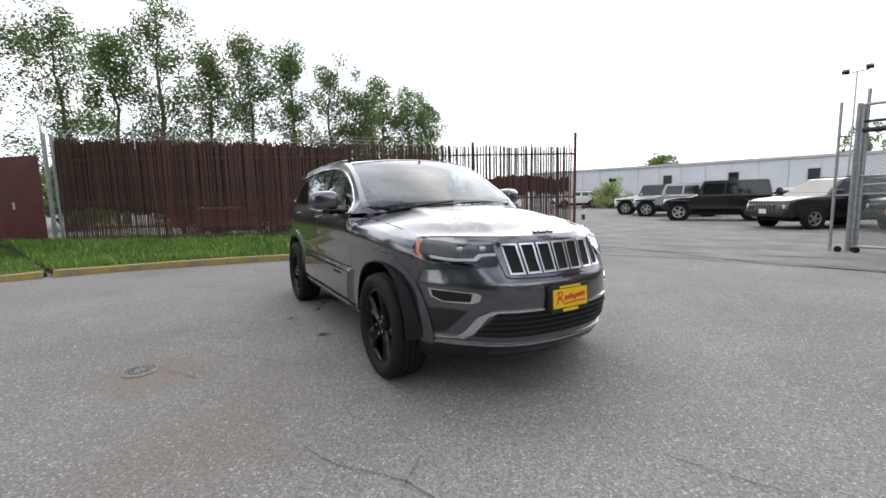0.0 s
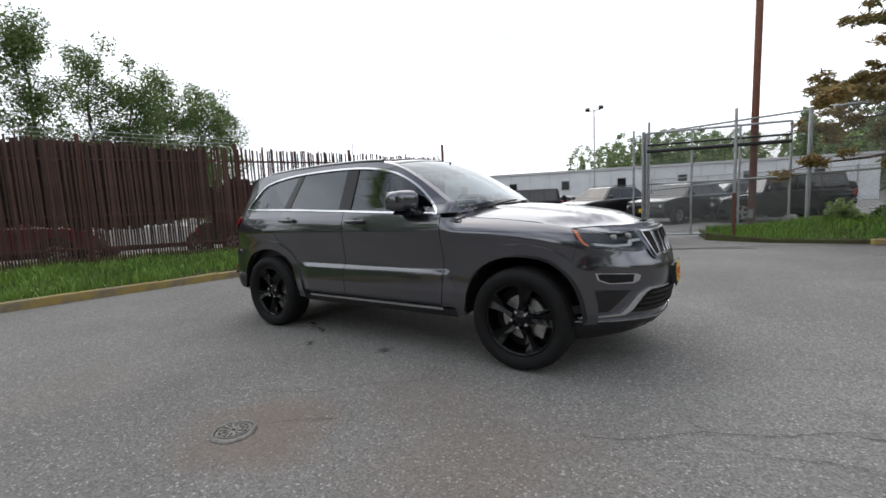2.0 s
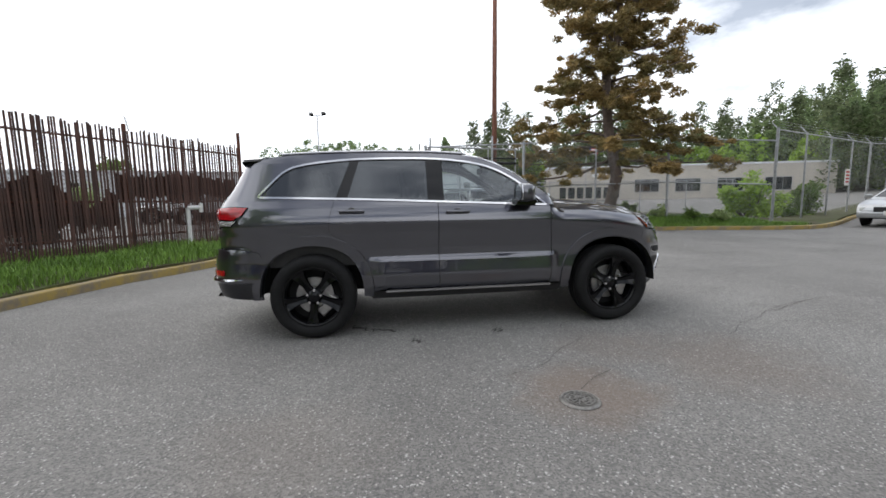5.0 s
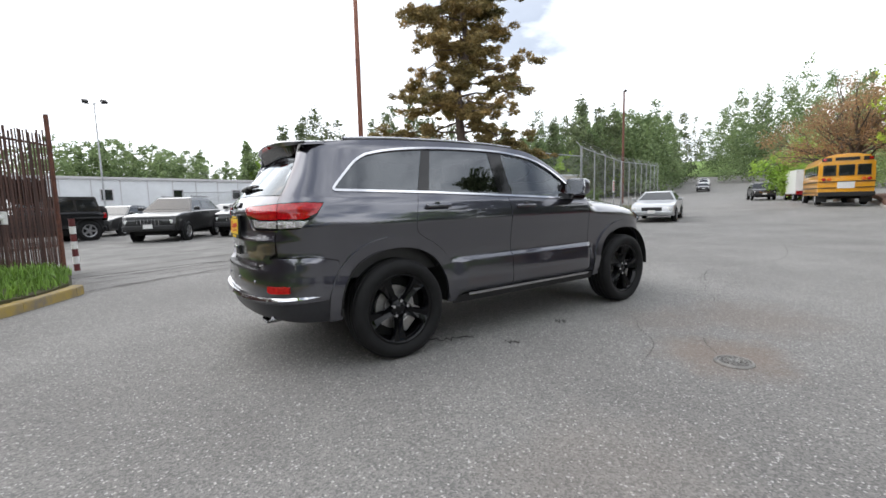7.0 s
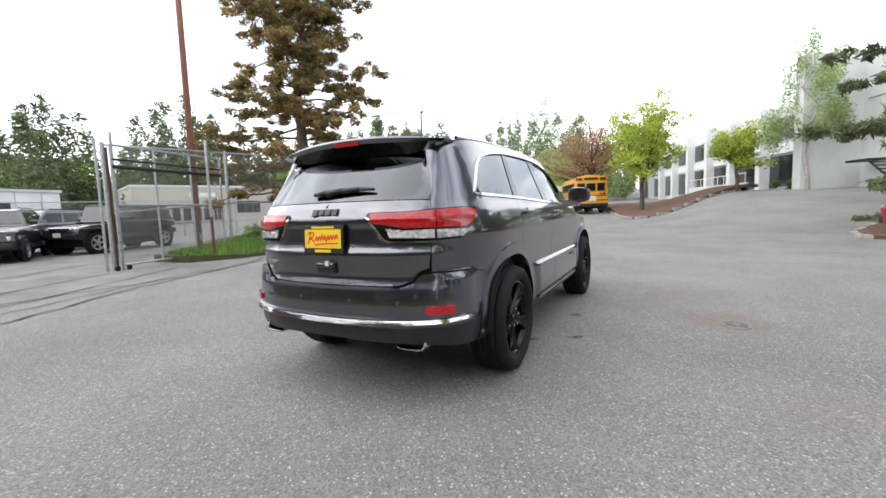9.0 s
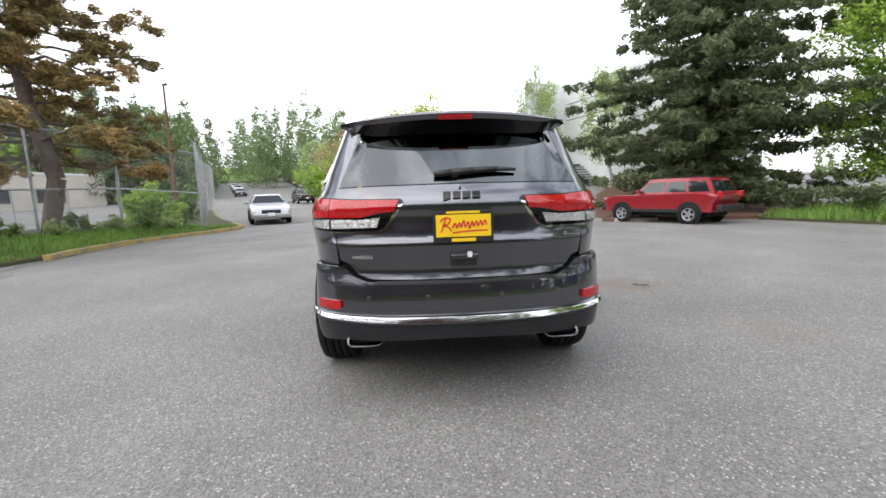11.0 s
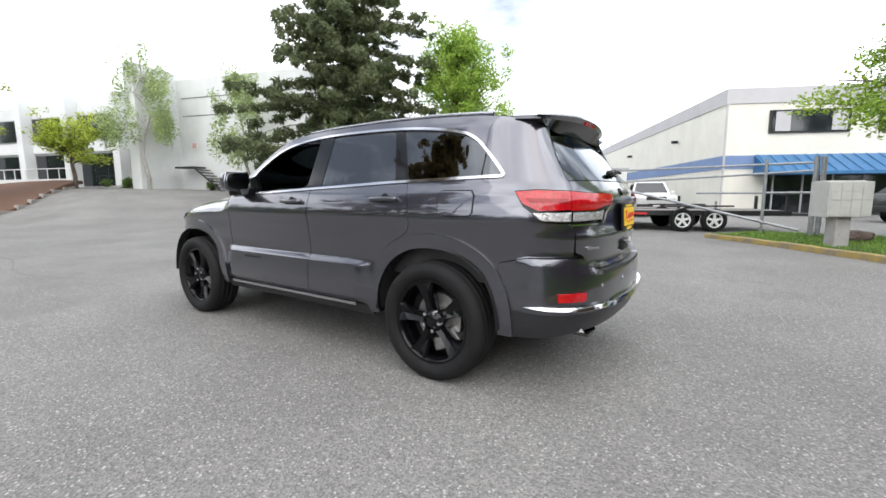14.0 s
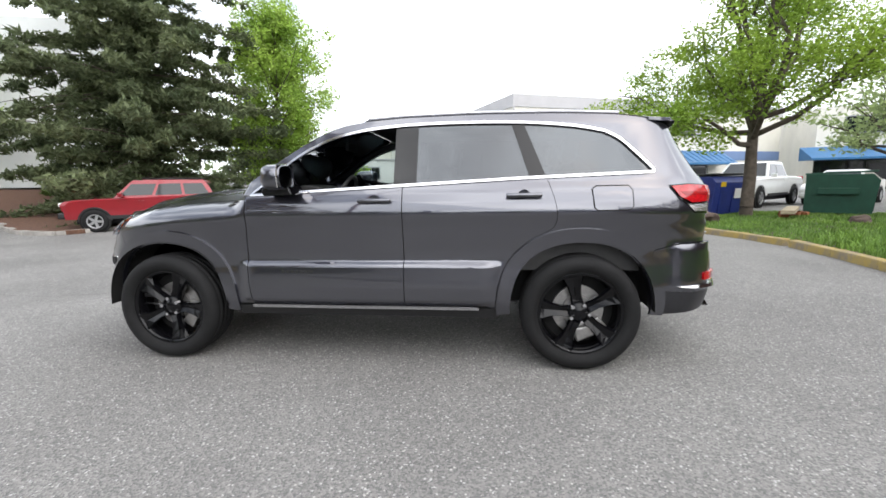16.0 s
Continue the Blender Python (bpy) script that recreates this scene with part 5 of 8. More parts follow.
    # wheel arch liner
    for hx in (WB, -WB):
        bm = bmesh.new()
        rows = []
        for y in (0.93, 0.60):
            rows.append([bm.verts.new((x, s * y, z)) for x, z in arch(hx, AR + 0.004, 0, 180, 26)])
        for i in range(26):
            bm.faces.new((rows[0][i], rows[0][i + 1], rows[1][i + 1], rows[1][i]))
        bm.faces.new([bm.verts.new((x, s * 0.60, z)) for x, z in arch(hx, AR + 0.004, 0, 180, 26)])
        part("arch_liner", bm, M_VOID, suv)

# fuel flap on the driver's side, model badge bars
panel("flap_seam", [[(u_x(x), z) for x, z in [(-1.508, 1.19), (-1.518, 1.075), (-1.543, 1.053), (-1.737, 1.055), (-1.762, 1.08), (-1.762, 1.18), (-1.738, 1.212), (-1.537, 1.212)]]], shell, M_VOID, suv, off=0.003, rim=0.004)
panel("fuel_flap", [[(u_x(x), z) for x, z in [(-1.515, 1.19), (-1.525, 1.075), (-1.545, 1.06), (-1.735, 1.062), (-1.755, 1.08), (-1.755, 1.18), (-1.735, 1.205), (-1.54, 1.205)]]], shell, M_PAINT, suv, off=0.006, rim=0.008)
for s in (-1, 1):
    for k in range(7):
        x = 0.60 - 0.034 * k if s < 0 else 0.56 - 0.034 * k
        panel("badge_bar", [[(s * u_x(x), 0.668), (s * u_x(x - 0.022), 0.668), (s * u_x(x - 0.022), 0.650), (s * u_x(x), 0.650)]], shell, M_BLACK, suv, off=0.006, rim=0.006, grid=0.2)

# nose
uf = u_front
half = [(0.0, 0.262), (uf(0.3), 0.262), (uf(0.6), 0.262), (uf(0.75), 0.265), (u_x(1.97), 0.27), (u_x(1.935), 0.34)] + [(u_x(x), z) for x, z in arch(WB, AR, 4, 38, 8)] + \
    [(u_x(1.83), 0.78), (u_x(1.87), 0.93), (u_x(1.875), 1.02), (u_x(1.9), 1.043), (uf(0.7), 1.043), (uf(0.45), 1.046), (uf(0.2), 1.05), (0.0, 1.052)]
panel("front_bumper", [half + [(-p[0], p[1]) for p in half[::-1] if abs(p[0]) > 1e-6]], shell, M_PAINT, suv, grid=0.03)
grille_out = [(uf(0.475), 1.022), (uf(0.2), 1.028), (0, 1.03), (uf(-0.2), 1.028), (uf(-0.475), 1.022), (uf(-0.49), 0.99), (uf(-0.425), 0.82), (uf(-0.40), 0.805), (uf(-0.2), 0.798), (0, 0.796), (uf(0.2), 0.798), (uf(0.40), 0.805), (uf(0.425), 0.82), (uf(0.49), 0.99)]
gr = panel("grille", [grille_out], shell, M_PAINT, suv, off=0.012, rim=0.03, grid=0.05, label="seven-slot grille with satin silver slot frames")
for k in range(7):
    c0 = (k - 3) * 0.128
    c1 = (k - 3) * 0.116
    w0, w1 = 0.056, 0.051
    o = [(uf(c0 - w0), 1.008), (uf(c0 + w0), 1.008), (uf(c1 + w1), 0.822), (uf(c1 - w1), 0.822)]
    i_ = [(uf(c0 - w0 + 0.013), 0.996), (uf(c0 + w0 - 0.013), 0.996), (uf(c1 + w1 - 0.012), 0.834), (uf(c1 - w1 + 0.012), 0.834)]
    panel("slot_frame", [o, i_], shell, M_SATIN, gr, off=0.022, rim=0.02, grid=0.2)
    panel("slot_mesh", [i_], shell, M_VOID, gr, off=0.0145, rim=0, grid=0.1)
lo = panel("lower_grille", [[(uf(0.60), 0.435), (uf(0.47), 0.585), (uf(0.2), 0.585), (uf(-0.2), 0.585), (uf(-0.47), 0.585), (uf(-0.60), 0.435), (uf(-0.4), 0.425), (0, 0.42), (uf(0.4), 0.425)]], shell, M_VOID, suv, off=0.004, rim=0.01, grid=0.06, label="black lower air intake with slats")
for z in (0.455, 0.49, 0.525, 0.56):
    w = 0.62 - (z - 0.42) * 0.9
    panel("intake_slat", [[(uf(y), z + 0.006) for y in np.linspace(-w, w, 12)] + [(uf(y), z - 0.006) for y in np.linspace(w, -w, 12)]], shell, M_BLACK, lo, off=0.016, rim=0.014, grid=0.1)
panel("bumper_lip", [[(uf(y), z) for y, z in [(q, 0.402 - 0.028 * (1 - (q / 0.95) ** 2)) for q in np.linspace(-0.93, 0.93, 24)]] + [(uf(q), 0.391 - 0.03 * (1 - (q / 0.95) ** 2)) for q in np.linspace(0.93, -0.93, 24)]], shell, M_SATIN, suv, off=0.012, rim=0.02, grid=0.06, label="satin silver lip under the front bumper")
panel("chin", [[(uf(y), 0.372) for y in np.linspace(-0.88, 0.88, 20)] + [(uf(y), 0.235) for y in np.linspace(0.86, -0.86, 20)]], shell, M_BLACK, suv, off=0.008, rim=0.02, grid=0.07)

# bonnet, roof, glass
fr = [(float(p[0]) - 0.004, float(p[1])) for p in shell(np.array([s_ * u_front(y) for s_, y in [(1, v) for v in np.linspace(0, 0.86, 14)]]), np.full(14, 1.046))]
hood_half = fr + [(x, float(bonnet_edge(x)) + 0.002) for x in np.linspace(1.82, 0.95, 16)] + [(0.92, 0.86), (0.83, 0.885), (0.86, 0.80), (0.985, 0.55), (1.05, 0.3), (1.075, 0.0)]
hood_loop = hood_half + [(p[0], -p[1]) for p in hood_half[::-1] if p[1] > 1e-6]
panel("bonnet", [hood_loop], hood, M_PAINT, suv, grid=0.06, rim=0.03)
for k in range(4):
    panel("badge_bar", [[(2.185 - 0.015 * (k % 2), 0.075 - k * 0.042), (2.185, 0.045 - k * 0.042), (2.15, 0.045 - k * 0.042), (2.15, 0.075 - k * 0.042)]], hood, M_BLACKGLOSS, suv, off=0.008, rim=0.01, grid=0.1)


def strip(x0, x1, v0, v1, n=20):
    return [(x, v0) for x in np.linspace(x0, x1, n)] + [(x1, v) for v in np.linspace(v0, v1, 12)][1:-1] + [(x, v1) for x in np.linspace(x1, x0, n)] + [(x0, v) for v in np.linspace(v1, v0, 12)][1:-1]


panel("roof", [strip(0.12, -2.0, -1, 1)], top, M_PAINT, suv, grid=0.09, rim=0.0)
panel("sunroof", [strip(0.02, -1.15, -0.74, 0.74)], top, M_BLACKGLOSS, suv, off=0.009, rim=0.010, grid=0.09, label="dark glass roof panel")
for s in (-1, 1):
    panel("a_pillar", [strip(0.93, 0.12, s * 0.945, s * 1.0)], top, M_PAINT, suv, grid=0.08, rim=0.01)
    pts = [top(x, s * 0.90, 0.012) for x in np.linspace(-0.02, -1.72, 24)]
    bm = bmesh.new()
    sec_ = [[bm.verts.new((p[0], p[1] + 0.014 * math.cos(q), p[2] + 0.012 * math.sin(q))) for q in np.linspace(0, 2 * math.pi, 11)[:-1]] for p in pts]
    for a, b in zip(sec_, sec_[1:]):
        for i in range(10):
            bm.faces.new((a[i], a[(i + 1) % 10], b[(i + 1) % 10], b[i]))
    part("roof_rail", bm, M_SATIN, suv, "low satin roof rail", True)
panel("windscreen", [strip(0.925, 0.125, -0.945, 0.945)], top, M_SCREEN, suv, grid=0.08, off=-0.004, rim=0, label="green-tinted windscreen")
panel("screen_band", [strip(0.17, 0.12, -0.945, 0.945)], top, M_BLACKGLOSS, suv, grid=0.08, off=-0.001, rim=0.004)
panel("screen_band", [strip(0.928, 0.885, -0.945, 0.945)], top, M_BLACKGLOSS, suv, grid=0.08, off=-0.001, rim=0.004)
for s in (-1, 1):
    panel("cowl_corner", [[(0.72, s * 0.62), (0.72, s * 0.90), (0.82, s * 0.905), (0.96, s * 0.87), (1.0, s * 0.60)]], hood, M_PAINT, suv, grid=0.06, off=-0.010, rim=0.02)
panel("cowl", [[(0.90, -0.80), (0.985, -0.55), (1.05, -0.3), (1.08, 0), (1.05, 0.3), (0.985, 0.55), (0.90, 0.80), (0.80, 0.78), (0.95, 0.3), (0.99, 0), (0.95, -0.3), (0.80, -0.78)]], hood, M_BLACK, suv, grid=0.1, off=-0.03, rim=0.03)
for v0, v1 in ((-0.62, -0.06), (0.04, 0.62)):
    bm = bmesh.new()
    pts = [top(0.925 - 0.02 * k / 9, v0 + (v1 - v0) * k / 9, 0.002) for k in range(10)]
    for a, b in zip(pts, pts[1:]):
        bm_tube(bm, a, b, 0.006, seg=6)
    part("windscreen_wiper", bm, M_BLACK, suv)

# tail
ur = u_rear
hq = [(U_END, 0.752), (ur(0.3), 0.752), (ur(0.52), 0.757), (ur(0.60), 0.785), (ur(0.645), 0.84), (ur(0.70), 0.86), (ur(0.715), 1.0), (ur(0.72), 1.15), (ur(0.725), 1.255)]
mir2 = lambda h: h + [(2 * U_END - p[0], p[1]) for p in h[::-1] if abs(p[0] - U_END) > 1e-6]


def rear_skin(w, z, off=0.0):
    """The tail: w past U_END is the other side."""
    w = np.asarray(w, float)
    p = shell(np.minimum(w, 2 * U_END - w), z, off)
    p[..., 1] *= np.where(w > U_END, -1.0, 1.0)
    return p


def bumper_skin(w, z, off=0.0):
    w = np.asarray(w, float)
    p = bumper_shell(np.minimum(w, 2 * U_END - w), z, off)
    p[..., 1] *= np.where(w > U_END, -1.0, 1.0)
    return p


hatch = panel("tailgate", [mir2(hq + [(ur(0.5), 1.26), (U_END, 1.262)])], rear_skin, M_PAINT, suv, grid=0.03)
panel("rear_glass", [mir2([(U_END, 1.268), (ur(0.5), 1.265), (ur(0.735), 1.26), (ur(0.745), 1.35), (ur(0.762), 1.45), (ur(0.785), 1.55), (ur(0.805), 1.61), (U_END, 1.62)])], rear_skin, M_TINT, hatch, grid=0.06, off=0.002, rim=0.01, label="dark tinted rear glass")
for s in (-1, 1):
    panel("d_pillar_inner", [[(s * ur(0.66), 1.10), (s * ur(0.66), 1.35), (s * ur(0.70), 1.62), (s * u_x(-2.1), 1.62), (s * u_x(-2.1), 1.10)]], shell, M_VOID, suv, off=-0.02, rim=0)
bq = [(U_END, 0.425), (ur(0.3), 0.425), (ur(0.6), 0.42), (ur(0.8), 0.405), (u_x(-2.0), 0.365), (u_x(-1.945), 0.37)] + [(u_x(x), z) for x, z in arch(-WB, AR, 176, 150, 6)] + \
    [(u_x(-1.92), 0.795), (u_x(-2.08), 0.83), (ur(0.73), 0.83), (ur(0.66), 0.825), (ur(0.61), 0.775), (ur(0.53), 0.747), (ur(0.3), 0.742), (U_END, 0.742)]
panel("rear_bumper", [mir2(bq)], bumper_skin, M_PAINT, suv, grid=0.03, rim=0.045)
panel("bumper_valance", [mir2([(U_END, 0.500), (ur(0.5), 0.505), (ur(0.80), 0.520), (u_x(-1.98), 0.53), (u_x(-1.95), 0.37), (u_x(-2.05), 0.372), (ur(0.7), 0.405), (U_END, 0.418)])], bumper_skin, M_LOWER, suv, grid=0.06, off=0.004, rim=0.03, label="dark grey lower bumper valance")


def strip_skin(w, z, off=0.0):
    return bumper_skin(w, z, off + np.clip(0.58 - np.asarray(z), 0, 0.1) * 0.50)


panel("bumper_strip", [mir2([(U_END, 0.555), (ur(0.4), 0.557), (ur(0.7), 0.564), (ur(0.84), 0.570), (u_x(-2.06), 0.562), (ur(0.84), 0.553), (ur(0.7), 0.542), (ur(0.4), 0.529), (U_END, 0.524)])], strip_skin, M_CHROME, suv, grid=0.04, off=0.012, rim=0.02, label="bright chrome strip on the rear bumper")
panel("sill_plate", [mir2([(U_END, 0.745), (ur(0.47), 0.748), (ur(0.50), 0.742), (ur(0.48), 0.731), (U_END, 0.727)])], bumper_skin, M_BLACK, suv, grid=0.08, off=0.004, rim=0.05)
for k in range(4):
    y0 = -0.10 + k * 0.054
    panel("badge_bar", [[(2 * U_END - ur(y) if y < 0 else ur(y), z) for y, z in ((y0, 1.222), (y0 + 0.042, 1.222), (y0 + 0.042, 1.187 - 0.012 * (k == 3)), (y0, 1.187))]], rear_skin, M_BLACKGLOSS, hatch, off=0.014, rim=0.012, grid=0.2)
panel("badge_bar", [[(ur(0.62), 0.885), (ur(0.50), 0.883), (ur(0.50), 0.868), (ur(0.62), 0.87)]], rear_skin, M_SATIN, hatch, off=0.01, rim=0.01, grid=0.2)
part("latch_recess", box((-2.405, 0.0, 0.855), (0.02, 0.15, 0.075), bevel=0.008), M_BLACK, hatch)
part("latch_bar", box((-2.42, 0.0, 0.872), (0.02, 0.15, 0.028), bevel=0.008), M_PAINT, hatch)
part("latch_tag", box((-2.432, -0.03, 0.885), (0.006, 0.025, 0.03)), M_WHITE, hatch)
for y in (-0.52, 0.52, -0.2, 0.2):
    p = bumper_skin(np.array(ur(abs(y)) if y > 0 else 2 * U_END - ur(abs(y))), np.array(0.66), 0.002)
    part("parking_sensor", lathe([(0.0, 0.003), (0.012, 0.003), (0.013, -0.004)], 14), M_PAINT, suv).matrix_world = Matrix.Translation(p) @ pose(0, 0, 0, 0, 0, 90)


def plate(x, z, face, tilt, parent):
    """A dealer's yellow plate with a red scrawl drawn as bars, in a dark frame."""
    p = part("licence_plate", box((0, 0, 0), (0.012, 0.325, 0.175), bevel=0.004), M_BLACK, parent, "yellow plate with red mark in a black frame")
    part("plate_face", box((0.008 * face, 0, 0.004), (0.004, 0.295, 0.118)), M_YEL, p)
    part("frame_text_bar", box((0.008 * face, 0, -0.072), (0.004, 0.13, 0.018)), M_YEL, p)
    part("frame_text_bar", box((0.008 * face, 0, 0.075), (0.004, 0.18, 0.012)), M_YEL, p)
    marks = [spline([(-0.125, 0.028), (-0.10, 0.045), (-0.07, 0.04), (-0.085, 0.012), (-0.11, 0.008), (-0.08, -0.004), (-0.065, -0.026)], 6), [Vector((-0.095, 0.04)), Vector((-0.12, -0.03))],
             spline([(-0.06 + 0.0115 * k + 0.004 * (k % 2), 0.004 + 0.0008 * k + (0.013 if k % 2 else -0.014) * (1.7 if k in (5, 8) else 1)) for k in range(17)], 6), spline([(-0.06, -0.034), (0.03, -0.026), (0.13, -0.024)], 6)]
    for line in marks:
        vs_, n_pts = [], len(line)
        for i, q in enumerate(line):
            t = (line[min(i + 1, n_pts - 1)] - line[max(i - 1, 0)]).normalized() * 0.0042
            vs_ += [((0.0115 + d) * face, (q.x - t.y * k) * face, q.y + t.x * k) for k, d in ((-1, 0), (1, 0), (1, -0.003), (-1, -0.003))]
        fs_ = [(4 * i + k, 4 * i + (k + 1) % 4, 4 * i + 4 + (k + 1) % 4, 4 * i + 4 + k) for i in range(n_pts - 1) for k in range(4)]
        raw("ink_scrawl", vs_, fs_, M_REDINK, p)
    p.matrix_world = pose(x, 0, z, 0, tilt, 0)
    return p


plate(2.412, 0.652, 1, -3, suv)
plate(-2.418, 1.035, -1, 3, suv)
part("plate_bracket", box((2.395, 0, 0.652), (0.03, 0.335, 0.14), bevel=0.006), M_BLACK, suv)

# roof spoiler
bm = bmesh.new()
rows = []
for y in np.linspace(-0.675, 0.675, 31):
    t = abs(y) / 0.675
    tip = -2.155 + 0.11 * t ** 2.4
    zt = 1.694 - 0.05 * t ** 2.2
    th = 1 - 0.75 * t ** 5
    rows.append([bm.verts.new(q) for q in ((-1.90, y, zt + 0.012 - 0.01 * t), (tip + 0.01, y, zt - 0.008), (tip, y, zt - 0.022 * th), (tip + 0.018, y, zt - 0.050 * th), (-2.065, y, zt - 0.125 * th), (-1.90, y, zt - 0.07 * th))])
for p, q in zip(rows, rows[1:]):
    for i in range(6):
        f = bm.faces.new((p[i], p[(i + 1) % 6], q[(i + 1) % 6], q[i]))
        f.material_index = 1 if i in (3, 4) else 0
for e in (rows[0], rows[-1]):
    f = bm.faces.new(e)
sp = part("spoiler", bm, [M_PAINT, M_BLACKGLOSS], suv, "grey roof spoiler, gloss black underneath")
part("brake_light", box((-2.142, 0, 1.652), (0.024, 0.20, 0.026), pose(0, 0, 0, 0, -28, 0), 0.004), M_RED, sp, "red high brake light")
bm = bmesh.new()
wz = lambda y, z, o: tuple(rear_skin(np.array(ur(abs(y)) if y > 0 else 2 * U_END - ur(abs(y))), np.array(z), o))
bm_tube(bm, wz(0.03, 1.315, -0.01), wz(0.03, 1.32, 0.035), 0.026, 0.022, 12)
wp = [wz(y, z, 0.03) for y, z in ((0.15, 1.318), (0.05, 1.325), (-0.08, 1.335), (-0.22, 1.34), (-0.33, 1.335))]
for (a, b), (r0, r1) in zip(zip(wp, wp[1:]), ((0.014, 0.020), (0.020, 0.018), (0.018, 0.014), (0.014, 0.008))):
    bm_tube(bm, a, b, r0, r1, 8)
part("rear_wiper", bm, M_BLACK, suv, "", True)

# inner shell, floor, cabin
vs, fs = [], []
us = np.linspace(0, U_END, 70)
zs = np.linspace(0.40, 1.12, 14)
G = {}
for sgn in (-1, 1):
    for i, u in enumerate(us):
        for j, z in enumerate(zs):
            G[sgn, i, j] = len(vs)
            vs.append(shell(sgn * max(u, 1e-4), min(z, float(hood_mid(np.interp(u, _bu, _base[:, 0]))) - 0.12), -0.03))
    for i in range(69):
        for j in range(13):
            q = [G[sgn, i, j], G[sgn, i + 1, j], G[sgn, i + 1, j + 1], G[sgn, i, j + 1]]
            c = sum(np.array(vs[k]) for k in q) / 4
            if min(math.hypot(c[0] - WB, c[2] - 0.40), math.hypot(c[0] + WB, c[2] - 0.40)) > AR + 0.035:
                fs.append(q)
raw("inner_shell", vs, fs, M_VOID, suv)
bm = box((0, 0, 0.40), (1.9, 1.72, 0.10))
bm_box(bm, (0, 0, 0.45), (4.3, 1.15, 0.16))
part("underbody", bm, M_VOID, suv)
part("cabin_floor", box((-0.4, 0, 0.80), (2.9, 1.6, 0.3)), M_LEATHER, suv)
part("engine_bay", box((1.5, 0, 0.85), (1.1, 1.2, 0.3)), M_VOID, suv)
bm = prism([(0.42, 0.9), (0.42, 1.15), (0.50, 1.205), (0.70, 1.21), (0.90, 1.19), (0.95, 0.9)], -0.78, 0.78, "xz", 0.02)
dash = part("dashboard", bm, M_LEATHER, suv, "black dashboard", True)
part("instrument_hood", prism([(0.36, 1.15), (0.40, 1.235), (0.52, 1.25), (0.62, 1.2), (0.5, 1.12)], 0.24, 0.60, "xz", 0.015), M_LEATHER, dash)
part("centre_screen", box((0.405, 0, 1.12), (0.02, 0.26, 0.16), bevel=0.006), M_BLACKGLOSS, dash)
ring = bmesh.new()
rr = [[None] * 8 for _ in range(28)]
for i in range(28):
    for j in range(8):
        a, b = 2 * math.pi * i / 28, 2 * math.pi * j / 8
        r = 0.185 + 0.016 * math.cos(b)
        rr[i][j] = ring.verts.new((0.016 * math.sin(b), r * math.cos(a), r * math.sin(a)))
for i in range(28):
    for j in range(8):
        ring.faces.new((rr[i][j], rr[(i + 1) % 28][j], rr[(i + 1) % 28][(j + 1) % 8], rr[i][(j + 1) % 8]))
bm_box(ring, (0.01, 0, 0), (0.03, 0.34, 0.05))
bm_box(ring, (0.01, 0, -0.08), (0.03, 0.05, 0.17))
bmesh.ops.create_uvsphere(ring, u_segments=12, v_segments=8, radius=0.06)
wheel_ = part("steering_wheel", ring, M_LEATHER, suv, "black steering wheel", True)
wheel_.matrix_world = pose(0.27, 0.40, 1.13, 0, -24, 0)
for y in (-0.40, 0.40):
    for x0 in (-0.35, -1.25):
        bm = prism([(x0, 0.92), (x0 + 0.5, 0.95), (x0 + 0.5, 1.03), (x0 + 0.06, 1.02), (x0 - 0.12, 1.36), (x0 - 0.20, 1.38), (x0 - 0.10, 0.95)], y - 0.25, y + 0.25, "xz", 0.03)
        st = part("seat", bm, M_LEATHER, suv, "black leather seat", True)
        part("headrest", box((x0 - 0.19, y, 1.46), (0.10, 0.27, 0.17), pose(0, 0, 0, 0, -12, 0), 0.035), M_LEATHER, st, "", True)
panel("headliner", [strip(0.05, -1.9, -0.93, 0.93)], top, M_GREYFAB, suv, off=-0.045, rim=0, grid=0.15)
part("rear_mirror", bm_tube(box((0.33, 0, 1.56), (0.035, 0.24, 0.07), bevel=0.012), (0.33, 0, 1.58), (0.36, 0, 1.68), 0.012), M_BLACK, suv)
for s in (-1, 1):
    panel("door_lining", [[(s * u_x(x), belt(x) - 0.015) for x in np.linspace(0.72, -1.2, 20)] + [(s * u_x(x), 0.85) for x in np.linspace(-1.2, 0.72, 20)]], shell, M_LEATHER, suv, off=-0.09, rim=0)


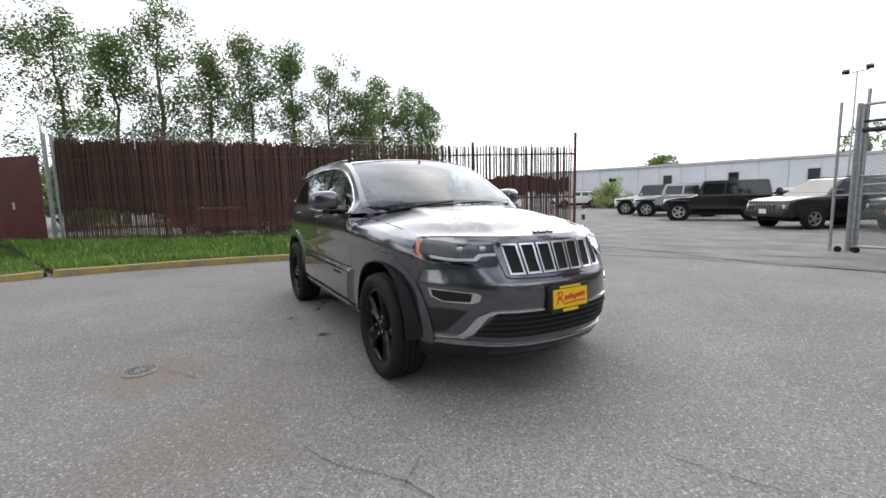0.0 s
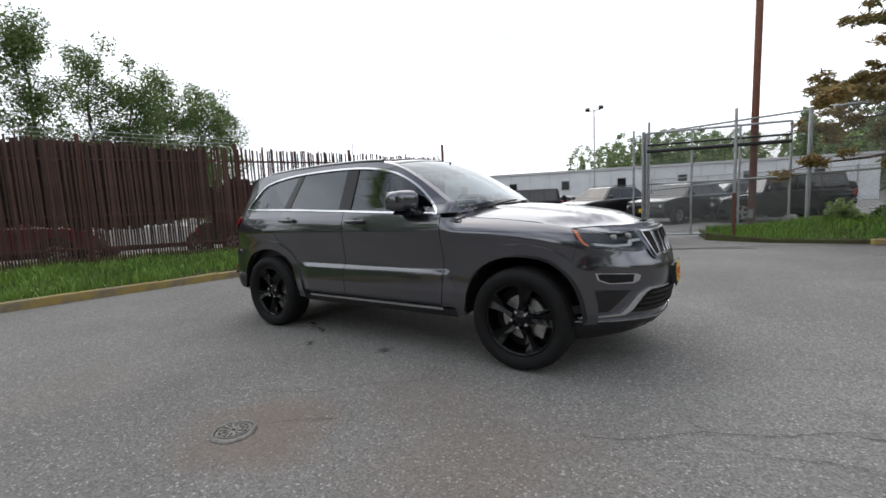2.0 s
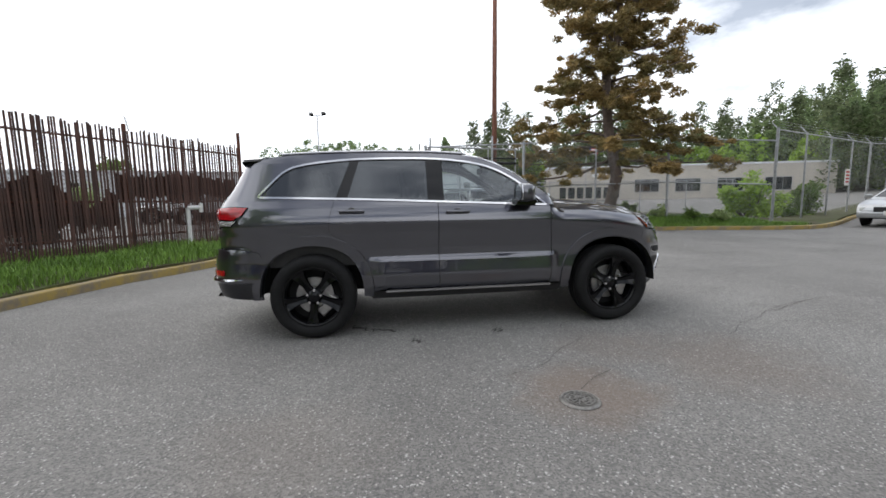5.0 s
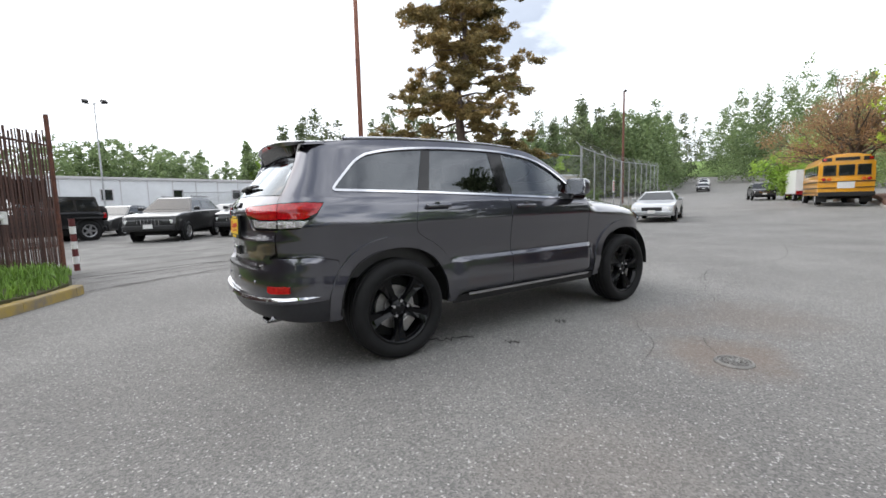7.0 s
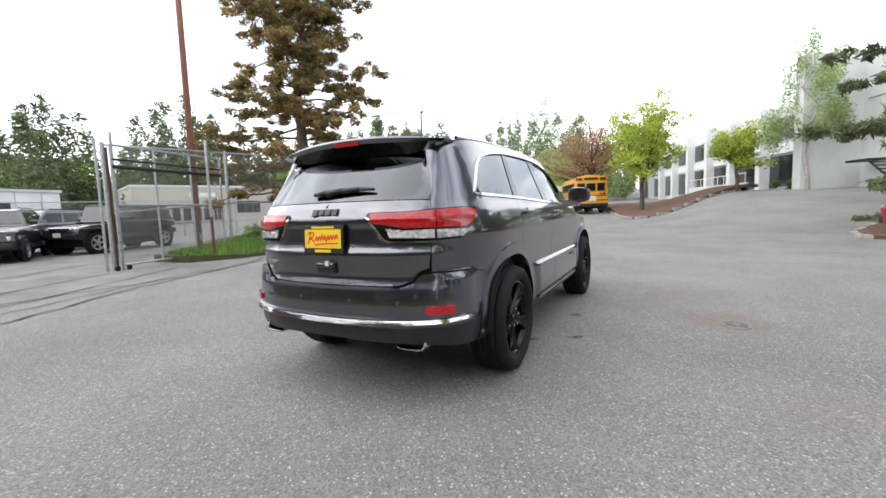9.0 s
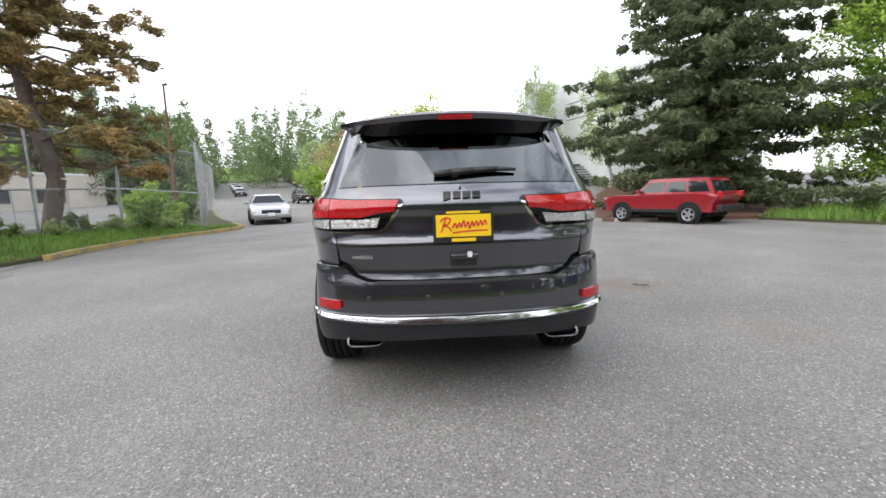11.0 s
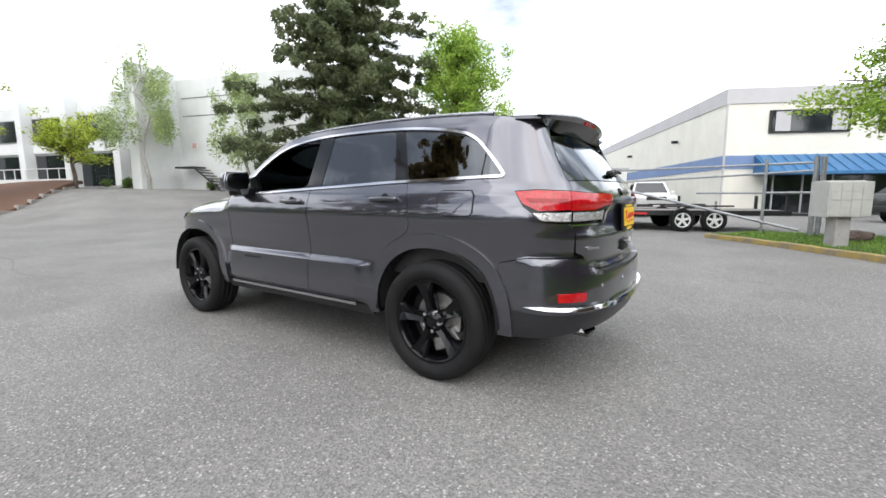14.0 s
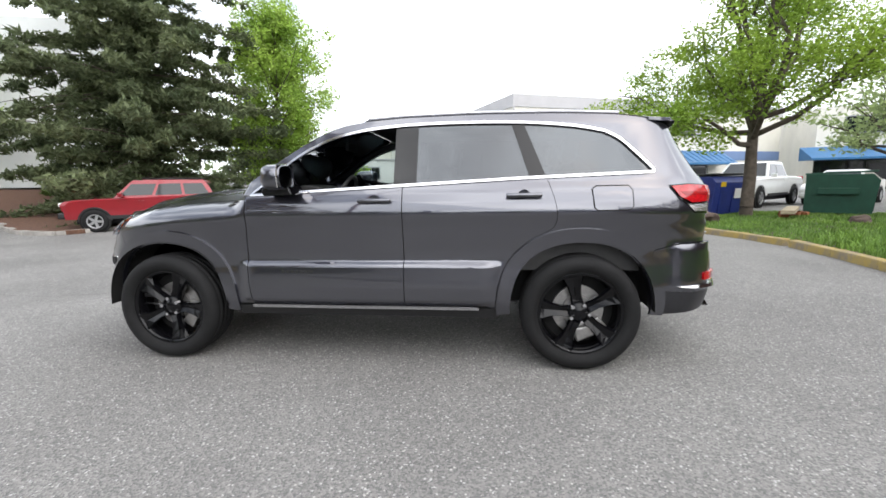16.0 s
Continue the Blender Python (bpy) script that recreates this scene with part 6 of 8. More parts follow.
# wheels
def road_wheel(r, w, rim_r, spokes, m_rim, parent, m, seg=48, lug=True):
    """Tyre and alloy rim; the outer face looks along -y."""
    tyre = part("wheel", lathe([(rim_r, -w * 0.36), (rim_r + 0.012, -w * 0.46), (rim_r + 0.05, -w * 0.51), (r - 0.045, -w * 0.50), (r - 0.014, -w * 0.44), (r - 0.002, -w * 0.30), (r - 0.002, -w * 0.285), (r - 0.009, -w * 0.28), (r - 0.009, -w * 0.25), (r, -w * 0.245),
                               (r, -w * 0.10), (r - 0.009, -w * 0.095), (r - 0.009, -w * 0.06), (r, -w * 0.055), (r, w * 0.06), (r - 0.009, w * 0.065), (r - 0.009, w * 0.1), (r, w * 0.105), (r, w * 0.25), (r - 0.009, w * 0.255), (r - 0.009, w * 0.285), (r - 0.002, w * 0.29), (r - 0.014, w * 0.44), (r - 0.045, w * 0.5), (rim_r, w * 0.36)], seg), M_RUBBER, parent, "black rubber tyre", True)
    rim = part("rim", lathe([(rim_r + 0.004, -w * 0.40), (rim_r - 0.008, -w * 0.41), (rim_r - 0.02, -w * 0.36), (rim_r - 0.03, -w * 0.1), (rim_r - 0.04, w * 0.3), (rim_r, w * 0.38)], seg), m_rim, tyre, "", True)
    for k in range(spokes):
        a = 2 * math.pi * k / spokes
        bm = bmesh.new()
        st = []
        for rr_, hw, y0 in ((0.035, 0.040, -w * 0.27), (rim_r * 0.26, rim_r * 0.150, -w * 0.28), (rim_r * 0.45, rim_r * 0.135, -w * 0.30), (rim_r * 0.68, rim_r * 0.175, -w * 0.335), (rim_r * 0.85, rim_r * 0.245, -w * 0.365), (rim_r * 0.975, rim_r * 0.30, -w * 0.39)):
            st.append([bm.verts.new((q, y, rr_)) for q, y in ((-hw, y0 + 0.016), (-hw * 0.78, y0 - 0.005), (0, y0 + 0.012), (hw * 0.78, y0 - 0.005), (hw, y0 + 0.016), (hw * 0.8, y0 + 0.06), (-hw * 0.8, y0 + 0.06))])
        for p, q in zip(st, st[1:]):
            for i in range(7):
                bm.faces.new((p[i], p[(i + 1) % 7], q[(i + 1) % 7], q[i]))
        bm.faces.new(st[-1])
        bmesh.ops.rotate(bm, verts=bm.verts[:], cent=(0, 0, 0), matrix=Matrix.Rotation(a, 3, "Y"))
        part("spoke", bm, m_rim, rim)
    part("hub_cap", lathe([(0.0, -w * 0.345), (0.03, -w * 0.345), (0.034, -w * 0.335), (0.07, -w * 0.30), (0.075, -w * 0.2)], 24), m_rim, rim, "", True)
    if lug:
        for k in range(5):
            a = 2 * math.pi * (k + 0.5) / 5
            part("wheel_nut", tube((0.062 * math.sin(a), -w * 0.375, 0.062 * math.cos(a)), (0.062 * math.sin(a), -w * 0.25, 0.062 * math.cos(a)), 0.0125, seg=6), M_CHROME, rim)
        part("brake_disc", lathe([(0.0, -0.02), (0.10, -0.02), (0.105, -0.002), (0.168, -0.002), (0.168, 0.02)], 36), M_DISC, tyre, "bare steel brake disc")
        part("brake_caliper", prism([(0.09, -0.09), (0.185, -0.11), (0.195, 0.0), (0.185, 0.11), (0.09, 0.09), (0.12, 0.0)], -0.04, 0.05, "xz", 0.01), M_DISC, tyre)
        part("wheel_well_hub", lathe([(0.0, 0.03), (rim_r - 0.02, 0.03), (rim_r - 0.02, 0.06)], 30), M_VOID, tyre)
    tyre.matrix_world = m
    return tyre


road_wheel(TR, 0.265, 0.270, 5, M_RIM, suv, pose(WB, -0.828, TR, 0, 12, 0))
road_wheel(TR, 0.265, 0.270, 5, M_RIM, suv, pose(-WB, -0.828, TR, 0, 40, 0))
road_wheel(TR, 0.265, 0.270, 5, M_RIM, suv, pose(WB, 0.828, TR, 0, 25, 180))
road_wheel(TR, 0.265, 0.270, 5, M_RIM, suv, pose(-WB, 0.828, TR, 0, 60, 180))
# ---- parked vehicles ----
M_WGLASS = mat("car_window", (0.012, 0.015, 0.017), 0.05, 0, var=0.2, scale=2, coat=0.35, spec=0.5)
M_ALLOY = mat("alloy_rim", (0.45, 0.45, 0.46), 0.35, 0.8, var=0.2, scale=20)


def paint(name, col, metal=0.2):
    return mat(name, col, 0.28, metal, var=0.08, scale=3, coat=0.8)


PAINTS = {"black": paint("black_paint", (0.008, 0.008, 0.009)), "white": paint("white_paint", (0.72, 0.72, 0.71), 0.0), "silver": paint("silver_paint", (0.42, 0.43, 0.44), 0.6), "grey": paint("grey_paint", (0.14, 0.145, 0.15), 0.5),
          "red": paint("red_paint", (0.25, 0.006, 0.014), 0.15), "maroon": paint("maroon_paint", (0.16, 0.012, 0.02), 0.3), "blue": paint("blue_paint", (0.02, 0.04, 0.16), 0.3), "yellow": paint("bus_yellow_paint", (0.80, 0.36, 0.01), 0.0)}

# lower body outline (x, z), roof line (x, z), half widths, wheel radius and places
STYLES = {
    "suv": dict(low=[(2.25, 0.42), (2.32, 0.60), (2.28, 0.86), (2.10, 1.0), (0.85, 1.12), (-1.9, 1.16), (-2.25, 1.08), (-2.32, 0.72), (-2.25, 0.42)], roof=[(0.95, 1.12), (0.25, 1.62), (-0.2, 1.68), (-1.6, 1.64), (-2.15, 1.14)], w=0.92, wr=0.62, r=0.36, wb=(1.38, -1.38)),
    "jeep": dict(low=[(2.15, 0.55), (2.2, 0.75), (2.0, 1.0), (0.85, 1.12), (0.75, 1.16), (-1.95, 1.16), (-2.05, 0.9), (-2.05, 0.55)], roof=[(0.78, 1.15), (0.55, 1.76), (0.3, 1.80), (-1.85, 1.80), (-1.98, 1.15)], w=0.80, wr=0.70, r=0.41, wb=(1.5, -1.45)),
    "boxy": dict(low=[(2.1, 0.42), (2.13, 0.62), (2.1, 0.98), (0.75, 1.05), (-2.05, 1.07), (-2.1, 0.7), (-2.05, 0.42)], roof=[(0.78, 1.05), (0.30, 1.56), (0.0, 1.61), (-1.8, 1.59), (-2.06, 1.07)], w=0.88, wr=0.68, r=0.345, wb=(1.3, -1.28)),
    "sedan": dict(low=[(2.38, 0.30), (2.45, 0.50), (2.36, 0.72), (2.1, 0.82), (1.0, 0.96), (-1.7, 1.02), (-2.35, 0.96), (-2.45, 0.62), (-2.38, 0.30)], roof=[(1.1, 0.95), (0.35, 1.38), (-0.1, 1.45), (-0.9, 1.42), (-1.85, 1.02)], w=0.91, wr=0.60, r=0.325, wb=(1.42, -1.36)),
    "pickup": dict(low=[(2.75, 0.45), (2.82, 0.70), (2.75, 1.08), (1.1, 1.18), (-2.75, 1.18), (-2.8, 0.6), (-2.75, 0.5)], roof=[(1.15, 1.17), (0.55, 1.78), (0.2, 1.84), (-0.85, 1.82), (-1.05, 1.18)], w=0.98, wr=0.74, r=0.39, wb=(1.85, -1.75)),
}


def side_y(w, wr, z, zb, zt):
    t = min(max((z - zb) / (zt - zb), 0), 1)
    return w * 0.97 + (wr - w * 0.97) * t


def simple_wheel(r, w, parent, m, rimmat):
    ty = part("wheel", lathe([(r * 0.62, -w * 0.42), (r * 0.66, -w * 0.5), (r * 0.93, -w * 0.5), (r, -w * 0.36), (r, w * 0.36), (r * 0.93, w * 0.5), (r * 0.6, w * 0.5)], 28), M_RUBBER, parent, "black tyre", True)
    # closed dish in black, painting the shade between the spokes
    bm = lathe([(r * 0.63, -w * 0.44), (r * 0.58, -w * 0.40), (r * 0.56, -w * 0.1), (0.0, -w * 0.1)], 28)
    rim = part("rim", bm, M_VOID, ty)
    for k in range(5):
        a = 2 * math.pi * k / 5
        part("spoke", box((0, -w * 0.38, r * 0.32), (r * 0.20, w * 0.1, r * 0.56)), rimmat, rim).matrix_world = pose(0, 0, 0, 0, math.degrees(a), 0)
    part("rim_edge", lathe([(r * 0.64, -w * 0.46), (r * 0.60, -w * 0.47), (r * 0.55, -w * 0.40), (r * 0.55, -w * 0.3)], 28), rimmat, rim, "", True)
    part("hub", lathe([(0.0, -w * 0.47), (r * 0.16, -w * 0.45), (r * 0.18, -w * 0.3)], 16), rimmat, rim)
    ty.matrix_world = m
    return ty


def vehicle(style, paint_, label, m, rim=None, roof_mat=None, plate_mat=None, group="", trim=None):
    """A parked car: shaped body, cabin, single windows, lamps, mirrors and four wheels; the nose points along +x."""
    S = STYLES[style]
    body_m = PAINTS[paint_]
    v = thing("car", label, "car", None, group)
    w, wr, r = S["w"], S["wr"], S["r"]
    low = [(p.x, p.y) for p in spline(S["low"], 3)] + []
    # body skin, sections across
    ys = [(-1.0, 0.90), (-0.965, 0.97), (-0.80, 1.0), (0.80, 1.0), (0.965, 0.97), (1.0, 0.90)]
    cx = sum(p[0] for p in low) / len(low)
    cz = 0.75
    bm = bmesh.new()
    rows = [[bm.verts.new((cx + (p[0] - cx) * (k if abs(p[0]) > 1.7 else 0.5 + 0.5 * k), y * w, cz + (p[1] - cz) * (k if p[1] > cz else 1))) for p in low] for y, k in ys]
    for a, b in zip(rows, rows[1:]):
        for i in range(len(low)):
            bm.faces.new((a[i], a[(i + 1) % len(low)], b[(i + 1) % len(low)], b[i]))
    for e in (rows[0], rows[-1]):
        bm.faces.new(e)
    bd = part("body", bm, body_m, v, "", False)
    zb, zt = S["roof"][0][1], max(p[1] for p in S["roof"])
    rf = S["roof"]
    # cabin
    bm = bmesh.new()
    rc = [rf[0]] + [(p.x, p.y) for p in spline(rf[1:-1], 4)] + [rf[-1]]
    a = [bm.verts.new((p[0], -side_y(w, wr, p[1], zb, zt), p[1])) for p in rc]
    b = [bm.verts.new((p[0], side_y(w, wr, p[1], zb, zt), p[1])) for p in rc]
    for i in range(len(rc) - 1):
        bm.faces.new((a[i], a[i + 1], b[i + 1], b[i]))
    bm.faces.new(a)
    bm.faces.new(b[::-1])
    bmesh.ops.recalc_face_normals(bm, faces=bm.faces)
    bmesh.ops.bevel(bm, geom=[e for e in bm.edges if e.calc_length() > 0.2], offset=0.035, segments=2, affect="EDGES")
    cab = part("cabin", bm, roof_mat or body_m, v)
    # windows

    def pane(name, pts, lab=""):
        bm2 = bmesh.new()
        q = [Vector(p) for p in pts]
        nrm = (q[1] - q[0]).cross(q[2] - q[0]).normalized()
        c = sum(q, Vector()) / len(q)
        if nrm.dot(c - Vector((c.x * 0.5, 0, 1.1))) < 0:
            nrm = -nrm
        f1 = [bm2.verts.new(p + nrm * 0.008) for p in q]
        f0 = [bm2.verts.new(p - nrm * 0.01) for p in q]
        bm2.faces.new(f1)
        for i in range(len(q)):
            bm2.faces.new((f1[i], f0[i], f0[(i + 1) % len(q)], f1[(i + 1) % len(q)]))
        part(name, bm2, M_WGLASS, cab, lab)
    zl, zu = zb + 0.07, zt - 0.13

    def on_side(x, z, s):
        return (x, s * (side_y(w, wr, z, zb, zt) + 0.001), z)

    def roof_x(z, front):
        pts = rf[:2] if front else rf[-2:][::-1]
        t = (z - pts[0][1]) / (pts[1][1] - pts[0][1])
        return pts[0][0] + (pts[1][0] - pts[0][0]) * t
    xf0, xf1 = roof_x(zl, True) - 0.12, roof_x(zu, True) - 0.10
    xr0, xr1 = roof_x(zl, False) + 0.12, roof_x(zu, False) + 0.14
    cuts = (0.42,) if style == "pickup" else (0.36, 0.70)
    cols = [0.0, *cuts, 1.0]
    for s in (-1, 1):
        for i in range(len(cols) - 1):
            g0 = 0.0 if i == 0 else 0.018
            g1 = 0.0 if i == len(cols) - 2 else 0.018
            lo0, lo1 = xf0 + (xr0 - xf0) * (cols[i] + g0), xf0 + (xr0 - xf0) * (cols[i + 1] - g1)
            hi0, hi1 = xf1 + (xr1 - xf1) * (cols[i] + g0), xf1 + (xr1 - xf1) * (cols[i + 1] - g1)
            pane("side_window", [on_side(lo0, zl, s), on_side(hi0, zu, s), on_side(hi1, zu, s), on_side(lo1, zl, s)])
    yl, yu = w * 0.86, wr * 0.90
    pane("windscreen", [(roof_x(zl, True), -yl, zl), (roof_x(zl, True), yl, zl), (roof_x(zu + 0.06, True), yu, zu + 0.06), (roof_x(zu + 0.06, True), -yu, zu + 0.06)])
    pane("rear_window", [(roof_x(zl, False), -yl, zl), (roof_x(zl, False), yl, zl), (roof_x(zu, False), yu, zu), (roof_x(zu, False), -yu, zu)])
    xn, xt = max(p[0] for p in low), min(p[0] for p in low)
    zh = S["low"][2][1] - 0.10
    for s in (-1, 1):
        if style == "jeep":
            part("headlamp", lathe([(0.0, 0.05), (0.08, 0.04), (0.09, 0.0)], 18), M_WHITE, bd).matrix_world = pose(xn - 0.10, s * 0.50, 0.92, 0, 0, -90)
        else:
            part("headlamp", box((xn - 0.17, s * w * 0.74, zh), (0.26, w * 0.36, 0.13), pose(0, 0, 0, 0, 0, -s * 22), 0.03), M_WHITE, bd, "clear headlamp")
        part("tail_lamp", box((xt + 0.09, s * w * 0.80, zh + 0.12), (0.14, w * 0.28, 0.22), pose(0, 0, 0, 0, 0, s * 14), 0.03), M_RED, bd, "red tail lamp")
        mr_ = part("mirror", box((xf0 - 0.05, s * (w + 0.11), zb + 0.10), (0.12, 0.20, 0.14), bevel=0.03), body_m, cab)
        part("sill_guard", box((0, s * w * 0.99, S["low"][0][1] + 0.04), (2.2, 0.04, 0.12), bevel=0.01), M_BLACK, bd)
        for x in S["wb"]:
            bm = lathe([(r * 1.18, -0.012), (r * 1.30, -0.012), (r * 1.30, 0.05), (r * 1.18, 0.05)], 24)
            bmesh.ops.bisect_plane(bm, geom=bm.verts[:] + bm.edges[:] + bm.faces[:], plane_co=(0, 0, 0.02), plane_no=(0, 0, -1), clear_outer=True)
            part("arch_trim", bm, trim or M_BLACK, bd).matrix_world = pose(x, s * (w + 0.005), r, 0, 0, 0 if s < 0 else 180)
            # flat black disc painted as the shaded wheel opening; the body is closed
            part("arch_void", lathe([(0.0, -0.004), (r * 1.18, -0.004), (r * 1.18, 0.05)], 24), M_VOID, bd).matrix_world = pose(x, s * (w + 0.002), r, 0, 0, 0 if s < 0 else 180)
            simple_wheel(r, 0.22, v, pose(x, s * (w - 0.055), r, 0, 20, 0 if s < 0 else 180), rim or M_ALLOY)
        for x in (xf0 - 0.55, xf0 - 1.5):
            part("door_handle", box((x, s * (w + 0.012), zb - 0.10), (0.18, 0.03, 0.035), bevel=0.01), body_m, bd)
    part("grille", box((xn - 0.045, 0, zh - 0.02), (0.10, w * 0.95, 0.18), bevel=0.02), M_BLACK, bd)
    if style in ("jeep", "suv"):
        for k in range(7):
            part("grille_bar", box((xn + 0.008, (k - 3) * w * 0.13, zh - 0.02), (0.02, 0.025, 0.17)), M_CHROME if style == "suv" else body_m, bd)
    part("front_bumper", box((xn - 0.06, 0, S["low"][0][1] + 0.12), (0.2, w * 1.86, 0.2), bevel=0.05), trim or (M_BLACK if style != "sedan" else body_m), bd)
    part("rear_bumper", box((xt + 0.06, 0, S["low"][0][1] + 0.14), (0.2, w * 1.86, 0.22), bevel=0.05), trim or (M_BLACK if style != "sedan" else body_m), bd)
    part("licence_plate", box((xn + 0.05, 0, S["low"][0][1] + 0.18), (0.02, 0.31, 0.15)), plate_mat or M_WHITE, bd)
    part("underbody", box((0, 0, 0.38), (abs(xn - xt) * 0.82, w * 1.5, 0.24)), M_VOID, v)
    if style == "jeep":
        part("spare_wheel", lathe([(0.0, -0.11), (0.3, -0.11), (0.38, -0.06), (0.38, 0.06), (0.3, 0.10)], 24), M_RUBBER, v).matrix_world = pose(xt - 0.12, 0.1, 1.05, 0, 0, 90)
        for s in (-1, 1):
            part("fender_flare", box((S["wb"][0] + 0.05, s * (w + 0.10), 0.92), (1.0, 0.22, 0.07), bevel=0.03), M_BLACK, bd)
            part("fender_flare", box((S["wb"][1], s * (w + 0.08), 0.93), (0.95, 0.18, 0.07), bevel=0.03), M_BLACK, bd)
    if style == "boxy" or style == "suv":
        for s in (-1, 1):
            part("roof_rail", tube((0.0, s * wr * 0.9, zt + 0.04), (-1.7, s * wr * 0.9, zt + 0.03), 0.018, seg=6), M_BLACK, cab)
    v.matrix_world = m
    return v


def stand(x, y, hx, hy):
    return pose(x, y, float(height(x, y)), 0, 0, math.degrees(math.atan2(hy, hx)))


LOT = "cars parked in the lot"
HX, HY = -0.86, -0.50
vehicle("jeep", "black", "black four-door off-road vehicle parked in the lot", stand(-6.6, 18.9, HX, HY), group=LOT)
vehicle("jeep", "white", "white off-road vehicle parked in the lot", stand(-12.4, 22.8, HX, HY), roof_mat=PAINTS["black"], group=LOT)
sv = vehicle("jeep", "silver", "silver off-road vehicle parked in the lot", stand(-10.0, 21.4, HX, HY), group=LOT)
vehicle("suv", "black", "black crossover parked in the lot", stand(-1.9, 17.0, -0.45, -0.89), group=LOT)
vehicle("suv", "black", "black sport utility vehicle with yellow plate in the lot", stand(1.2, 17.6, -0.50, -0.87), plate_mat=M_YEL, group=LOT)
vehicle("jeep", "black", "black off-road vehicle behind the chain-link gate", stand(4.6, 17.6, -0.95, -0.30), roof_mat=PAINTS["black"], group=LOT)
vehicle("suv", "grey", "grey sport utility vehicle behind the gate", stand(3.2, 20.4, -0.93, -0.36), group=LOT)
blk = vehicle("sedan", "black", "black sedan parked far in the lot", stand(-4.0, 23.5, -0.5, -0.86), group=LOT)
copy_thing(blk, stand(1.0, 23.6, HX, HY))
wsd = vehicle("sedan", "white", "white sedan parked far in the lot", stand(-6.8, 26.0, HX, HY), group=LOT)
mar = vehicle("suv", "maroon", "maroon sport utility vehicle far in the lot", stand(-24.5, 33.0, 0.9, 0.3), group=LOT)
wsu = vehicle("suv", "white", "white sport utility vehicle far in the lot", stand(-26.5, 31.2, -0.5, -0.8), group=LOT)
copy_thing(mar, stand(-14.0, -0.5, 0.5, 0.87))
copy_thing(wsd, stand(-13.0, 2.8, 0.5, 0.87))
copy_thing(blk, stand(-11.0, 6.0, 0.5, 0.87))
copy_thing(wsu, stand(-12.6, 9.4, 0.5, 0.87))
RD = (0.90, 0.44)
vehicle("sedan", "silver", "silver sedan parked by the kerb on the road", stand(18.5, 7.95, -0.93, -0.37))
vehicle("boxy", "red", "red boxy four-door wagon parked by the bark bed", stand(9.84, -8.60, 0.87, 0.49) @ Matrix.Scale(0.92, 4), trim=M_BLACK)
for k in range(12):
    src_ = (wsd, blk, wsu, mar)[k % 4]
    x = 56 + 6.5 * k
    copy_thing(src_, stand(x, 9.0 + 0.40 * (x - 56), *RD))
for k in range(3):
    x = 78 + 9 * k
    copy_thing((blk, wsu, wsd)[k], stand(x, 17.5 + 0.44 * (x - 44), -RD[0], -RD[1]))
vehicle("pickup", "white", "white pickup truck behind the dumpsters", stand(-12.0, -16.5, 0.75, 0.66))
vehicle("sedan", "white", "white sedan in front of the shop building", stand(-16.0, -17.0, 0.75, 0.66))
vehicle("pickup", "white", "white service truck behind the trailers", stand(3.6, -22.8, -0.35, 0.94), group="white trucks")
vehicle("pickup", "white", "white service truck behind the trailers", stand(1.2, -23.6, -0.30, 0.95), group="white trucks")
vehicle("suv", "black", "black vehicle in front of the shop building", stand(-10.0, -22.0, -0.9, -0.43))
vehicle("suv", "grey", "grey vehicle beyond the lawn", stand(-21.0, -14.0, 0.3, 0.95))


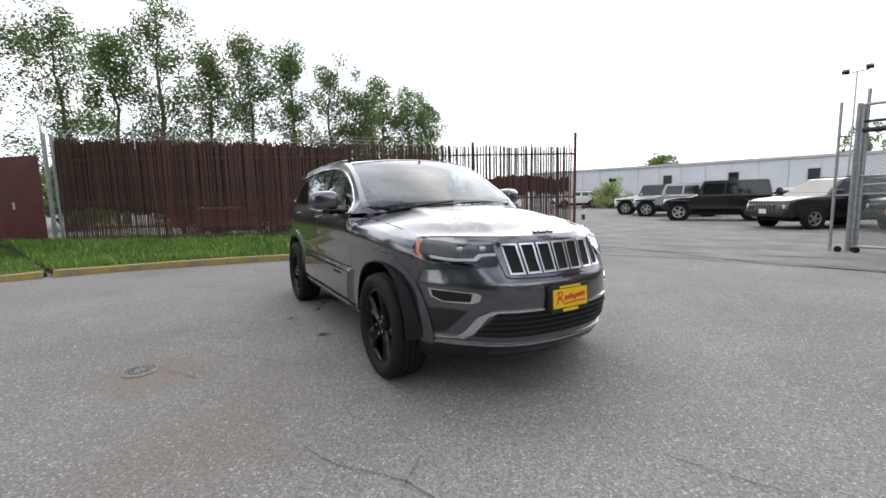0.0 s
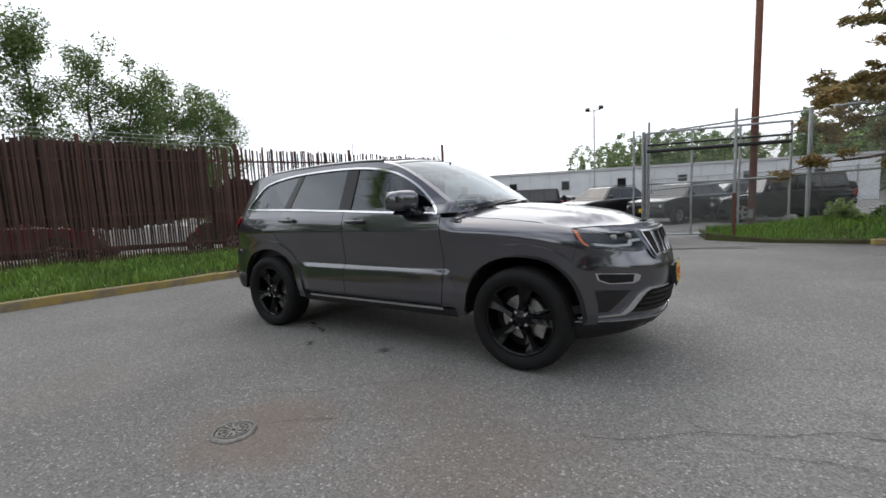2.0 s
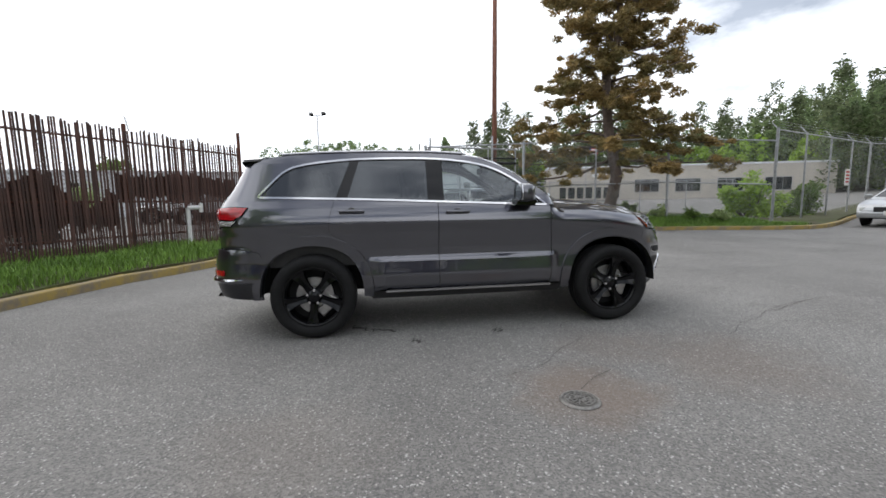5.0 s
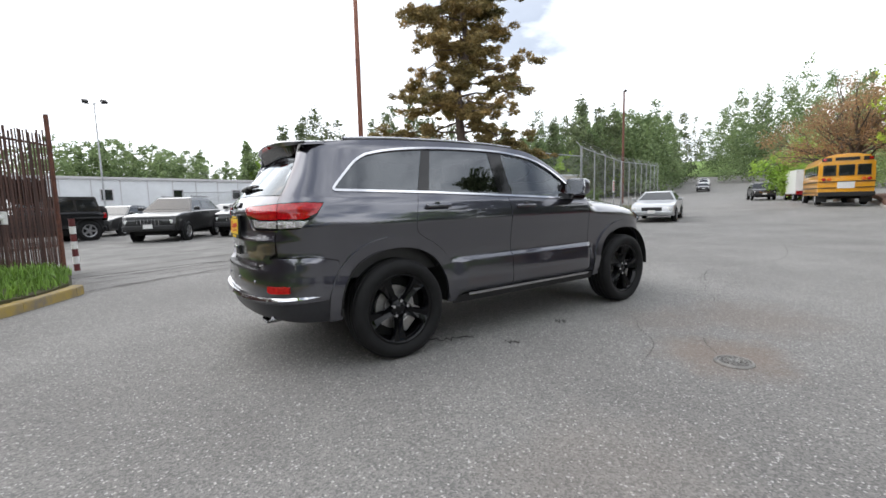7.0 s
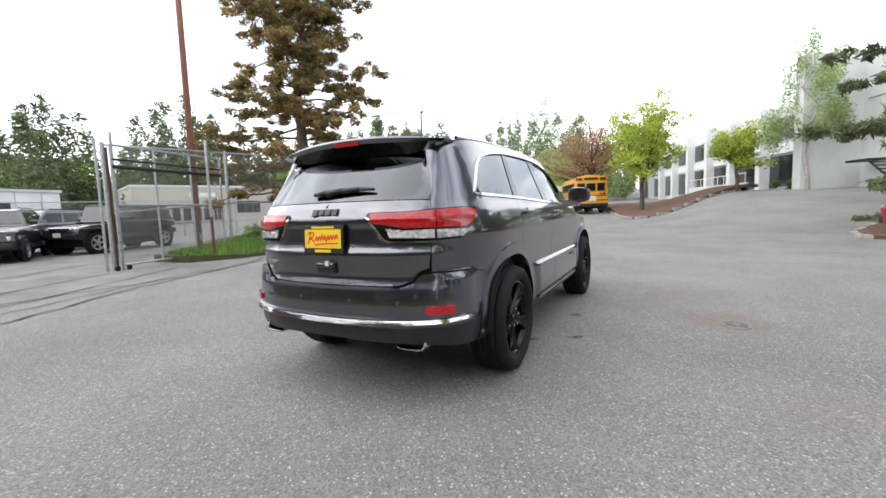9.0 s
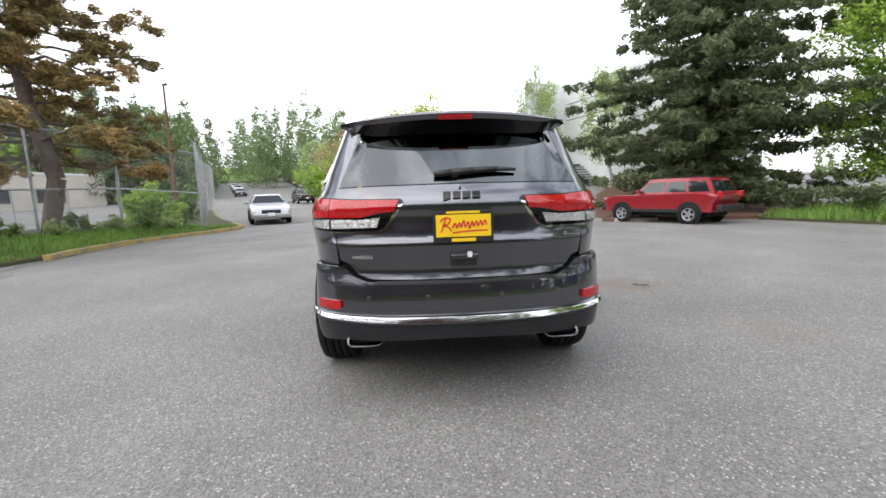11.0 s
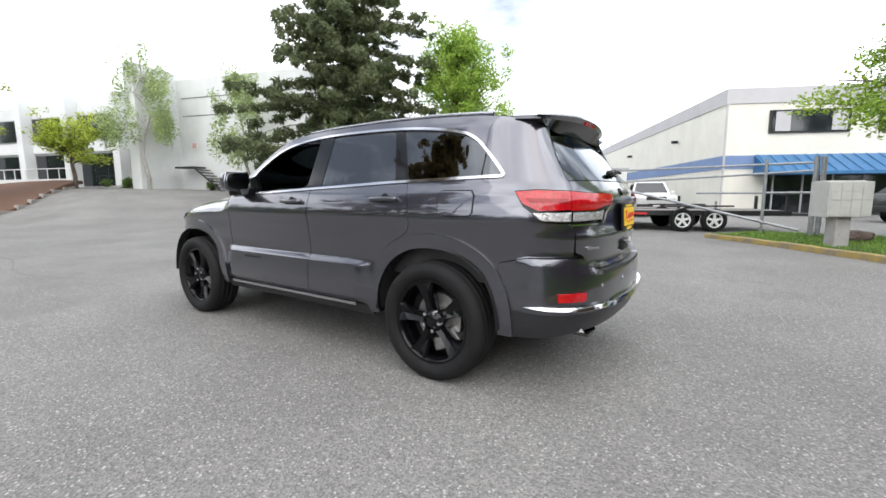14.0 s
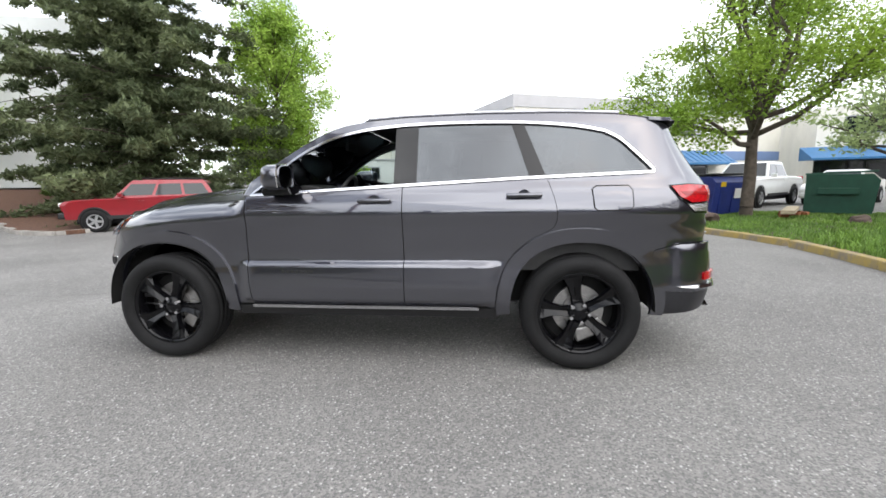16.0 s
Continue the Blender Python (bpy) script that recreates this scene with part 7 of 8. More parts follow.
# ---- school bus ----
def school_bus(m):
    v = thing("school_bus", "yellow short school bus seen from behind", "bus")
    Y = PAINTS["yellow"]
    sec = [(-1.18, 0.55), (-1.2, 1.4), (-1.17, 2.35), (-0.95, 2.72), (-0.4, 2.86), (0.4, 2.86), (0.95, 2.72), (1.17, 2.35), (1.2, 1.4), (1.18, 0.55)]
    bd = part("body", prism(sec, -3.2, 2.6, "yz", 0.03), Y, v)
    part("bonnet", box((3.2, 0, 1.05), (1.4, 1.9, 0.9), bevel=0.12), Y, v)
    for y in (-0.72, 0.0, 0.72):
        wi = part("rear_window", box((-3.22, y, 1.95), (0.06, 0.56 if y else 0.66, 0.60), bevel=0.02), M_BLACK, bd)
        part("pane", box((-3.255, y, 1.95), (0.02, 0.48 if y else 0.58, 0.52)), M_WGLASS, wi)
    part("door_panel", box((-3.22, 0, 1.1), (0.05, 0.86, 0.75), bevel=0.01), Y, bd)
    part("plate_panel", box((-3.26, 0, 1.12), (0.03, 0.72, 0.36), bevel=0.01), M_WHITE, bd)
    for z in (1.32, 0.98, 0.72):
        part("rub_rail", box((-3.235, 0, z), (0.05, 2.36, 0.05)), M_BLACK, bd)
        for s in (-1, 1):
            part("rub_rail", box((-0.3, s * 1.205, z), (5.7, 0.04, 0.05)), M_BLACK, bd)
    for s in (-1, 1):
        for dz, m_ in ((1.5, M_RED), (1.5, M_AMBER)):
            part("lamp", lathe([(0.0, -0.04), (0.09, -0.03), (0.10, 0.0)], 16), m_, bd).matrix_world = pose(-3.23, s * (0.95 if m_ is M_RED else 0.72), 1.46, 0, 0, -90)
        part("roof_lamp", box((-3.2, s * 0.86, 2.56), (0.14, 0.42, 0.2), bevel=0.03), M_BLACK, bd)
        part("lamp", box((-3.28, s * 0.95, 2.56), (0.04, 0.14, 0.14)), M_RED, bd)
        for k in range(5):
            part("side_window", box((-2.5 + 1.0 * k, s * 1.19, 1.98), (0.78, 0.06, 0.58), bevel=0.02), M_WGLASS, bd)
        for x in (-2.0, 2.9):
            simple_wheel(0.42, 0.26, v, pose(x, s * 1.0, 0.42, 0, 0, 0 if s < 0 else 180), M_ALLOY)
        part("mud_flap", box((-2.75, s * 0.95, 0.42), (0.03, 0.5, 0.5)), M_BLACK, bd)
    part("sign_bars", box((-3.24, 0, 2.58), (0.06, 1.0, 0.16)), M_BLACK, bd)
    part("bumper", box((-3.35, 0, 0.62), (0.22, 2.36, 0.24), bevel=0.03), M_BLACK, v)
    part("chassis", box((0, 0, 0.5), (5.6, 1.4, 0.3)), M_VOID, v)
    v.matrix_world = m
    return v


school_bus(stand(32.3, 4.4, 0.93, 0.37))
bt = thing("box_truck", "white box truck with red cab parked ahead of the bus", "truck")
part("box", box((0, 0, 1.75), (4.4, 2.2, 2.2), bevel=0.03), M_WHITE, bt)
part("cab", box((2.9, 0, 1.2), (1.3, 2.0, 1.5), bevel=0.12), PAINTS["red"], bt)
part("tail_board", box((-2.22, 0, 0.75), (0.08, 2.1, 0.35)), PAINTS["red"], bt)
part("chassis", box((0.2, 0, 0.55), (4.8, 1.2, 0.25)), M_VOID, bt)
for s in (-1, 1):
    for x in (-1.3, 2.7):
        simple_wheel(0.40, 0.25, bt, pose(x, s * 0.95, 0.40, 0, 0, 0 if s < 0 else 180), M_ALLOY)
    part("lamp", box((-2.27, s * 0.9, 0.75), (0.03, 0.2, 0.12)), M_RED, bt)
bt.matrix_world = stand(43.6, 8.9, *RD) @ Matrix.Scale(0.9, 4)
vehicle("suv", "black", "dark car parked ahead of the white box truck", stand(47.5, 13.4, -RD[0], -RD[1]))

# ---- trailers ----
M_DECK = mat("grey_deck_boards", (0.22, 0.20, 0.18), 0.85, scale=6, var=0.35, bump=0.2, bscale=30)


def flatbed(label, m, tandem=True):
    v = thing("trailer", label, "trailer")
    part("deck", box((0, 0, 0.62), (5.2, 2.0, 0.06)), M_DECK, v)
    for s in (-1, 1):
        part("side_rail", box((0, s * 1.03, 0.58), (5.2, 0.08, 0.16), bevel=0.01), M_BLACK, v)
        for x in (-0.45, 0.45):
            simple_wheel(0.36, 0.22, v, pose(x, s * 1.16, 0.36, 0, 0, 0 if s < 0 else 180), M_WHITE)
        part("mudguard", box((0, s * 1.17, 0.80), (1.9, 0.28, 0.05), bevel=0.02), M_BLACK, v)
        part("reflector_strip", box((-1.9, s * 1.075, 0.56), (0.9, 0.012, 0.06)), M_REDINK, v)
        part("front_post", box((2.5, s * 0.98, 0.85), (0.08, 0.08, 0.5)), M_BLACK, v)
    part("tail", box((-2.62, 0, 0.56), (0.06, 2.0, 0.14)), M_BLACK, v)
    for s in (-1, 1):
        part("drawbar", tube((2.5, s * 0.7, 0.55), (3.9, 0, 0.5), 0.05, seg=6), M_BLACK, v)
    part("jack", tube((3.7, 0, 0.05), (3.7, 0, 0.9), 0.04, seg=8), M_GALV, v)
    v.matrix_world = m
    return v


flatbed("black twin-axle flatbed trailer with white wheels", stand(-1.6, -13.6, -0.93, -0.37))
flatbed("empty grey flatbed trailer beside the weeds", stand(1.3, -15.2, -0.96, -0.10))
pl = thing("pallet", "wooden pallet leaning on the trailer", "pallet")
M_PAL = mat("pallet_wood", (0.42, 0.31, 0.20), 0.8, scale=8, var=0.3)
for k in range(5):
    part("board", box((0, 0.0, 0.10 + 0.22 * k), (1.1, 0.02, 0.11)), M_PAL, pl)
for k in range(3):
    part("bearer", box((-0.5 + 0.5 * k, 0.05, 0.54), (0.05, 0.09, 1.0)), M_PAL, pl)
pl.matrix_world = pose(1.0, -14.4, 0.66, 28, 0, 190)
rb = thing("ramp_rail", "long galvanised gate rail leaning over the trailer", "rail")
part("rail", tube((-4.35, -10.9, 0.25), (0.6, -12.0, 1.45), 0.035), M_GALV, rb)
part("rail", tube((-4.6, -11.2, 1.75), (2.0, -12.6, 1.5), 0.03), M_GALV, rb)
part("rail", tube((-4.6, -11.2, 1.95), (2.0, -12.6, 1.95), 0.03), M_GALV, rb)
part("rail", tube((-4.6, -11.2, 1.2), (-2.0, -11.75, 1.2), 0.03), M_GALV, rb)
for x, y in ((-4.6, -11.2), (-4.75, -11.25), (-3.6, -11.4), (2.0, -12.6)):
    part("post", tube((x, y, 0), (x, y, 2.1), 0.06 if x < -4 else 0.04), M_GALV, rb)
cv = thing("shed_trailer", "white office trailer with blue skirt", "trailer", stand(7.0, -29.3, -0.9, -0.43))
part("body", box((0, 0, 1.75), (6.5, 2.4, 2.2), bevel=0.03), M_WHITE, cv)
part("skirt", box((0, 0, 0.55), (6.4, 2.3, 0.5)), M_BLUEB, cv)
part("roof", box((0, 0, 2.9), (6.7, 2.6, 0.1), bevel=0.02), M_GREYB, cv)
for x in (-1.8, 1.8):
    facade_window(cv, x, 1.9, 1.2, 0.8, -1.2)
    wi_ = part("window", box((x, 1.22, 1.9), (1.3, 0.06, 0.8)), M_DARKWIN, cv)

# ---- dumpsters, mailboxes, loose things ----
M_DBLUE = mat("blue_dumpster_paint", (0.018, 0.035, 0.20), 0.5, 0.1, scale=3, var=0.3, bump=0.15, bscale=20)
M_DGREEN = mat("green_dumpster_paint", (0.012, 0.075, 0.045), 0.5, 0.1, scale=3, var=0.3, bump=0.15, bscale=20)


def dumpster(label, m_, m, w=1.85, d=1.3, h=1.25):
    v = thing("dumpster", label, "dumpster", m)
    part("bin", prism([(-d / 2, 0.1), (d / 2, 0.1), (d / 2 + 0.1, h - 0.2), (d / 2 - 0.05, h - 0.02), (-d / 2, h)], -w / 2, w / 2, "yz", 0.015), m_, v)
    for s in (-1, 1):
        part("fork_pocket", box((s * (w / 2 + 0.05), 0, 0.75), (0.12, 0.9, 0.18), bevel=0.01), m_, v)
        part("lid", box((s * w / 4, 0, h + 0.03), (w / 2 - 0.03, d + 0.06, 0.05), pose(0, 0, 0, 2, 0, 0), 0.015), M_BLACK if m_ is M_DBLUE else m_, v)
        for y in (-d / 2 + 0.15, d / 2 - 0.15):
            part("caster", lathe([(0.0, -0.03), (0.07, -0.03), (0.07, 0.03), (0.0, 0.03)], 12), M_BLACK, v).matrix_world = Matrix(m) @ pose(s * (w / 2 - 0.2), y, 0.07)
    for k in range(3):
        part("rib", box((-w / 3 + w / 3 * k, d / 2 + 0.04, 0.55), (0.07, 0.05, 0.8), pose(0, 0, 0, -4, 0, 0)), m_, v)
    part("notice", box((-0.25, d / 2 + 0.09, 0.72), (0.42, 0.012, 0.30), pose(0, 0, 0, -5, 0, 0)), M_WHITE, v)
    part("notice", box((0.55, d / 2 + 0.10, 1.0), (0.24, 0.012, 0.14), pose(0, 0, 0, -5, 0, 0)), M_YEL, v)
    return v


dumpster("blue steel dumpster with black lids behind the tree", M_DBLUE, pose(-7.75, -11.0, 0.02, 0, 0, 33))
dumpster("green steel dumpster at the edge of the lawn", M_DGREEN, pose(-11.4, -10.9, 0.02, 0, 0, 55), 2.0, 1.5, 1.25)
mb = thing("mailbox_cluster", "pale grey cluster mailbox on a concrete pedestal", "mailbox", pose(-4.75, -8.75, 0.09, 0, 0, 28))
M_MAIL = mat("mailbox_grey", (0.50, 0.50, 0.47), 0.5, 0.1, scale=4, var=0.15)
part("pedestal", box((0, 0, 0.30), (0.28, 0.28, 0.62), bevel=0.015), M_CONC, mb)
bx = part("cabinet", prism([(-0.26, 0.62), (0.26, 0.62), (0.26, 1.32), (0.0, 1.35), (-0.26, 1.33)], -0.40, 0.40, "yz", 0.01), M_MAIL, mb)
for i in range(4):
    for j in range(4):
        part("door", box((-0.29 + 0.193 * i, 0.265, 0.71 + 0.165 * j), (0.18, 0.012, 0.15), bevel=0.004), M_MAIL, bx)
M_ROCK = mat("brown_rock", (0.12, 0.085, 0.07), 0.9, scale=6, var=0.4, bump=0.6, bscale=12)


def boulder(x, y, r, seed):
    bm = bmesh.new()
    bmesh.ops.create_icosphere(bm, subdivisions=3, radius=r)
    for v in bm.verts:
        n = noise.noise(v.co * (1.3 / r) + Vector((seed, 0, 0))) * 0.35 + noise.noise(v.co * (4 / r)) * 0.10
        v.co *= 1 + n
        v.co.z *= 0.62
    ob = part("rock", bm, M_ROCK)
    ob.matrix_world = pose(x, y, float(height(x, y)) + 0.09 + r * 0.28, 0, 0, 40 * seed)
    return tagged(ob, "rough brown landscaping boulder on the lawn", "rock", "boulders on the lawn")


boulder(-6.35, -8.3, 0.34, 1)
boulder(-5.3, -10.4, 0.30, 2)
boulder(-9.6, -7.6, 0.22, 3)
lm = thing("lumber_stack", "pale timber beam lying on broken bricks", "lumber", pose(-9.3, -9.6, 0.12, 0, 0, 55))
part("beam", box((0, 0, 0.16), (2.3, 0.30, 0.10), bevel=0.006), mat("pale_timber", (0.46, 0.38, 0.26), 0.8, scale=6, var=0.25), lm)
rng = random.Random(8)
for k in range(12):
    part("brick", box((rng.uniform(-0.9, 0.9), rng.uniform(-0.2, 0.35), 0.05), (0.2, 0.1, 0.07), pose(0, 0, 0, 0, 0, rng.uniform(0, 180)), 0.006), mat("red_brick", (0.30, 0.11, 0.05), 0.9, scale=9, var=0.3) if k == 0 else bpy.data.materials["red_brick"], lm)
hy = thing("fire_hydrant", "yellow fire hydrant in the weeds", "hydrant", pose(3.4, -14.0, 0.1))
part("barrel", lathe([(0.0, 0.0), (0.15, 0.0), (0.15, 0.05), (0.11, 0.07), (0.11, 0.5), (0.14, 0.52), (0.13, 0.60), (0.07, 0.68), (0.03, 0.70), (0.0, 0.72)], 18, "Z"), PAINTS["yellow"], hy, "", True)
for a in (0, 90, 180):
    part("nozzle", tube((0, 0, 0.42), (0.19 * math.cos(radians(a)), 0.19 * math.sin(radians(a)), 0.42), 0.05), PAINTS["yellow"], hy)
no = thing("road_sign", "small white notice with red lettering on the fence", "sign", pose(20.6, 12.0, 1.9, 0, 0, 24))
part("board", box((0, -0.06, 0), (0.6, 0.02, 0.75), bevel=0.004), M_WHITE, no)
for k in range(4):
    part("text_bar", box((0, -0.075, 0.24 - 0.15 * k), (0.42, 0.008, 0.07)), M_REDINK, no)
fg = thing("flag", "small red, white and blue flag on a short staff", "flag", pose(15.5, 27.0, 0))
part("staff", tube((0, 0, 0), (0, 0, 5.0), 0.03), M_GALV, fg)
part("cloth", box((0.5, 0, 4.7), (1.0, 0.02, 0.5)), M_WHITE, fg)
for k in range(3):
    part("stripe", box((0.5, 0, 4.52 + 0.17 * k), (1.0, 0.026, 0.07)), M_REDINK, fg)
part("canton", box((0.2, 0, 4.83), (0.4, 0.03, 0.25)), PAINTS["blue"], fg)
# ---- trees ----
def leafmat(name, col, col2, island=0.4, rough=0.55):
    m = mat(name, col, rough, scale=0.5, col2=col2, island=island, spec=0.3)
    b = m.node_tree.nodes["Principled BSDF"]
    b.inputs["Subsurface Weight"].default_value = 0.0
    tl = m.node_tree.nodes.new("ShaderNodeBsdfTranslucent")
    mx = m.node_tree.nodes.new("ShaderNodeMixShader")
    mx.inputs["Fac"].default_value = 0.45
    src = b.inputs["Base Color"].links[0].from_socket
    m.node_tree.links.new(src, tl.inputs["Color"])
    o = m.node_tree.nodes["Material Output"]
    m.node_tree.links.new(b.outputs["BSDF"], mx.inputs[1])
    m.node_tree.links.new(tl.outputs["BSDF"], mx.inputs[2])
    m.node_tree.links.new(mx.outputs["Shader"], o.inputs["Surface"])
    return m


M_TRUNK = mat("grey_brown_bark", (0.12, 0.095, 0.075), 0.9, scale=9, var=0.45, bump=0.8, bscale=25)
M_PTRUNK = mat("pine_bark", (0.16, 0.12, 0.10), 0.9, scale=7, var=0.45, bump=0.9, bscale=18)
M_WBARK = mat("pale_birch_bark", (0.42, 0.40, 0.37), 0.8, scale=9, var=0.45)
L_POP = leafmat("cottonwood_leaves", (0.17, 0.24, 0.085), (0.09, 0.14, 0.05))
L_PINE = leafmat("browned_pine_needles", (0.37, 0.25, 0.10), (0.16, 0.15, 0.065), 0.45)
L_FIR = leafmat("dark_fir_needles", (0.18, 0.21, 0.105), (0.09, 0.12, 0.06), 0.4)
L_MAPLE = leafmat("fresh_maple_leaves", (0.32, 0.44, 0.06), (0.20, 0.32, 0.045), 0.35)
L_YEL = leafmat("yellow_green_leaves", (0.48, 0.54, 0.09), (0.32, 0.42, 0.06), 0.35)
L_BIRCH = leafmat("pale_birch_leaves", (0.40, 0.48, 0.22), (0.28, 0.36, 0.15), 0.35)
L_BRIGHT = leafmat("bright_green_leaves", (0.36, 0.50, 0.09), (0.22, 0.35, 0.06), 0.35)
# far mixed leaves, paler because distance haze is mixed into the colour
L_FAR = leafmat("far_leaves_hazed", (0.24, 0.31, 0.14), (0.14, 0.20, 0.09), 0.35)
L_RED = leafmat("bronze_twigs_and_buds", (0.40, 0.25, 0.13), (0.28, 0.18, 0.10), 0.35)
L_MID = leafmat("mid_green_leaves", (0.19, 0.27, 0.07), (0.11, 0.18, 0.05), 0.4)


def leaf_mesh(name, C, R, n, size, rng, material, parent=None, flat=1.0, long=1.0, droop=0.0, label=""):
    """Many small leaves scattered in clumps: C centres, R radii."""
    C, R = np.asarray(C, float), np.asarray(R, float)
    k = rng.choice(len(C), n, p=R ** 2 / (R ** 2).sum())
    d = rng.normal(size=(n, 3))
    d /= np.linalg.norm(d, axis=1)[:, None]
    P = C[k] + d * (R[k] * rng.uniform(0.35, 1.05, n))[:, None] * np.array([1, 1, flat])
    a = rng.normal(size=(n, 3))
    a[:, 2] = a[:, 2] * 0.6 - droop
    a /= np.linalg.norm(a, axis=1)[:, None]
    b = np.cross(a, rng.normal(size=(n, 3)))
    b /= np.linalg.norm(b, axis=1)[:, None]
    s = size * rng.uniform(0.6, 1.35, n)[:, None]
    V = np.stack([P - a * s * long, P + b * s * 0.45, P + a * s * long, P - b * s * 0.45], 1).reshape(-1, 3)
    me = bpy.data.meshes.new(name)
    me.vertices.add(4 * n)
    me.vertices.foreach_set("co", V.ravel())
    me.loops.add(4 * n)
    me.loops.foreach_set("vertex_index", np.arange(4 * n, dtype=np.int32))
    me.polygons.add(n)
    me.polygons.foreach_set("loop_start", np.arange(0, 4 * n, 4, dtype=np.int32))
    me.update(calc_edges=True)
    return finish(name, me, material, parent, label)


def limb(bm, a, b, r0, r1, rng, bend=0.12, n=4, seg=7):
    a, b = Vector(a), Vector(b)
    ln = (b - a).length
    pts = [a.lerp(b, i / n) + (Vector(rng.normal(size=3)) * bend * ln * 0.25 if 0 < i < n else Vector()) for i in range(n + 1)]
    for i in range(n):
        bm_tube(bm, pts[i], pts[i + 1], r0 + (r1 - r0) * i / n, r0 + (r1 - r0) * (i + 1) / n, seg, cap=False)
    return pts


def tree(kind, x, y, h, label, seed, leaves=None, n=6000, size=0.09, spread=1.0, base=None, name="tree", lean=(0, 0), tall=1.45):
    rng = np.random.default_rng(seed)
    z0 = float(height(x, y)) if base is None else base
    t = thing(name, label, "tree")
    bm = bmesh.new()
    C, R = [], []
    if kind == "poplar":
        pts = limb(bm, (0, 0, -0.3), (lean[0], lean[1], h * 0.93), 0.016 * h, 0.012, rng, 0.05, 8)
        for k in range(44 if spread < 1.6 else 120):
            f = rng.uniform(0.16, 0.98)
            a = rng.uniform(0, 2 * np.pi)
            r = h * 0.17 * spread * (1 - 0.6 * abs(f - 0.45) / 0.55) * rng.uniform(0.45, 1.1)
            p0 = Vector((lean[0] * f, lean[1] * f, h * f * 0.92))
            p1 = p0 + Vector((r * math.cos(a), r * math.sin(a), r * rng.uniform(0.5, 1.2)))
            limb(bm, p0, p1, 0.035, 0.01, rng, 0.2, 3, 5)
            for j in range(4):
                C.append(p0.lerp(p1, rng.uniform(0.3, 1.15)) + Vector(rng.normal(size=3)) * 0.35)
                R.append(rng.uniform(0.25, 0.85) * h / 12)
        mt, flat, long, droop = M_TRUNK, 1.1, 1.0, 0.2
    elif kind == "pine":
        pts = limb(bm, (0, 0, -0.4), (lean[0], lean[1], h), 0.23, 0.04, rng, 0.03, 8, 12)
        for k in range(125):
            f = 0.14 + 0.84 * (k // 5) / 25 + rng.uniform(-0.008, 0.008)
            if rng.uniform() < 0.12:
                continue
            a = k * 2.4 + rng.uniform(-0.5, 0.5)
            r = (3.5 - 2.5 * f) * rng.uniform(0.45, 1.15) * spread
            r *= 1.0 + 0.30 * (f < 0.30)
            p0 = Vector((lean[0] * f, lean[1] * f, h * f))
            p1 = p0 + Vector((r * math.cos(a), r * math.sin(a), rng.uniform(-0.30, 0.12) * (1.6 if f < 0.35 else 1) * r * 0.5))
            limb(bm, p0, p1, 0.055 * (1.2 - f), 0.010, rng, 0.18, 4, 5)
            for j in range(12):
                q = p0.lerp(p1, rng.uniform(0.30, 1.06)) + Vector((rng.normal() * 0.26, rng.normal() * 0.26, rng.normal() * 0.10))
                C.append(q)
                R.append(rng.uniform(0.13, 0.32))
        mt, flat, long, droop = M_PTRUNK, 0.55, 1.7, 0.1
    elif kind == "fir":
        limb(bm, (0, 0, -0.3), (0, 0, h), 0.024 * h, 0.02, rng, 0.02, 8, 10)
        nb = int(15 * h)
        for k in range(nb):
            f = 0.03 + 0.95 * (k / nb)
            a = k * 2.399 + rng.uniform(-0.3, 0.3)
            r = h * 0.34 * spread * (1 - f) ** 0.62 * rng.uniform(0.30, 1.30) + 0.15
            p0 = Vector((0, 0, h * f))
            p1 = p0 + Vector((r * math.cos(a), r * math.sin(a), r * rng.uniform(-0.30, 0.05)))
            limb(bm, p0, p1, 0.03 * (1.1 - f) + 0.006, 0.006, rng, 0.08, 3, 5)
            m_ = max(2, int(r * 3.4))
            for j in range(m_):
                q = p0.lerp(p1, (j + 0.6) / m_)
                C.append(q + Vector((rng.normal() * 0.12, rng.normal() * 0.12, -0.08)))
                R.append(rng.uniform(0.13, 0.28) * (0.6 + 0.5 * min(r, 1.4)))
        mt, flat, long, droop = M_TRUNK, 0.85, 1.6, 0.6
    elif kind == "maple":
        fork = min(h * 0.30, 2.45)
        limb(bm, (0, 0, -0.2), (lean[0] * 0.3, lean[1] * 0.3, fork), 0.022 * h, 0.016 * h, rng, 0.05, 4, 12)
        for k in range(20):
            a = k * 2.4
            el = rng.uniform(0.12, 1.35)
            r = h * 0.45 * spread * rng.uniform(0.7, 1.05)
            p0 = Vector((0, 0, fork * rng.uniform(0.85, 1.25)))
            p1 = p0 + Vector((r * math.cos(a) * math.cos(el), r * math.sin(a) * math.cos(el), r * math.sin(el) * tall))
            pts = limb(bm, p0, p1, 0.010 * h, 0.012, rng, 0.16, 5, 6)
            for j in range(9):
                q = p0.lerp(p1, rng.uniform(0.38, 1.05)) + Vector(rng.normal(size=3)) * h * 0.045
                C.append(q)
                R.append(rng.uniform(0.055, 0.11) * h)
                if j < 3:
                    limb(bm, p0.lerp(p1, 0.5), q, 0.018, 0.005, rng, 0.2, 2, 5)
        mt, flat, long, droop = M_TRUNK, 0.55, 1.0, 0.2
    elif kind == "birch":
        limb(bm, (0, 0, -0.2), (lean[0], lean[1], h * 0.95), 0.016 * h, 0.015, rng, 0.08, 7, 8)
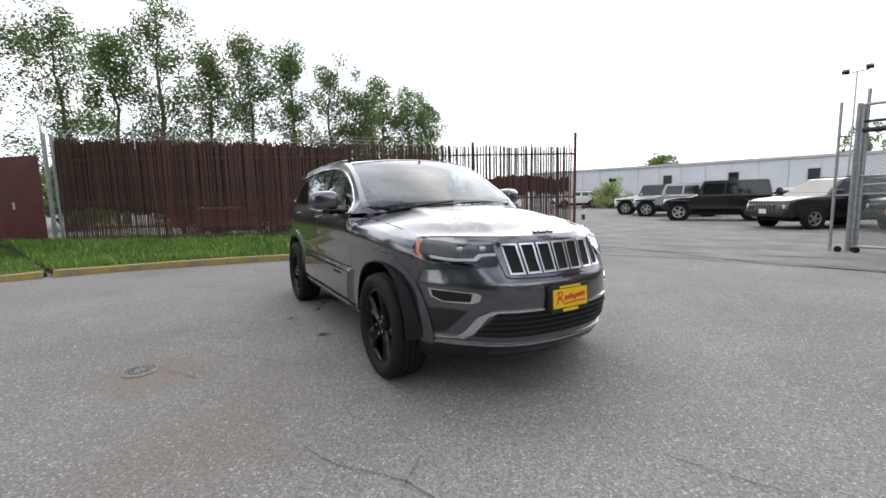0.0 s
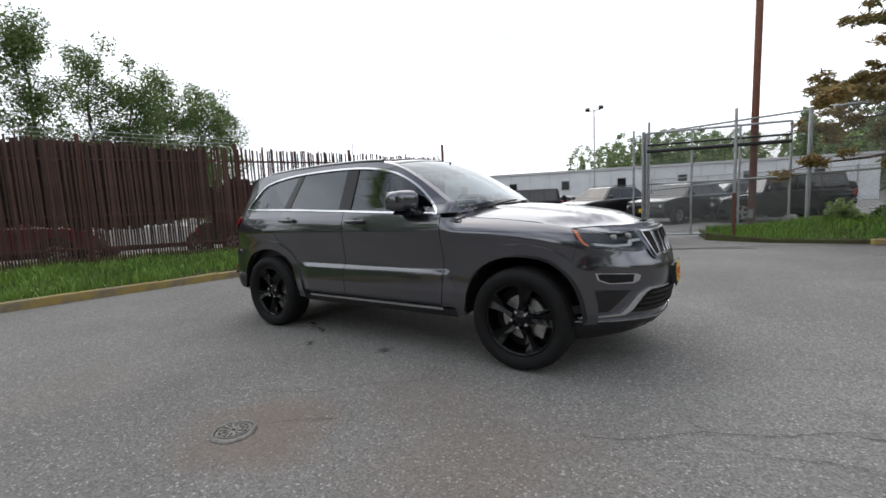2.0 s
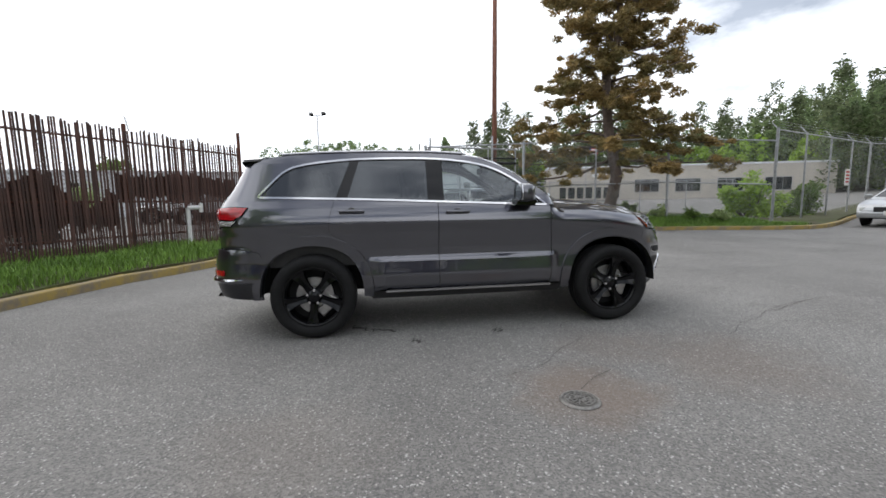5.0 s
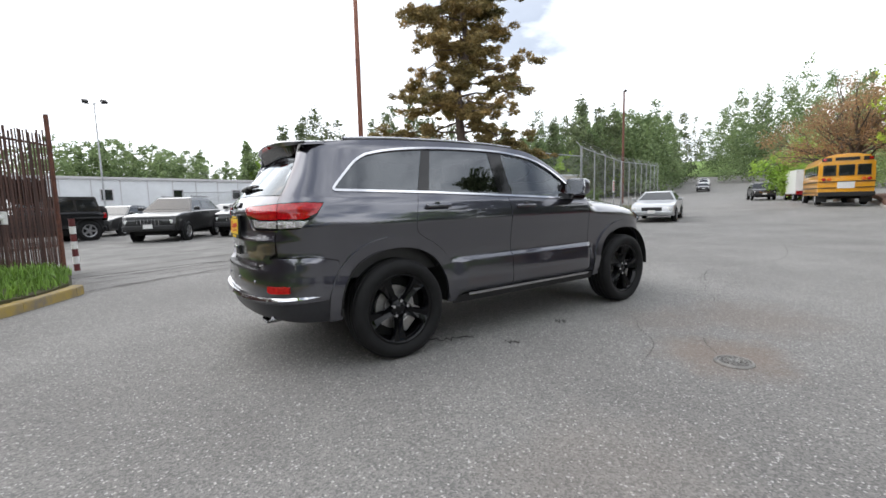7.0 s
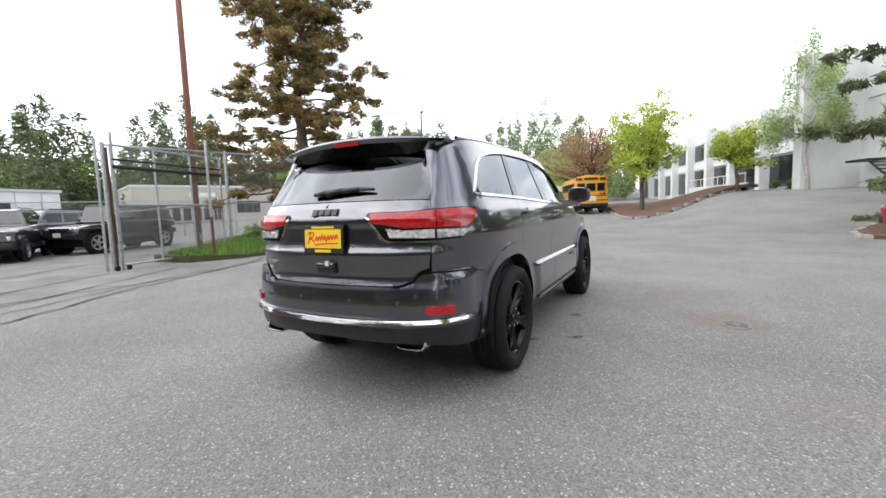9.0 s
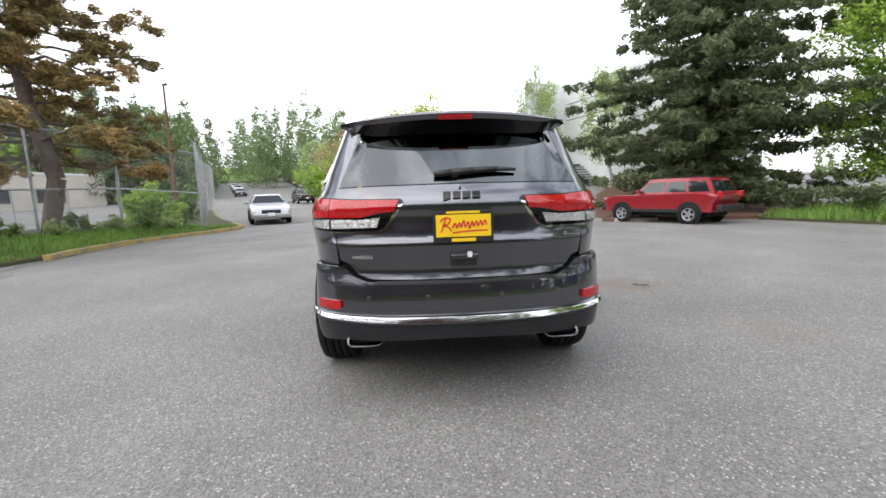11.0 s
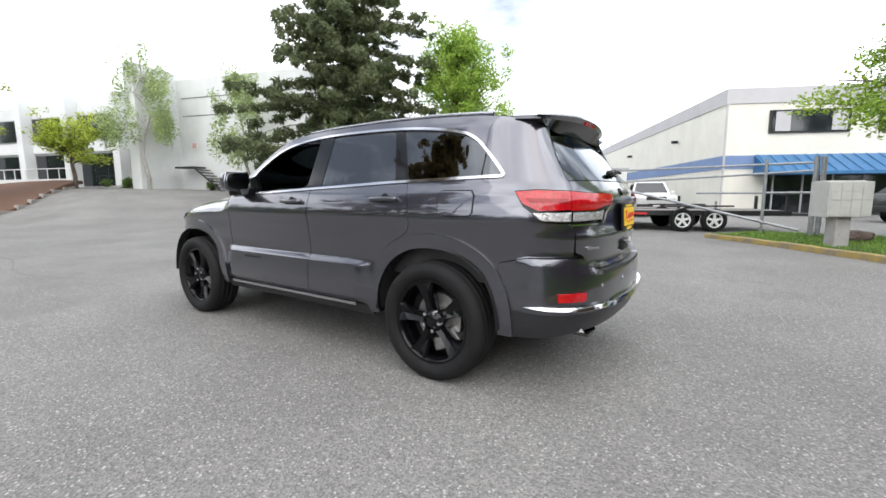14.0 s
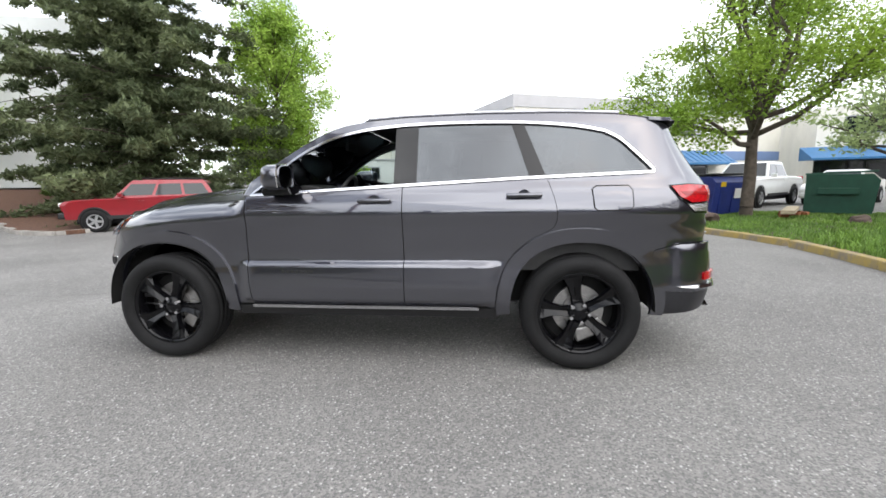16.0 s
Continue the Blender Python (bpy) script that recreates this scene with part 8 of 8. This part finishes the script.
        for k in range(26):
            f = rng.uniform(0.30, 0.95)
            a = rng.uniform(0, 2 * np.pi)
            r = h * 0.26 * spread * rng.uniform(0.4, 1.0) * (1.2 - 0.7 * f)
            p0 = Vector((lean[0] * f, lean[1] * f, h * f))
            p1 = p0 + Vector((r * math.cos(a), r * math.sin(a), r * 0.5))
            limb(bm, p0, p1, 0.025, 0.006, rng, 0.2, 3, 5)
            for j in range(4):
                C.append(p0.lerp(p1, rng.uniform(0.6, 1.1)) + Vector((0, 0, -0.3 * j * h / 7)))
                R.append(rng.uniform(0.25, 0.45) * h / 7)
        mt, flat, long, droop = M_WBARK, 1.6, 1.1, 0.6
    else:                                            # rounded bush or bushy small tree
        for k in range(16):
            a, el = rng.uniform(0, 2 * np.pi), rng.uniform(0.2, 1.5)
            r = h * 0.7 * spread * rng.uniform(0.5, 1)
            p1 = Vector((r * math.cos(a) * math.cos(el), r * math.sin(a) * math.cos(el), h * 0.9 * math.sin(el) * rng.uniform(0.6, 1)))
            limb(bm, (0, 0, -0.1), p1, 0.02 * h, 0.006, rng, 0.15, 3, 5)
            for j in range(4):
                C.append(Vector(p1) * rng.uniform(0.5, 1.05) + Vector(rng.normal(size=3)) * 0.08 * h)
                R.append(rng.uniform(0.10, 0.2) * h)
        mt, flat, long, droop = M_TRUNK, 0.8, 1.0, 0.0
    tr = part("trunk", bm, mt, t, "", True)
    leaf_mesh("crown", [tuple(c) for c in C], R, n, size, rng, leaves, t, flat, long, droop)
    t.matrix_world = pose(x, y, z0)
    return t


# cottonwoods behind the slat fence
POP = "cottonwoods behind the fence"
for k, (x, y, h) in enumerate([(-36, -17, 14.5), (-33, -13, 14.5), (-35, -9.5, 14.2), (-32, -6.2, 12.6), (-31.5, -3.4, 14.6), (-33.5, -0.5, 12.2), (-31.8, 2.2, 13.0), (-33.0, 5.6, 13.3), (-34.0, 8.8, 12.2), (-33.0, 11.0, 11.8), (-36, 14.5, 12.4), (-36.5, 17.6, 12.0), (-39, 21.0, 11.8), (-41, -23, 14)]):
    tagged(tree("poplar", x, y, h * 1.08, "tall cottonwood with sparse green leaves", 20 + k, L_POP, 12000, 0.105, 1.08), group=POP)
for k, (x, y, h) in enumerate([(-27, -13, 4.5), (-26, -8, 4.0), (-27, -3, 4.2), (-28, 1.5, 3.8), (-29, 6, 3.6)]):
    tree("bush", x, y, h, "dense green undergrowth behind the fence", 50 + k, L_MID, 3500, 0.17, 1.1, name="bush")

tree("pine", 7.84, 10.45, 14.5, "tall pine with browned needles on the bank", 3, L_PINE, 110000, 0.055, 1.1, base=0.45, lean=(0.3, 0.2))
tree("fir", 13.0, -12.3, 15.0, "large dark green conifer reaching to the ground", 4, L_FIR, 150000, 0.085, 1.2)
tree("poplar", 9.6, -16.8, 9.2, "bright green young tree behind the conifer", 5, L_BRIGHT, 42000, 0.08, 1.75)
tree("maple", -8.2, -9.75, 8.2, "fresh green maple on the lawn", 6, L_MAPLE, 60000, 0.055, 1.05, tall=2.2)
tree("maple", 28.6, -0.3, 8.0, "yellow-green tree in the bark bed", 7, L_YEL, 15000, 0.10, 0.78, tall=2.15)
tree("maple", 30.0, -5.9, 5.8, "small yellow-green tree before the offices", 8, L_YEL, 6000, 0.09, 0.75)
tree("birch", 28.2, -9.2, 8.6, "drooping birch before the offices", 9, L_BIRCH, 9000, 0.075, 1.15)
tree("birch", 21.5, -12.0, 7.2, "pale green birch by the office wall", 10, L_BIRCH, 8000, 0.075, 1.15, lean=(0.5, 0.3))
tree("maple", 34.5, 4.0, 9.3, "bronze budding tree behind the bus", 11, L_RED, 12000, 0.075, 1.05)
tree("maple", 38.0, 5.5, 9.5, "bare budding tree behind the bus", 12, L_RED, 2500, 0.06, 0.95)
tree("bush", 46.5, 8.6, 5.6, "bright green bushy tree beside the road", 13, L_BRIGHT, 8000, 0.16, 1.1, name="tree")
tree("bush", 47.0, 11.0, 5.2, "green bushy tree beside the bus", 14, L_BRIGHT, 6000, 0.16, 1.0, name="tree")
tree("maple", -15.5, -13.5, 6.4, "leafy tree beyond the dumpsters", 15, L_BIRCH, 6000, 0.10, 1.0)
tree("fir", 21.0, -34.0, 9.5, "dark conifer beyond the weeds", 16, L_FIR, 9000, 0.17, 1.2)
tree("bush", 9.0, -19.5, 3.2, "dark green shrubs behind the fence", 17, L_MID, 5000, 0.13, 1.0, name="bush")
tree("bush", 10.5, -23.5, 4.2, "green bushy tree beyond the weeds", 35, L_MID, 6000, 0.13, 1.0, name="bush")
tree("bush", 6.4, -18.5, 2.2, "tall green shrub beyond the weeds", 36, L_BRIGHT, 4000, 0.09, 0.9, name="bush")
tree("bush", -22.5, 31.5, 3.2, "pale green shrub at the warehouse", 18, L_BIRCH, 2500, 0.13, 0.8, name="bush")
tree("maple", -33.0, 55.0, 8.5, "round green tree behind the warehouse", 19, L_MID, 5000, 0.2, 0.8)
tree("bush", 16.2, 12.6, 2.4, "green shrub inside the chain-link fence", 33, L_BRIGHT, 4000, 0.10, 1.0, name="bush")
tree("bush", 19.0, 12.4, 1.9, "green ivy on the chain-link fence", 34, L_MID, 3000, 0.09, 0.8, name="bush")
HG = "low shrubs below the pine"
for k, (x, y, h) in enumerate([(5.2, 10.2, 0.55), (6.3, 10.4, 0.6), (7.4, 9.9, 0.55), (8.6, 10.2, 0.6), (9.7, 9.9, 0.55), (10.8, 9.6, 0.5), (11.8, 9.4, 0.5)]):
    tagged(tree("bush", x, y, h, "low green groundcover shrub below the pine", 60 + k, L_MID if k % 2 else L_BIRCH, 2200, 0.035, 1.4, base=0.08 + lift_n(x, y), name="bush"), group=HG)
for k, (x, y, h) in enumerate([(24.8, -12.6, 0.8), (22.8, -13.0, 0.7), (26.4, -12.2, 0.75), (31.5, -9.2, 0.8), (33.5, -8.6, 0.7), (18.8, -13.6, 0.9)]):
    tree("bush", x, y, h, "clipped green shrub along the office wall", 70 + k, L_MID, 1500, 0.06, 0.9, name="bush")
for k, (x, y, h) in enumerate([(3.6, -13.4, 0.9), (4.4, -13.8, 1.1), (6.2, -13.2, 0.8), (7.5, -13.5, 1.2), (-9.9, -6.4, 0.35), (-11.0, -7.2, 0.4), (-8.8, -22.5, 0.9)]):
    tree("bush", x, y, h, "weedy green shrub in rough grass", 80 + k, L_MID if k % 2 else L_BRIGHT, 1800, 0.05, 0.8, name="bush")


# far woods
def woods(name, label, rows, leaves, seed, size=0.5, per=1900):
    """A distant belt of trees: conical or rounded crowns of many leaf clumps, one mesh."""
    rng = np.random.default_rng(seed)
    C, R = [], []
    for x, y, h, cone in rows:
        z = float(height(x, y))
        m_ = 70
        for k in range(m_):
            f = rng.uniform(0.08, 1.0)
            r = h * (0.15 * (1.05 - f) + 0.01 if cone else 0.28 * math.sqrt(max(1 - (2 * f - 1) ** 2, 0.05)))
            a = rng.uniform(0, 2 * np.pi)
            C.append((x + r * math.cos(a), y + r * math.sin(a), z + h * f))
            R.append((0.080 if cone else 0.090) * h * (1.15 - 0.6 * f))
    ob = leaf_mesh(name, C, R, len(rows) * per, size * 0.60, rng, leaves)
    return tagged(ob, label, "trees", kind="stuff")


rng = np.random.default_rng(77)


def belt_of(n, az0, az1, d0, d1, h0, h1, cone):
    out_ = []
    for k in range(n):
        a = radians(rng.uniform(az0, az1))
        d = rng.uniform(d0, d1)
        out_.append((d * math.sin(a), d * math.cos(a), rng.uniform(h0, h1), rng.uniform() < cone))
    return out_


woods("far_woods", "distant mixed woods on the hillside", belt_of(110, -14, 60, 85, 125, 8, 13, 0.35), L_FAR, 1)
woods("far_woods", "distant bright spring trees on the hillside", belt_of(45, 8, 62, 80, 110, 6, 10, 0.0), L_BRIGHT, 2)
woods("far_woods", "distant dark firs above the woods", [(22, 76, 17, True), (24.5, 77, 18.5, True), (27, 78, 16.5, True), (30, 80, 17, True), (29, 62, 14.5, True), (32, 63, 16, True), (35, 66, 15, True), (39, 66, 17, True), (17, 62, 13, True), (19, 63, 12, True), (15, 64, 13.5, True)] + [(36, 68, 19, True), (41, 70, 20, True), (44, 68, 18, True)] + belt_of(26, 24, 66, 75, 120, 14, 19, 1.0), L_FIR, 3)
woods("far_woods", "distant roadside conifers and poplars", belt_of(80, 48, 63.6, 75, 150, 10, 18, 0.75), L_FAR, 4, 0.45)
woods("far_woods", "tall trees at the head of the road", belt_of(32, 67.0, 84, 100, 160, 13, 22, 0.9), L_FAR, 5, 0.45)
woods("far_woods", "spaced tall firs on the ridge past the road", belt_of(14, 58, 76, 185, 215, 16, 26, 1.0), L_FIR, 9, 0.5)
woods("far_woods", "trees beyond the bus", belt_of(16, 76, 86, 70, 95, 7, 10, 0.1), L_BIRCH, 6, 0.4)
woods("far_woods", "distant tree line behind the fence", belt_of(30, -100, -60, 60, 90, 7, 10, 0.2), L_FAR, 7, 0.6, 800)
woods("far_woods", "distant tree line beyond the shops", belt_of(50, 130, 260, 95, 130, 8, 12, 0.3), L_FAR, 8, 0.6, 700)
